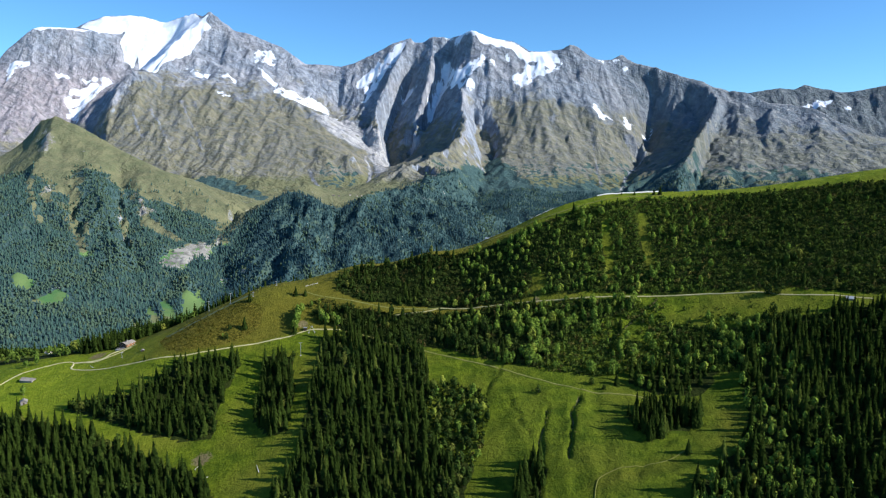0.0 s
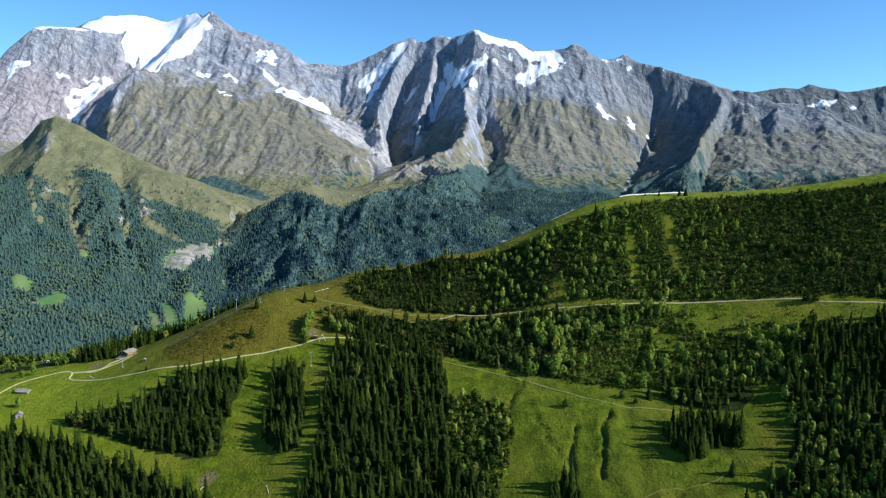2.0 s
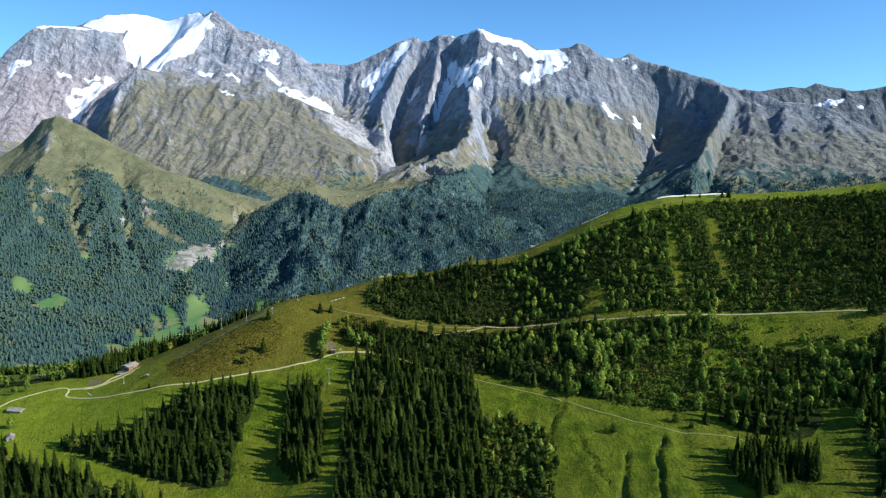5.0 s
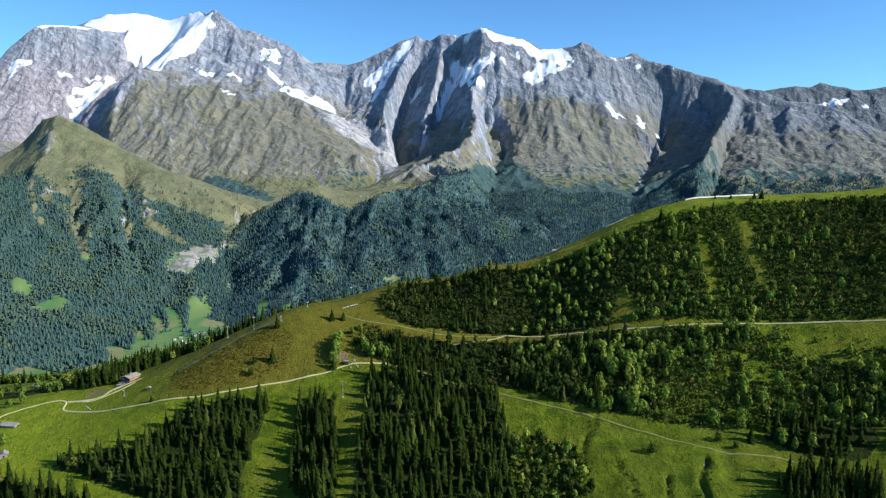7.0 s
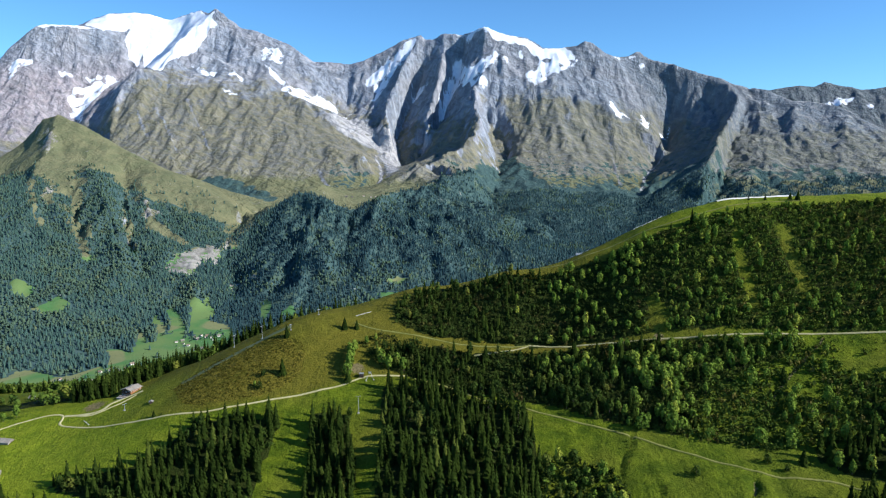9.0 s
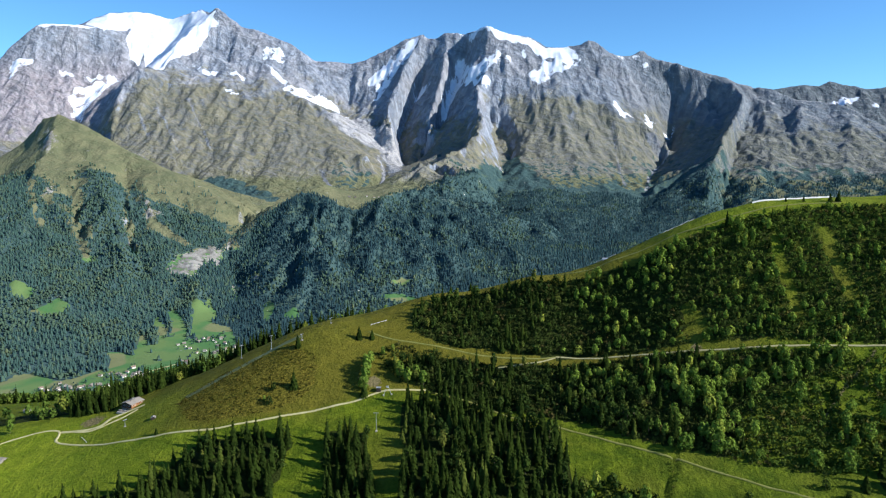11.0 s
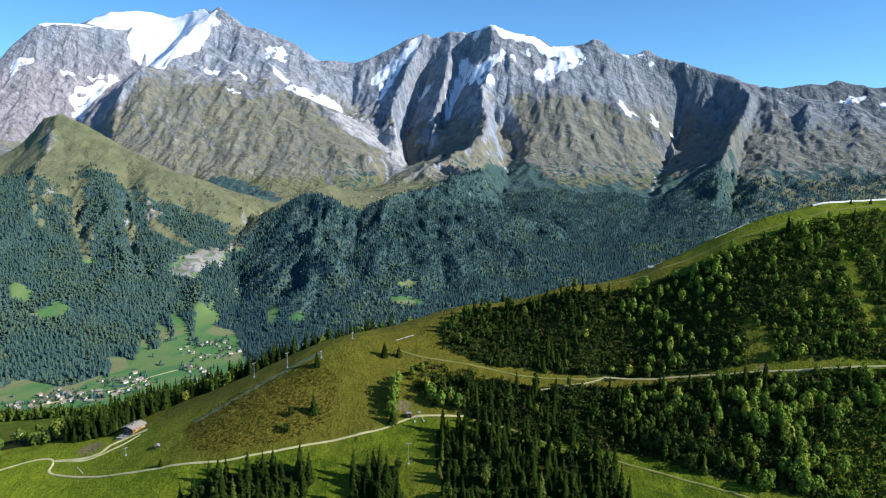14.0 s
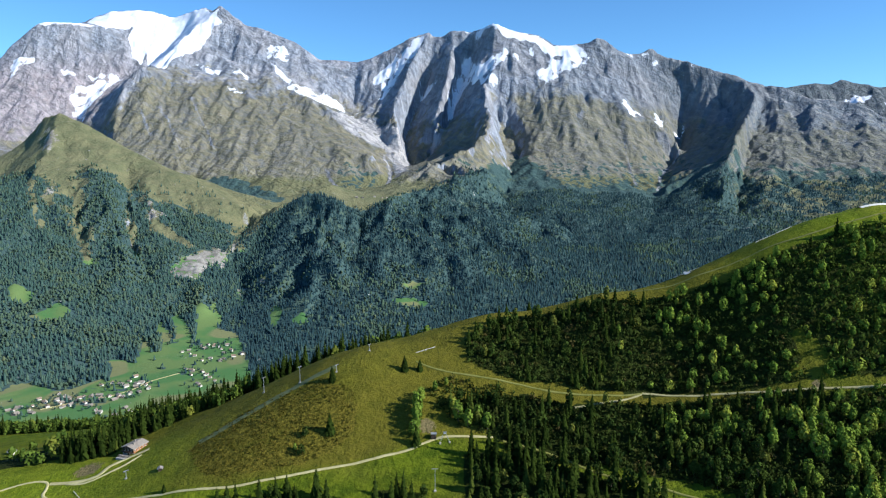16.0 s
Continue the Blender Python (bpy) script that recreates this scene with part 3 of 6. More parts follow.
GRID_X, GRID_Y, GRID_STEP = -4320.0, 960.0, 16.0


def span_creases():
    """Heights on a grid: taut between the creases, like cloth over wires."""
    z = None
    for step in (256.0, 128.0, 64.0, 32.0, GRID_STEP):
        nx, ny = int(round(8640 / step)) + 1, int(round(4480 / step)) + 1
        total, count = np.zeros((ny, nx)), np.zeros((ny, nx))
        for line in MASSIF_LINES + PEAK_LINES + HILL_LINES + [FLOOR_EDGE, GORGE, BACK_EDGE]:
            p = np.array(line, float)
            run = np.concatenate([[0], np.cumsum(np.hypot(*np.diff(p[:, :2], axis=0).T))])
            at = np.arange(0, run[-1], step * 0.35)
            x, y, h = (np.interp(at, run, p[:, c]) for c in range(3))
            i, j = np.rint((y - GRID_Y) / step).astype(int), np.rint((x - GRID_X) / step).astype(int)
            ok = (i >= 0) & (i < ny) & (j >= 0) & (j < nx)
            np.add.at(total, (i[ok], j[ok]), h[ok])
            np.add.at(count, (i[ok], j[ok]), 1)
        gx, gy = np.meshgrid(GRID_X + step * np.arange(nx), GRID_Y + step * np.arange(ny))
        flat = gy < np.interp(gx, [q[0] for q in FLOOR_EDGE], [q[1] for q in FLOOR_EDGE]) - step
        flat &= ~((gx > -800) & (gx < -500) & (gy > 1480))
        fixed = (count > 0) | flat
        held = np.where(flat & (count == 0), VALLEY_Z, total / np.maximum(count, 1))
        if z is None:
            z = np.full((ny, nx), 400.0)
        else:
            z = np.repeat(np.repeat(z, 2, 0), 2, 1)
            z = (z + np.roll(z, 1, 0)) / 2
            z = ((z + np.roll(z, 1, 1)) / 2)[:ny + 1, :nx + 1]
            z = np.pad(z, ((0, max(0, ny - z.shape[0])), (0, max(0, nx - z.shape[1]))), mode="edge")[:ny, :nx]
        z = np.where(fixed, held, z)
        odd = (np.add.outer(np.arange(ny), np.arange(nx)) % 2).astype(bool)
        for k in range(160):
            for half in (odd, ~odd):
                q = np.pad(z, 1, mode="edge")
                mean = (q[:-2, 1:-1] + q[2:, 1:-1] + q[1:-1, :-2] + q[1:-1, 2:]) / 4
                z = np.where(half & ~fixed, z + 1.5 * (mean - z), z)
    return z


SPAN = span_creases()


def span_at(x, y):
    """Height of the spanned land and its slope in x and y, smoothly between grid corners."""
    def one(px, py):
        u, v = np.clip((px - GRID_X) / GRID_STEP, 0, SPAN.shape[1] - 2), np.clip((py - GRID_Y) / GRID_STEP, 0, SPAN.shape[0] - 2)
        j, i = np.floor(u).astype(int), np.floor(v).astype(int)
        a, b = u - j, v - i
        return (SPAN[i, j] * (1 - a) + SPAN[i, j + 1] * a) * (1 - b) + (SPAN[i + 1, j] * (1 - a) + SPAN[i + 1, j + 1] * a) * b
    e = 7.0
    around = [one(x + e, y), one(x - e, y), one(x, y + e), one(x, y - e)]
    w = 26.0
    return 0.5 * one(x, y) + 0.125 * sum(around), (one(x + w, y) - one(x - w, y)) / (2 * w), (one(x, y + w) - one(x, y - w)) / (2 * w)


def furrows(x, y, dx, dy, size, seed):
    """Gullies running down the slope (dx, dy): height -1 to 1 and its gradient."""
    steep = np.hypot(dx, dy) + 1e-6
    px, py = -dy / steep, dx / steep
    u, v = x / size, y / size
    iu, iv = np.floor(u).astype(np.int64), np.floor(v).astype(np.int64)
    fu, fv = u - iu, v - iv
    h, gx, gy, total = 0.0, 0.0, 0.0, 1e-9
    for a in (-1, 0, 1, 2):
        for b in (-1, 0, 1, 2):
            t = lattice(iu + a, iv + b, seed)
            ox, oy = fu - a + 0.28 * np.cos(t), fv - b + 0.28 * np.sin(t)
            w = np.exp(-2.2 * (ox * ox + oy * oy))
            phase = 6.283 * (ox * px + oy * py)
            h, total = h + w * np.cos(phase), total + w
            slide = w * np.sin(phase) * 6.283 / size
            gx, gy = gx - slide * px, gy - slide * py
    return h / total, gx / total, gy / total


def mountains(x, y):
    """Height of the far land and which range (0 to 3, or 4 for the valley floor) a place belongs to."""
    x, y = np.asarray(x, float), np.asarray(y, float)
    h, dx, dy = span_at(x + 14 * fbm(x / 120, y / 120, 3, 70), y + 14 * fbm(x / 120, y / 120, 3, 80))
    owner = np.where(inside(PEAK_LAND, x, y), 1, np.where(inside(HILL_LAND, x, y), 2, np.where(inside(EAST_LAND, x, y), 3, 0)))
    owner = np.where(h < VALLEY_Z + 5, 4, owner)
    edge = np.full(np.shape(x), 1e9)
    for line in CRESTS:
        edge = np.minimum(edge, along(line, x, y)[0])
    away = 0.25 + 0.75 * smooth(0, 130, edge)
    slope = np.hypot(dx, dy)
    up = smooth(92, 190, h)
    snowcap = smooth(-2720, -2560, x) * smooth(-1560, -1640, x) * smooth(1060, 1230, h) * smooth(4880, 4960, y)
    calm = np.where(owner == 1, 0.24 + 1.0 * smooth(420, 300, h) * smooth(30, 220, edge), np.where(owner == 2, 2.0, 1.0 + 1.2 * smooth(430, 340, h) * smooth(-300, 0, x))) * (1 - np.exp(-(((x + 405) / 150) ** 2 + ((y - 2560) / 100) ** 2) ** 2)) * (1 - 0.9 * snowcap)
    gx, gy = dx + 0.22 * fbm(x / 170, y / 170, 2, 74), dy + 0.22 * fbm(x / 170, y / 170, 2, 75)
    low = np.where((owner == 1) | (owner == 2), smooth(0.04, 0.40, slope), smooth(0.08, 0.75, slope))
    for k, (size, strength) in enumerate(((300.0, 0.045), (150.0, 0.066), (74.0, 0.085), (36.0, 0.095))):
        f, fx, fy = furrows(x, y, gx, gy, size, 140 + k)
        amp = strength * size * low * up * away * calm * (1 - (0.25, 0.1, 0.0, 0.0)[k] * (owner == 1))
        h, gx, gy = h + amp * f, gx + 0.7 * amp * fx, gy + 0.7 * amp * fy
    crag = smooth(0.55, 1.1, slope) * calm
    ux, uy = x + 40 * fbm(x / 150, y / 150, 2, 71), y + 40 * fbm(x / 150, y / 150, 2, 72)
    east = smooth(900, 1250, x) * (owner == 0)
    h = h + up * away * (9 * fbm(x / 210, y / 210, 4, 30) * calm + crag * 26 * (ridged(ux / 110, uy / 110, 4, 55) - 0.5) + east * smooth(300, 420, h) * 30 * (ridged(ux / 190, uy / 190, 5, 58) - 0.5))
    h = h + (1 - up) * smooth(90, 110, h) * 5 * fbm(x / 130, y / 130, 4, 33) + 2 * fbm(x / 260, y / 260, 3, 60)
    return h, owner


def land(x, y, far=None):
    """Height of the whole land."""
    x, y = np.asarray(x, float), np.asarray(y, float)
    near = near_hill(x, y)
    if far is None:
        far = mountains(x, y)[0] if np.max(y) > 640 else VALLEY_Z
    near = near - np.maximum(0, np.hypot(np.maximum(np.abs(x) - 500, 0), np.maximum(np.maximum(y - 700, 20 - y), 0))) ** 1.5 * 0.035
    return np.maximum(near, far)


# ---------------------------------------------------------------- mesh helpers
def mesh_from(name, verts, faces, material, attrs=None, flat=False):
    """A mesh from arrays: verts (n, 3), faces (m, 3) or (m, 4); attrs: one value a vertex."""
    verts, faces = np.asarray(verts, np.float32), np.asarray(faces, np.int32)
    m = bpy.data.meshes.new(name)
    m.vertices.add(len(verts))
    m.vertices.foreach_set("co", verts.ravel())
    n, k = faces.shape
    m.loops.add(n * k)
    m.loops.foreach_set("vertex_index", faces.ravel())
    m.polygons.add(n)
    m.polygons.foreach_set("loop_start", np.arange(0, n * k, k, dtype=np.int32))
    m.polygons.foreach_set("loop_total", np.full(n, k, np.int32))
    m.update(calc_edges=True)
    if not flat:
        m.polygons.foreach_set("use_smooth", np.ones(n, bool))
    for key, values in (attrs or {}).items():
        m.attributes.new(key, "FLOAT", "POINT").data.foreach_set("value", np.asarray(values, np.float32))
    m.materials.append(material)
    return m


def bm_mesh(name, bm, material, smooth_faces=False):
    m = bpy.data.meshes.new(name)
    bmesh.ops.recalc_face_normals(bm, faces=bm.faces)
    for f in bm.faces:
        f.smooth = smooth_faces
    bm.to_mesh(m)
    bm.free()
    m.materials.append(material)
    return m


def part(name, bm, material, parent, label=""):
    """Links a bmesh or a mesh as one mesh object under a thing or a part."""
    data = bm if isinstance(bm, bpy.types.Mesh) else bm_mesh(name, bm, material)
    ob = new(name, data)
    ob.parent = parent
    return tagged(ob, label) if label else ob


def thing(name, label, category, m=None, group="", kind=""):
    ob = new(name)
    ob.empty_display_size = 0.3
    if m is not None:
        ob.matrix_world = m
    return tagged(ob, label, category, group, kind)


def block(bm, x0, x1, y0, y1, z0, z1, bevel=0.0):
    """A box, with softened edges."""
    made = bmesh.ops.create_cube(bm, size=1, matrix=Matrix.Translation(((x0 + x1) / 2, (y0 + y1) / 2, (z0 + z1) / 2)) @ Matrix.Diagonal((x1 - x0, y1 - y0, z1 - z0, 1)))
    if bevel:
        edges = {e for v in made["verts"] for e in v.link_edges}
        bmesh.ops.bevel(bm, geom=list(edges), offset=bevel, segments=1, affect="EDGES")
    return bm


def rod(bm, a, b, r0, r1=None, sides=8):
    """A tapered round bar from a to b."""
    a, b = Vector(a), Vector(b)
    m = Matrix.Translation((a + b) / 2) @ (b - a).to_track_quat("Z", "Y").to_matrix().to_4x4()
    bmesh.ops.create_cone(bm, cap_ends=True, segments=sides, radius1=r0, radius2=r0 if r1 is None else r1, depth=(b - a).length, matrix=m)
    return bm


def height(x, y):
    return float(land(np.array([x]), np.array([y]))[0])


# ---------------------------------------------------------------- plan of woods, tracks and clearings (x, y)
STAND_LEFT = [(-320, 412), (-262, 407), (-225, 392), (-198, 380), (-168, 366), (-148, 356), (-128, 345), (-113, 324), (-108, 300), (-290, 305)]
STAND_MIDDLE = [(-238, 410), (-213, 397), (-173, 380), (-148, 374), (-132, 375), (-135, 391), (-134, 412), (-132, 431), (-150, 434), (-178, 430), (-186, 419), (-203, 412), (-225, 415)]
STAND_STRIP = [(-117, 434), (-98, 433), (-93, 414), (-90, 396), (-88, 364), (-100, 367), (-112, 384), (-113, 404)]
STAND_BIG = [(-82, 447), (-56, 445), (-12, 422), (-8, 392), (-10, 362), (0, 340), (16, 330), (13, 317), (4, 294), (-93, 302), (-83, 331), (-78, 353), (-80, 392)]
SLOPE_LOW = [(-92, 472), (-56, 477), (-36, 473), (-17, 474), (30, 468.5), (82, 456), (126, 449), (146, 440), (172, 428), (200, 412), (222, 412), (200, 386), (163, 375), (125, 389), (91, 386), (66, 394), (33, 407), (-1, 427), (-9, 431), (-62, 446)]
SLOPE_HIGH = [(-80, 513), (-56, 529), (-10, 526.5), (42, 523), (76, 521), (111, 523), (141, 525), (219, 524), (296, 512), (400, 480), (400, 400), (268, 411), (212, 431), (121, 454), (34, 471), (-14, 479.5), (-59, 486), (-79, 496)]
STAND_RIGHT = [(168, 374), (194, 395), (219, 406), (267, 402), (380, 380), (300, 230), (169, 235), (95, 254), (114, 289), (126, 300), (142, 312), (151, 323), (160, 346)]
STAND_CLUMP = [(97, 346), (104, 325), (116, 331), (132, 334), (137, 347), (128, 354), (112, 354), (103, 354)]
STAND_CHALET = [(-267, 486), (-251, 484), (-243, 492), (-241, 502), (-256, 508), (-268, 500)]
STAND_EDGE = [(106, 379), (119, 368), (130, 364), (141, 360), (150, 368), (157, 380), (133, 387), (109, 386)]
THICKET = [(-10, 392), (9, 392), (23, 382), (26, 367), (23, 347), (17, 333), (1, 336), (-10, 362)]
STAND_LOW = [(34, 312), (46, 327), (51, 318), (46, 300), (34, 292)]
BACK_WOOD = [(-600, 760), (-560, 640), (-430, 540), (-345, 499), (-300, 488), (-270, 490), (-252, 500), (-226, 517), (-165, 540), (-110, 560), (-60, 585), (20, 590), (60, 720), (-60, 900), (-420, 950)]
HEATH_AREA = [(-200, 466), (-182, 481), (-160, 486), (-142, 488), (-130, 478), (-126, 464), (-132, 450), (-152, 444.5), (-176, 442), (-188, 448)]
DITCH = [(143, 446), (134, 440), (124, 433), (115, 426), (106, 418), (96, 410)]
SCRUB_SLOPE = [(56, 399), (68, 412), (86, 428), (106, 438), (134, 442), (140, 390), (91, 387)]
BACK_MEADOWS = [[(-440, 552), (-345, 516), (-300, 505), (-274, 512), (-264, 545), (-285, 596), (-360, 600), (-430, 590)], [(-500, 560), (-450, 540), (-420, 570), (-460, 600)], [(-330, 680), (-290, 660), (-280, 690), (-320, 710)]]
SLASHES = [[(121, 508, 0), (119, 489, 0), (117, 468, 0)], [(148, 508, 0), (146, 491, 0), (145, 474, 0)], [(66, 484, 0), (66, 472, 0), (64, 460, 0)]]
OPEN_PATCHES = [[(132, 449), (175, 440), (206, 430), (204, 416), (186, 408), (172, 412), (150, 424), (136, 432)], [(214, 424), (250, 412), (262, 406), (240, 402), (216, 414)], [(118, 434), (130, 428), (126, 412), (112, 416)], [(58, 470), (62, 475), (70, 482), (75, 478), (71, 466), (66, 461), (61, 462)]]
TRACK_LOW = [(-301, 445), (-294, 459), (-283, 467), (-272, 471), (-264, 470.5), (-261.5, 466), (-260, 461), (-251, 456.5), (-224, 447), (-198, 441), (-174, 438), (-156, 440), (-138, 443), (-108, 448.5), (-98, 452), (-90, 454.5), (-78, 454.5), (-70, 454)]
TRACK_HUT = [(-262, 469.5), (-250, 468.5), (-241, 470), (-238.5, 476), (-233, 481), (-224, 484)]
TRACK_HUT_UPPER = [(-258, 469.4), (-244, 466.5), (-232, 473), (-226, 480)]
TRACK_LOWER_MEADOW = [(-66, 452), (-52, 447), (-42, 442), (-27, 432.5), (-11, 425.5), (6, 416.5), (30, 403.5), (49, 392), (70, 380), (88, 372), (109, 367), (119, 360)]
TRACK_HIGH = [(-103, 497), (-94, 492), (-84, 489), (-59, 484), (-44, 480), (-29, 478.5), (-12, 478.5), (-3, 479.5), (12, 476), (34, 470), (53, 463.5), (83, 457), (121, 452), (164, 444), (203, 432), (220, 424), (250, 413.5), (263, 409)]
TRACK_FORK = [(-3.5, 479), (-12, 476), (-20, 474.5), (-34, 471)]
TRACK_CREST = [(122, 541.5), (130, 542), (145, 544), (163, 546), (172, 546)]
TRACK_BOTTOM = [(69, 292), (74, 305), (86, 310), (107, 311), (120, 317)]


# ---------------------------------------------------------------- the near hill
def hill_attrs(x, y):
    n1, n2 = fbm(x / 30, y / 30, 3, 210), fbm(x / 14, y / 14, 3, 211)
    px, py = x + 7 * n2, y + 7 * n1
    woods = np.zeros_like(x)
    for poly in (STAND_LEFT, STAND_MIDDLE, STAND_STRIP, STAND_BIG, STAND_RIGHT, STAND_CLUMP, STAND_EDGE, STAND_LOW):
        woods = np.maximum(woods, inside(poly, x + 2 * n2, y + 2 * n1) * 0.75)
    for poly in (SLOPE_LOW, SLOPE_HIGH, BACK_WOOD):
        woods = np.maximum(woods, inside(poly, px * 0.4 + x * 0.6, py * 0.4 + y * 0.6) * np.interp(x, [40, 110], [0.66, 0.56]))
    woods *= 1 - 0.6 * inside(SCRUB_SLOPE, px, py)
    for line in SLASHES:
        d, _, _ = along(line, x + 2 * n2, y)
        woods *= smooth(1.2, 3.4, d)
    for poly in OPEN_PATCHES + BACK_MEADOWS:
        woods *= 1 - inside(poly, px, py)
    above = y - np.interp(x, [t[0] for t in TRACK_LOW[8:]], [t[1] for t in TRACK_LOW[8:]])
    dry = smooth(-1.5, 3.0, above) * (0.92 - 0.40 * smooth(-190, -225, x)) * (1 - 0.65 * smooth(0, 80, x)) + 0.12
    dry = np.where(y > 545, 0.15, dry) * (1 - 0.6 * smooth(-225, -262, x)) * np.where(y > 545, 1, 1 - 0.75 * smooth(40, 110, x) * (y > 500))
    for line in ([(72, 300, 0), (84, 305, 0), (110, 309, 0)], [(139, 317, 0), (147, 330, 0), (150, 338, 0)]):
        dry = np.maximum(dry, 0.85 * np.exp(-(along(line, x + 3 * n2, y + 3 * n1)[0] / 6.5) ** 2))
    heath = inside(HEATH_AREA, x + 4 * n2, y + 4 * n1) * 0.6
    bare = np.zeros_like(x)
    for line, w in ((GULLIES[0], 1.2), (GULLIES[1], 1.4)):
        d, _, _ = along(line, x + 5.0 * perlin(x / 13, y / 13, 40), y)
        bare = np.maximum(bare, 0.62 * np.exp(-(d / w) ** 2))
    bare = np.maximum(bare, 0.7 * np.exp(-(along([(a, b, 0) for a, b in DITCH], x + 2 * n2, y)[0] / 1.3) ** 2))
    for cx, cy, r in ((-97, 460, 5), (-249, 477, 8), (64, 462, 4), (-134, 359, 7)):
        bare = np.maximum(bare, 0.85 * np.exp(-((x - cx) ** 2 + (y - cy) ** 2) / r ** 2))
    fresh = np.maximum(smooth(-120, -250, x + 20 * n1) * smooth(505, 470, y) * np.where(above > 0, 0.70 * smooth(-170, -208, x) + 0.30 * smooth(-215, -260, x), 1), 0.6 * smooth(30, 110, x) * smooth(508, 520, y))
    deep = smooth(0, 40, x) * smooth(425, 395, y) * 0.5
    return {"deep": deep, "fresh": fresh, "dry": np.clip(dry, 0, 1), "heath": heath, "wood": woods, "bare": bare}


NEAR_BOX = (-470.0, 470.0, 40.0, 640.0)


def build_hill():
    far_side, far_back = np.arange(20, 900, 20.0), np.arange(-800, 40, 20.0)
    xs = np.concatenate([NEAR_BOX[0] - far_side[::-1], np.arange(NEAR_BOX[0], -12, 2.3), np.arange(-12, 130, 1.3), np.arange(130, NEAR_BOX[1] + 1, 2.5), NEAR_BOX[1] + 1 + far_side])
    ys = np.concatenate([far_back, np.arange(NEAR_BOX[2], 240, 8.0), np.arange(240, NEAR_BOX[3] + 1, 2.1)])
    x, y = np.meshgrid(xs, ys)
    x, y = x.ravel(), y.ravel()
    z = land(x, y)
    w = len(xs)
    i = np.arange(len(ys) - 1)[:, None] * w + np.arange(w - 1)[None, :]
    faces = np.stack([i, i + 1, i + w + 1, i + w], -1).reshape(-1, 4)
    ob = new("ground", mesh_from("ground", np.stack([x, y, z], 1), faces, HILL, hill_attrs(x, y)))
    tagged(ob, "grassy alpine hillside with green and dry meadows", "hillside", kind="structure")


build_hill()

# ---------------------------------------------------------------- the valley and the mountains
# What covers them, as outlines of (x, y): snow, scree, woods, meadows and bare cliffs.
SNOW_CAP = [(-2578, 5011), (-2580, 5137), (-2460, 5143), (-2282, 5149), (-2162, 5149), (-2063, 5149), (-1988, 5131), (-1931, 5119), (-1841, 5095), (-1764, 5068), (-1692, 4966), (-1647, 4990), (-1660, 4939), (-1614, 4909), (-1658, 4852), (-1687, 4702), (-1741, 4624), (-1815, 4534), (-1825, 4411), (-1929, 4528), (-2108, 4846), (-2101, 4741), (-2148, 4783), (-2201, 4846), (-2247, 4906), (-2252, 5014), (-2342, 4921), (-2368, 4855), (-2443, 4894)]
SNOW_TONGUE = [(-2203, 4624), (-2154, 4594), (-2199, 4534), (-2214, 4432), (-2245, 4363), (-2211, 4225), (-2187, 4141), (-2289, 4273), (-2341, 4279), (-2355, 4363), (-2383, 4402), (-2367, 4477), (-2305, 4531), (-2257, 4585)]
SNOW_WEST_A = [(-2805, 4519), (-2761, 4540), (-2675, 4546), (-2665, 4525), (-2726, 4477), (-2715, 4375), (-2726, 4345), (-2767, 4441)]
SNOW_WEST_B = [(-2517, 4540), (-2479, 4555), (-2411, 4537), (-2422, 4510), (-2493, 4525)]
SNOW_WEST_C = [(-2370, 4576), (-2305, 4573), (-2286, 4627), (-2270, 4573), (-2310, 4543), (-2357, 4555)]
SNOW_FACE_A = [(-1677, 4591), (-1600, 4570), (-1507, 4558), (-1499, 4498), (-1565, 4516), (-1623, 4534)]
SNOW_FACE_B = [(-1467, 4546), (-1408, 4564), (-1381, 4555), (-1323, 4510), (-1340, 4468), (-1398, 4492)]
SNOW_FACE_C = [(-1408, 4324), (-1358, 4315), (-1305, 4306), (-1344, 4267)]
SNOW_FACE_D = [(-1289, 4843), (-1249, 4831), (-1176, 4843), (-1140, 4810), (-1130, 4744), (-1196, 4726), (-1263, 4729)]
SNOW_BAND = [(-1237, 4684), (-1187, 4639), (-1142, 4597), (-1077, 4546), (-1054, 4501), (-1002, 4519), (-933, 4525), (-871, 4573), (-827, 4570), (-753, 4570), (-732, 4474), (-767, 4366), (-865, 4345), (-946, 4330), (-1049, 4414), (-1105, 4510), (-1172, 4576)]
SNOW_SHELF_A = [(-437, 4807), (-403, 4744), (-440, 4693), (-520, 4672), (-575, 4675), (-586, 4714), (-510, 4771), (-455, 4792)]
SNOW_SHELF_B = [(-526, 4657), (-466, 4690), (-403, 4693), (-435, 4615), (-486, 4573), (-523, 4582)]
SNOW_SHELF_C = [(-242, 4840), (-276, 4744), (-382, 4699), (-437, 4642), (-449, 4705), (-379, 4792), (-313, 4828)]
SNOW_RIB = [(-278, 4675), (-167, 4591), (-217, 4579), (-256, 4558), (-284, 4639)]
SNOW_HANGING = [(48, 4705), (95, 4486), (192, 4483), (235, 4510), (280, 4492), (267, 4459), (167, 4393), (110, 4420), (65, 4420), (11, 4486), (-38, 4498), (-59, 4456), (-101, 4438), (-84, 4498), (-59, 4555), (-30, 4639), (11, 4684)]
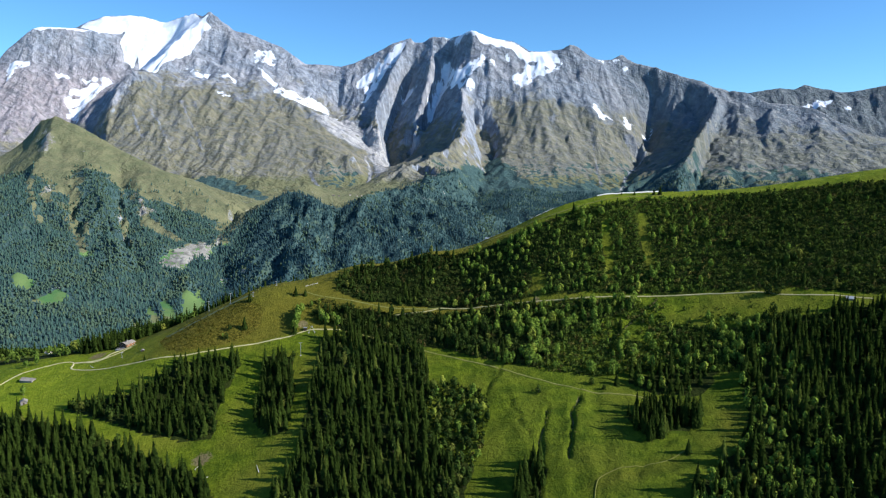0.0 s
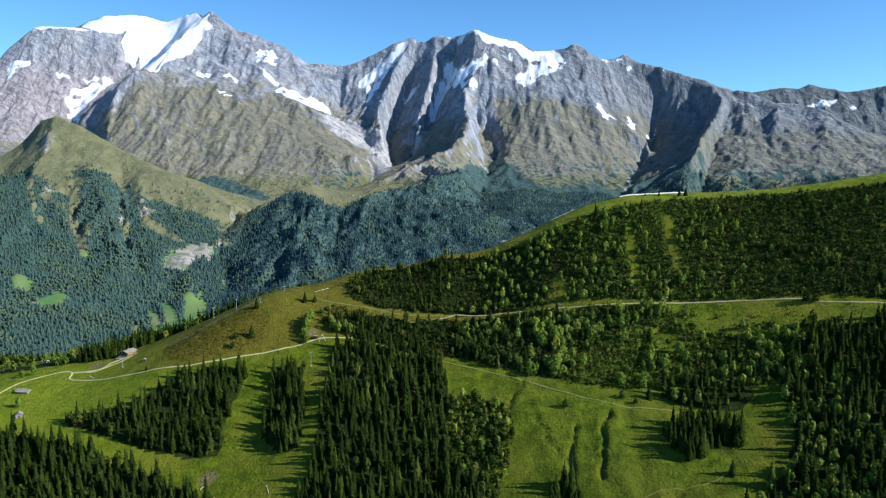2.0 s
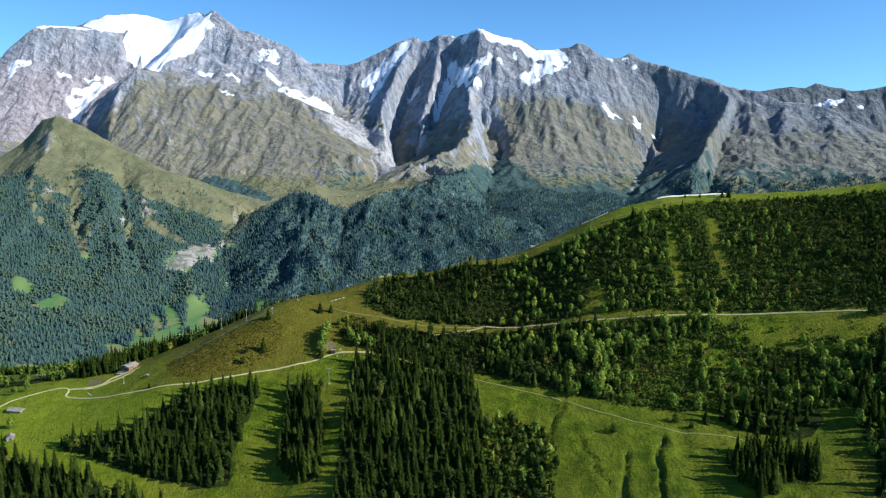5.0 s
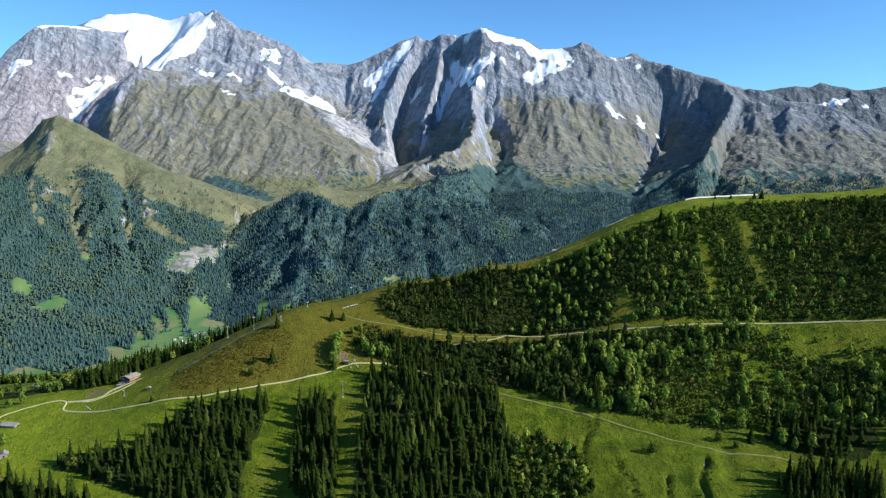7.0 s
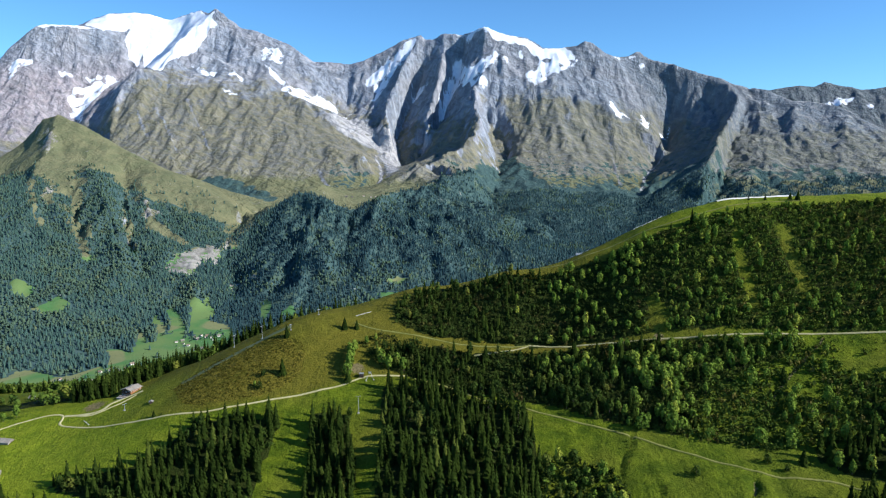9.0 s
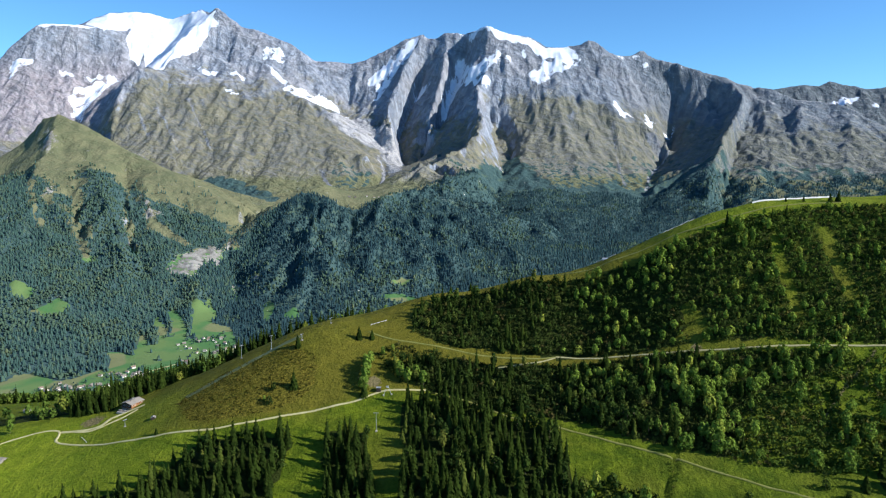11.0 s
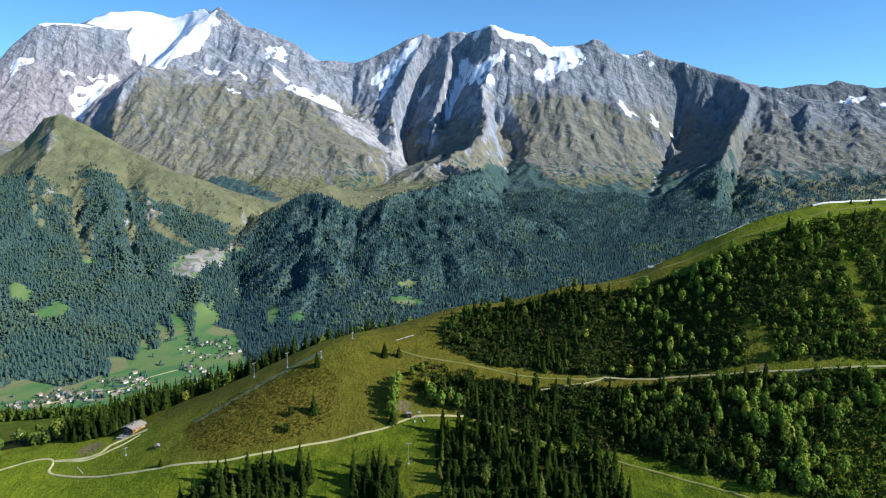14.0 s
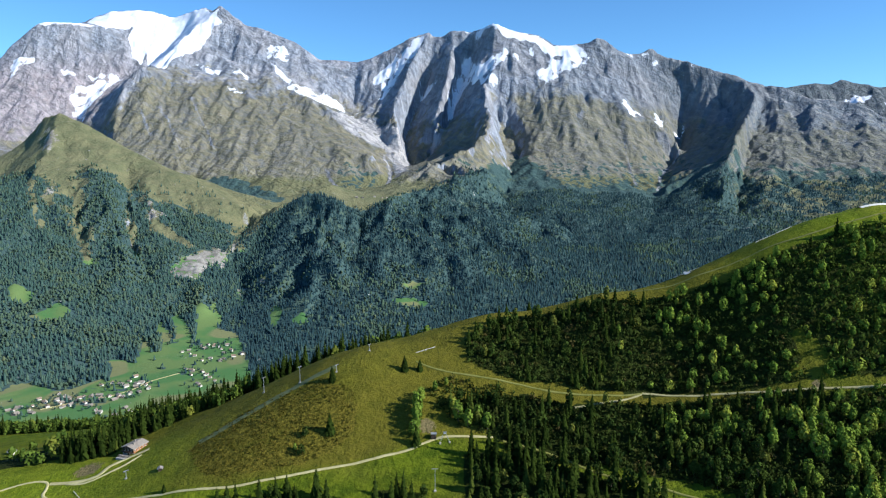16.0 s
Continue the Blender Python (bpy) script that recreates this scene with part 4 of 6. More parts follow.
SNOW_DOME_EAST = [(-62, 4795), (49, 4756), (120, 4690), (188, 4618), (313, 4609), (472, 4600), (524, 4582), (613, 4579), (684, 4582), (731, 4543), (756, 4483), (780, 4459), (712, 4423), (636, 4375), (585, 4378), (527, 4318), (474, 4297), (446, 4345), (417, 4393), (486, 4405), (528, 4438), (523, 4510), (468, 4555), (415, 4558), (309, 4567), (257, 4570), (204, 4588), (153, 4633), (119, 4666), (49, 4750)]
SNOW_SPOT_A = [(76, 4441), (126, 4402), (212, 4342), (191, 4324), (139, 4303)]
SNOW_SPOT_B = [(299, 4468), (341, 4474), (330, 4429), (299, 4429)]
SNOW_SPOT_C = [(399, 4540), (426, 4528), (440, 4459), (409, 4495)]
SNOW_PATCH_A = [(912, 4246), (940, 4231), (975, 4210), (1042, 4210), (915, 4096), (905, 4138)]
SNOW_PATCH_B = [(1075, 4219), (1125, 4270), (1179, 4267), (1083, 4093), (1091, 4204)]
SNOW_PATCH_C = [(1289, 4333), (1317, 4327), (1289, 4294), (1228, 4216)]
SNOW_EAST_A = [(1011, 4531), (1108, 4567), (1161, 4552), (1085, 4543)]
SNOW_EAST_B = [(1297, 4495), (1384, 4453), (1345, 4468)]
SNOW_EAST_C = [(1144, 4525), (1202, 4516), (1165, 4510)]
SNOW_FAR_A = [(2450, 4780), (2593, 4813), (2707, 4813), (2642, 4765), (2520, 4740)]
SNOW_FAR_B = [(2671, 4681), (2778, 4732), (2753, 4687)]
SNOW_MORAINE = [(-736, 4342), (-633, 4555), (-670, 4459)]
MORAINE_SCREE = [(-787, 4186), (-741, 4417), (-603, 4423), (-412, 4216), (-370, 4174), (-330, 4160), (-300, 4000), (-300, 3700), (-350, 3600), (-388, 3904), (-463, 4048), (-555, 4024), (-658, 4081)]
HIGH_PASTURE = [(-555, 2542), (-509, 2590), (-463, 2614), (-383, 2626), (-291, 2755), (-253, 2587), (-308, 2527), (-367, 2497), (-441, 2473), (-496, 2476)]
PEAK_WOODS = [(-1764, 2536), (-1761, 2719), (-1627, 2680), (-1546, 2590), (-1481, 2554), (-1398, 2497), (-1261, 2287), (-1121, 2089), (-1103, 2092), (-1227, 2296), (-1350, 2527), (-1414, 2680), (-1380, 2689), (-1338, 2716), (-1230, 2644), (-1135, 2566), (-1044, 2551), (-984, 2551), (-903, 2485), (-825, 2482), (-759, 2287), (-764, 2212), (-749, 1966), (-684, 1762), (-1130, 1606)]
CLIFF_MEADOW = [(-1098, 2458), (-1042, 2401), (-972, 2341), (-850, 2227), (-869, 2209), (-969, 2287), (-1029, 2311)]
PEAK_PATCH = [(-1439, 2443), (-1420, 2479), (-1363, 2374), (-1394, 2380)]
MASSIF_WOODS = [(-1216, 3440), (-1050, 3400), (-880, 3250), (-780, 3100), (-800, 2960), (-920, 3000), (-1100, 3150), (-1250, 3300)]
BASIN_WOODS = [(-625, 3640), (-504, 3640), (-417, 3600), (-400, 3400), (-440, 3250), (-626, 3300)]
EAST_WOODS = [(-255, 2566), (-201, 2671), (-140, 2758), (-54, 2863), (51, 3265), (136, 3481), (178, 3526), (277, 3925), (329, 3691), (387, 3472), (464, 3271), (582, 3100), (626, 2881), (640, 2500), (700, 1300), (-700, 1300), (-640, 1968), (-740, 2320), (-660, 2470), (-560, 2545), (-500, 2470), (-370, 2485)]
SPUR_SCRUB = [(500, 2881), (440, 3330), (560, 3330), (720, 3430), (867, 3400), (940, 3520), (1100, 3500), (1330, 3520), (1500, 3440), (1680, 3420), (1850, 3300), (2300, 3000), (2300, 1800), (700, 1800)]
FIELDS = [(-868, 1320), (-869, 1352), (-850, 1372), (-811, 1352), (-776, 1332), (-753, 1340), (-741, 1374), (-728, 1396), (-706, 1376), (-744, 1460), (-767, 1488), (-760, 1504), (-727, 1498), (-708, 1484), (-730, 1552), (-764, 1632), (-740, 1614), (-695, 1548), (-684, 1550), (-713, 1624), (-748, 1680), (-763, 1736), (-734, 1698), (-687, 1626), (-693, 1658), (-750, 1768), (-741, 1796), (-697, 1728), (-644, 1620), (-657, 1678), (-717, 1840), (-685, 1886), (-640, 1802), (-624, 1720), (-567, 1688), (-514, 1554), (-474, 1458), (-420, 1300), (-400, 1100), (-1300, 1100), (-1250, 1200), (-1050, 1270)]
CLEARING_A = [(-1160, 1804), (-1152, 1825), (-1087, 1801), (-1082, 1744), (-1116, 1744)]
CLEARING_B = [(-1037, 1675), (-1016, 1711), (-1016, 1759), (-962, 1723), (-952, 1678), (-990, 1654)]
CLEARING_C = [(-532, 1840), (-517, 1867), (-486, 1771), (-485, 1699), (-507, 1735)]
CLEARING_D = [(-454, 1723), (-435, 1759), (-408, 1714), (-428, 1693)]
CLEARING_E = [(-238, 1840), (-181, 1849), (-137, 1834), (-150, 1804), (-199, 1801)]
CLEARING_F = [(-211, 1906), (-180, 1948), (-159, 1930), (-177, 1894)]
CLIFF_A = [(-867, 2056), (-859, 2137), (-838, 2194), (-810, 2239), (-767, 2233), (-737, 2152), (-746, 2119), (-775, 2158), (-768, 2041), (-762, 1981), (-802, 1984), (-847, 2005)]
CLIFF_B = [(-683, 2047), (-667, 2068), (-607, 1891), (-616, 1876)]
CLIFF_C = [(-1704, 2941), (-1643, 2899), (-1614, 2866), (-1592, 2770), (-1648, 2815)]
CLIFF_D = [(-1460, 2485), (-1459, 2533), (-1429, 2491), (-1430, 2437)]
CLIFF_E = [(-1168, 2563), (-1089, 2455), (-1072, 2383), (-1045, 2395), (-1037, 2449), (-1110, 2506)]
CLIFF_F = [(-766, 2242), (-763, 2326), (-743, 2308), (-746, 2245)]
CLIFF_G = [(-627, 2068), (-614, 2080), (-590, 2014), (-607, 2017)]
PASS_MEADOW = [(-900, 2640), (-860, 2815), (-780, 2950), (-740, 2900), (-770, 2700), (-800, 2600)]
TORRENT = [(-449, 3970), (-416, 3841), (-394, 3757), (-385, 3600), (-390, 3480)]
TORRENT_EAST = [(1167, 3976), (1124, 3913), (1071, 3853), (966, 3646), (867, 3328)]
SNOW_CORNICE = [(-2760, 4712), (-2697, 4726), (-2603, 4756), (-2480, 4806), (-2420, 4850), (-2420, 4874), (-2490, 4836), (-2610, 4786), (-2700, 4755), (-2762, 4735)]
SNOWFIELDS = [SNOW_CAP, SNOW_CORNICE, SNOW_TONGUE, SNOW_WEST_A, SNOW_WEST_B, SNOW_WEST_C, SNOW_FACE_A, SNOW_FACE_B, SNOW_FACE_C, SNOW_FACE_D, SNOW_BAND, SNOW_SHELF_A, SNOW_SHELF_B, SNOW_SHELF_C, SNOW_RIB, SNOW_HANGING, SNOW_DOME_EAST,
              SNOW_SPOT_A, SNOW_SPOT_B, SNOW_SPOT_C, SNOW_PATCH_A, SNOW_PATCH_B, SNOW_PATCH_C, SNOW_EAST_A, SNOW_EAST_B, SNOW_EAST_C, SNOW_FAR_A, SNOW_FAR_B, SNOW_MORAINE]
CLEARINGS = [CLEARING_A, CLEARING_B, CLEARING_C, CLEARING_D, CLEARING_E, CLEARING_F, PEAK_PATCH]
CLIFFS = [CLIFF_A, CLIFF_B, CLIFF_C, CLIFF_D, CLIFF_E, CLIFF_F, CLIFF_G]
WALL_CHUTES = [[(-2700, 4690, 0), (-2740, 4600, 0), (-2790, 4520, 0)], [(-2620, 4700, 0), (-2600, 4600, 0)], [(-2480, 4780, 0), (-2490, 4680, 0), (-2530, 4590, 0)], [(-2330, 4870, 0), (-2300, 4760, 0), (-2240, 4660, 0)]]
FACE_CHUTES = [[(-1700, 4050, 0), (-1560, 3850, 0), (-1440, 3650, 0)], [(-1560, 4130, 0), (-1400, 3900, 0), (-1290, 3700, 0)], [(-1780, 3980, 0), (-1640, 3780, 0)], [(-700, 3560, 0), (-650, 3440, 0), (-610, 3360, 0)], [(860, 3960, 0), (830, 3700, 0), (800, 3450, 0)]]


def region(polys, x, y, soft):
    """1 inside the outlines, 0 outside, with soft edges."""
    value = np.zeros_like(x)
    for poly in polys:
        p = np.array(poly)
        (ax, ay), (bx, by) = p.min(0) - soft, p.max(0) + soft
        near = np.where((x > ax) & (x < bx) & (y > ay) & (y < by))[0]
        if len(near):
            d = along([(a, b, 0) for a, b in poly + poly[:1]], x[near], y[near])[0]
            d = np.where(inside(poly, x[near], y[near]), d, -d)
            value[near] = np.maximum(value[near], smooth(-soft, soft, d))
    return value


def wood_share(x, y, z, owner):
    """How wooded the far land is, 0 to 1."""
    n, m = fbm(x / 70, y / 70, 4, 320), fbm(x / 28, y / 28, 3, 325)
    px, py = x + 26 * n, y + 40 * fbm(x / 60, y / 60, 3, 321)
    share = np.maximum(region([EAST_WOODS, MASSIF_WOODS], px, py, 26), region([BASIN_WOODS], px, py, 40) * (0.35 + 1.2 * m))
    share = np.maximum(share, region([PEAK_WOODS], x + 44 * n + 26 * m, y + 70 * fbm(x / 60, y / 60, 3, 321), 48))
    for line, w in ((GRASS_GULLY[1:6], 13.0), (FOREST_GULLY[:4], 8.0), (PEAK_SPUR[3:7], 7.0)):
        share = share * (1 - 0.9 * smooth(w * 1.5, w * 0.6, along(line, x + 22 * m, y + 22 * n)[0] + 16 * n))
    share = np.maximum(share, np.where((owner == 0) & (x > -260) & (x < 1150), 0.75 * smooth(500, 400, z + 120 * n) * smooth(-0.12, 0.18, m), 0))
    share = np.maximum(share, np.where(owner == 1, 0.22 * smooth(430, 330, z) * smooth(0.0, 0.25, m), 0))
    share = np.maximum(share, region([SPUR_SCRUB], px, py, 60) * (np.interp(x, [800, 1300], [0.75, 0.40]) + 0.5 * smooth(-0.1, 0.25, n)))
    share = np.where((z < 190) & (y < 2300), 1.0, share)
    share = share * (1 - region(CLEARINGS + [CLIFF_MEADOW, PASS_MEADOW], x + 6 * m, y + 6 * n, 10)) * (1 - region(CLIFFS, x + 26 * m, y + 30 * n, 14)) * (1 - region([HIGH_PASTURE], x + 8 * m, y + 8 * n, 10))
    fields = inside(FIELDS, x + 5 * m, y + 5 * m)
    hedges = smooth(0.30, 0.40, fbm(x / 36, y / 36, 2, 326)) * smooth(0.0, 0.3, 0.15 + fbm(x / 150, y / 150, 2, 327))
    return np.where(fields, hedges, share)


def far_attrs(x, y, z, owner, slope):
    n, n2 = fbm(x / 140, y / 140, 4, 330), fbm(x / 50, y / 50, 3, 331)
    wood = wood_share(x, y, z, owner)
    field = np.where((owner == 4) | ((z < 200) & (y < 2300)), 1 - 0.2 * np.abs(n), 0.0)
    field = np.maximum(field, 0.85 * region(CLEARINGS[:-1], x + 10 * n2, y + 10 * n, 14) * (0.75 + 0.5 * n2))
    px, py = x + 9 * n2, y + 9 * fbm(x / 40, y / 40, 3, 332)
    snow = region(SNOWFIELDS, px + 10 * n2, py, 20) * (0.80 + 0.9 * n2 + 0.5 * fbm(x / 22, y / 22, 2, 336))
    snow = np.maximum(snow, 1.2 * region([SNOW_CAP, SNOW_CORNICE], px, py, 10))
    snow = np.maximum(snow, (0.72 + 0.45 * smooth(4440, 4580, y) + 0.5 * n2) * region([SNOW_DOME_EAST], px, py, 14))
    snow = np.maximum(snow, (0.75 + 0.5 * n2) * region([SNOW_TONGUE, SNOW_HANGING, SNOW_BAND, SNOW_SHELF_A, SNOW_SHELF_C], px, py, 12))
    # grass: the pointed mountain, the foot of the massif, the sunny shelves
    alp_line = np.interp(x, [-2600, -1900, -1400, -900, -300, 200, 900, 1500, 2300], [420, 640, 640, 560, 440, 560, 640, 600, 600])
    alp = smooth(150, -170, z - alp_line - 190 * n) * smooth(1.5, 0.8, slope) * np.interp(x, [-300, 300, 900], [0.42, 0.34, 0.40])
    alp = np.maximum(alp, 0.7 * smooth(440, 360, z))
    alp = np.where(owner == 1, 1.15 - 0.7 * smooth(1.1, 1.6, slope), alp)
    alp = np.maximum(alp, 1.2 * region([HIGH_PASTURE, PASS_MEADOW, CLIFF_MEADOW], px, py, 10))
    turf_line = np.interp(x, [-2600, -2000, -1850, -1000, -600, 0, 500, 1000, 2000], [560, 700, 1010, 900, 760, 700, 880, 760, 640])
    turf = smooth(190, -190, z - turf_line - 150 * n) * np.maximum(smooth(2.4, 1.3, slope), 0.8 * smooth(900, 1250, x)) * 0.95
    scree = (owner != 3) * smooth(0.85, 0.55, slope) * smooth(520, 700, z) * 0.55 + 0.3 * smooth(0.1, 0.5, n)
    scree = scree * smooth(-2300, -1950, x)
    loose = region([MORAINE_SCREE], px, py, 26) * (0.9 + 0.5 * n2)
    for line, w in [(TORRENT, 9), (TORRENT_EAST, 8)]:
        d = along([(a, b, 0) for a, b in line], px, py)[0]
        loose = np.maximum(loose, smooth(w * 1.6, w * 0.4, d))
    for line in WALL_CHUTES + FACE_CHUTES:
        d = along(line, px, py)[0]
        loose = np.maximum(loose, 0.55 * smooth(10, 3, d))
    scree, alp, turf = np.maximum(scree, 0.95 * loose), alp * (1 - loose), turf * (1 - 0.8 * loose)
    pale = region(CLIFFS, px + 18 * n2, py + 18 * n, 20) * (0.85 + 0.8 * fbm(x / 16, y / 16, 3, 337))
    warm = smooth(-1900, -2250, x) * smooth(3600, 3900, y) * smooth(1250, 900, z)
    # Dark slate in the far range; eastwards it also paints in haze.
    return {"turf": turf, "wood": wood, "field": np.clip(field, 0, 1), "alp": np.clip(alp, 0, 1.2), "scree": np.clip(scree, 0, 1.3), "snow": np.clip(snow, 0, 1.3), "pale": pale * (wood < 0.6), "warm": warm, "slate_haze": np.where(owner == 3, 1.0, 0.24 * smooth(150, 650, x) + 0.30 * smooth(950, 1350, x))}


RANGE_NAMES = [("mountain_massif", "grey rocky massif with snowfields and glaciers", "mountain"), ("mountain_grassy", "grassy pointed mountain with a wooded lower slope", "mountain"),
               ("mountain_wooded", "broad mountain shoulder covered with dark forest", "mountain"), ("mountain_distant", "distant dark blue-grey rocky range with snow patches", "mountain"),
               ("valley", "green valley floor with fields", "valley"), ("ground_behind", "hillside falling away behind the crest", "hillside")]


def build_far():
    bands = [build_band(630.0, 2000.0, 8.4, 370), build_band(1990.0, 5330.0, 9.0, 830)]
    for k, (name, label, category) in enumerate(RANGE_NAMES):
        vs, fs, at, base = [], [], {}, 0
        for verts, faces, votes, attrs in bands:
            f = faces[votes == k]
            if len(f) == 0:
                continue
            used, back = np.unique(f, return_inverse=True)
            vs.append(verts[used])
            fs.append(back.reshape(-1, 4) + base)
            base += len(used)
            for key, values in attrs.items():
                at.setdefault(key, []).append(values[used])
        if vs:
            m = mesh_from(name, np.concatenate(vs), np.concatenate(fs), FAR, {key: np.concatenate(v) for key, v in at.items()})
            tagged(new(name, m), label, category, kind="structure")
    build_around()


def build_band(start, stop, step, count):
    """A band of the far land: verts, faces, owner of each face, and cover."""
    rows = np.linspace(start, stop, int((stop - start) / step) + 1)
    cols = np.linspace(-1, 1, count)
    y = np.repeat(rows, len(cols))
    x = (cols[None, :] * (0.78 * rows[:, None] + 330)).ravel()
    far, owner = mountains(x, y)
    z = land(x, y, far)
    owner = np.where(z > far + 0.01, 5, owner)
    w = len(cols)
    grid = np.stack([x, y, z], 1).reshape(len(rows), w, 3)
    gy = np.gradient(grid[:, :, 2], axis=0) / np.gradient(grid[:, :, 1], axis=0)
    gx = np.gradient(grid[:, :, 2], axis=1) / np.gradient(grid[:, :, 0], axis=1)
    slope = np.hypot(gx, gy).ravel()
    i = np.arange(len(rows) - 1)[:, None] * w + np.arange(w - 1)[None, :]
    faces = np.stack([i, i + 1, i + w + 1, i + w], -1).reshape(-1, 4)
    under = y < NEAR_BOX[3] - 4
    faces = faces[~under[faces].all(1)]
    return np.stack([x, y, z], 1), faces, owner[faces[:, 0]], far_attrs(x, y, z, owner, slope)


def build_around():
    """Plain land beside and behind, at the valley's level."""
    v, f = [], []
    for a in np.linspace(-5200, 5200, 60):
        for b in np.linspace(-5200, 5400, 60):
            v.append((a, b, 76 + 3 * math.sin(a / 700) * math.cos(b / 600)))
    for r in range(59):
        for c in range(59):
            k = r * 60 + c
            f.append((k, k + 60, k + 61, k + 1))
    n = len(v)
    m = mesh_from("ground_around", v, f, FAR, {"field": np.full(n, 0.9)})
    tagged(new("ground_around", m), "low green land far around", "land", kind="structure")


build_far()


# ---------------------------------------------------------------- tracks
def ribbon(name, line, width, material, label, lift=0.16):
    pts = [Vector(p) for p in line]
    fine = []
    for k in range(len(pts) - 1):
        p0, p1, p2, p3 = pts[max(k - 1, 0)], pts[k], pts[k + 1], pts[min(k + 2, len(pts) - 1)]
        steps = max(2, int((p2 - p1).length / 1.5))
        for s in range(steps):
            t = s / steps
            fine.append(0.5 * (2 * p1 + (p2 - p0) * t + (2 * p0 - 5 * p1 + 4 * p2 - p3) * t * t + (3 * p1 - p0 - 3 * p2 + p3) * t ** 3))
    fine.append(pts[-1])
    offs = np.array([-0.62, -0.5, 0.0, 0.5, 0.62])
    lifts = np.array([-0.5, 0.6, 1.0, 0.6, -0.5]) * lift
    xy = np.array([(p.x, p.y) for p in fine])
    tan = np.gradient(xy, axis=0)
    tan /= np.linalg.norm(tan, axis=1)[:, None]
    side = np.stack([tan[:, 1], -tan[:, 0]], 1)
    wob = 1 + 0.25 * perlin(xy[:, 0] / 5, xy[:, 1] / 5, 7)
    p = xy[:, None, :] + side[:, None, :] * (offs[None, :] * width * wob[:, None])[:, :, None]
    z = land(p[..., 0].ravel(), p[..., 1].ravel()).reshape(p.shape[:2])
    z = 0.5 * z + 0.5 * z[:, 2:3] + lifts[None, :] + 0.12
    v = np.concatenate([p, z[..., None]], -1).reshape(-1, 3)
    i = np.arange(len(fine) - 1)[:, None] * 5 + np.arange(4)[None, :]
    f = np.stack([i, i + 1, i + 6, i + 5], -1).reshape(-1, 4)
    tagged(new(name, mesh_from(name, v, f, material)), label, "track", kind="structure")


ribbon("track", TRACK_LOW, 1.05, GRAVEL, "pale gravel track winding across the meadow")
ribbon("track", TRACK_HUT, 1.8, GRAVEL, "pale gravel drive leading to the timber chalet")
ribbon("track", TRACK_HUT_UPPER, 1.2, GRAVEL, "narrow gravel drive below the timber chalet")
ribbon("track", TRACK_LOWER_MEADOW, 0.95, GRASSY_TRACK, "worn grassy track crossing the lower meadow")
ribbon("track", TRACK_HIGH[:8], 0.9, GRASSY_TRACK, "grassy track leaving the ridge meadow")
ribbon("track", TRACK_HIGH[7:], 1.0, PALE_TRACK, "dusty pale track contouring the wooded slope")
ribbon("track", TRACK_FORK, 1.0, PALE_TRACK, "short gravel branch dropping from the contour track")
ribbon("track", [(8, 537), (34, 532), (66, 529.5), (90, 527), (114, 528), (134, 530), (170, 532)], 0.9, GRASSY_TRACK, "narrow worn path along the grassy crest")
ribbon("track", TRACK_CREST, 2.6, CHIPPINGS, "white chippings road banked on the hill crest", 0.55)
ribbon("track", TRACK_BOTTOM, 0.45, FAINT_PATH, "faint grassy path at the foot of the meadow")


# ---------------------------------------------------------------- trees
def spruce_crown(seed, h, tiers, blades, spread=0.155):
    """Whorls of drooping boughs round a dark core, up a spruce of height h: verts, tris."""
    rnd = random.Random(seed)
    v, f = [], []
    gap = h / tiers
    lean = rnd.uniform(0, 6.28)
    for k in range(tiers):
        q = k / (tiers - 1)
        z = h * (0.04 + 0.90 * q)
        full = h * spread * (1 - 0.97 * q) ** 0.95 * (0.72 + 0.28 * min(1, 5 * q + 0.3)) + 0.14
        turn = rnd.uniform(0, 6.28)
        n_b = max(4, round(blades * (1 - 0.45 * q)))
        for b in range(n_b):
            a = turn + 6.283 * b / n_b + rnd.uniform(-0.3, 0.3)
            rr = full * rnd.uniform(0.70, 1.14) * (1 + 0.12 * math.cos(a - lean))
            droop = rr * rnd.uniform(0.55, 1.15)
            wide = full * 2.9 / n_b * rnd.uniform(0.7, 1.1)
            ca, sa = math.cos(a), math.sin(a)
            top = z + gap * rnd.uniform(0.35, 1.15)
            mid, lift = 0.60 * rr, top - 0.35 * droop
            tilt = rnd.uniform(-0.45, 0.45) * wide
            n = len(v)
            v += [(0.1 * rr * ca, 0.1 * rr * sa, top + 0.1 * gap), (mid * ca - wide * sa, mid * sa + wide * ca, lift + tilt - 0.3 * wide), (mid * ca + wide * sa, mid * sa - wide * ca, lift - tilt - 0.3 * wide), (rr * ca, rr * sa, top - droop - 0.1)]
            f += [(n, n + 1, n + 2), (n + 1, n + 3, n + 2)]
    n = len(v)
    v += [(0, 0, h)] + [(0.55 * spread * h * math.cos(a), 0.55 * spread * h * math.sin(a), h * 0.06) for a in (0, 1.05, 2.09, 3.14, 4.19, 5.24)]
    f += [(n, n + 1 + k, n + 1 + (k + 1) % 6) for k in range(6)]
    return np.array(v), np.array(f)


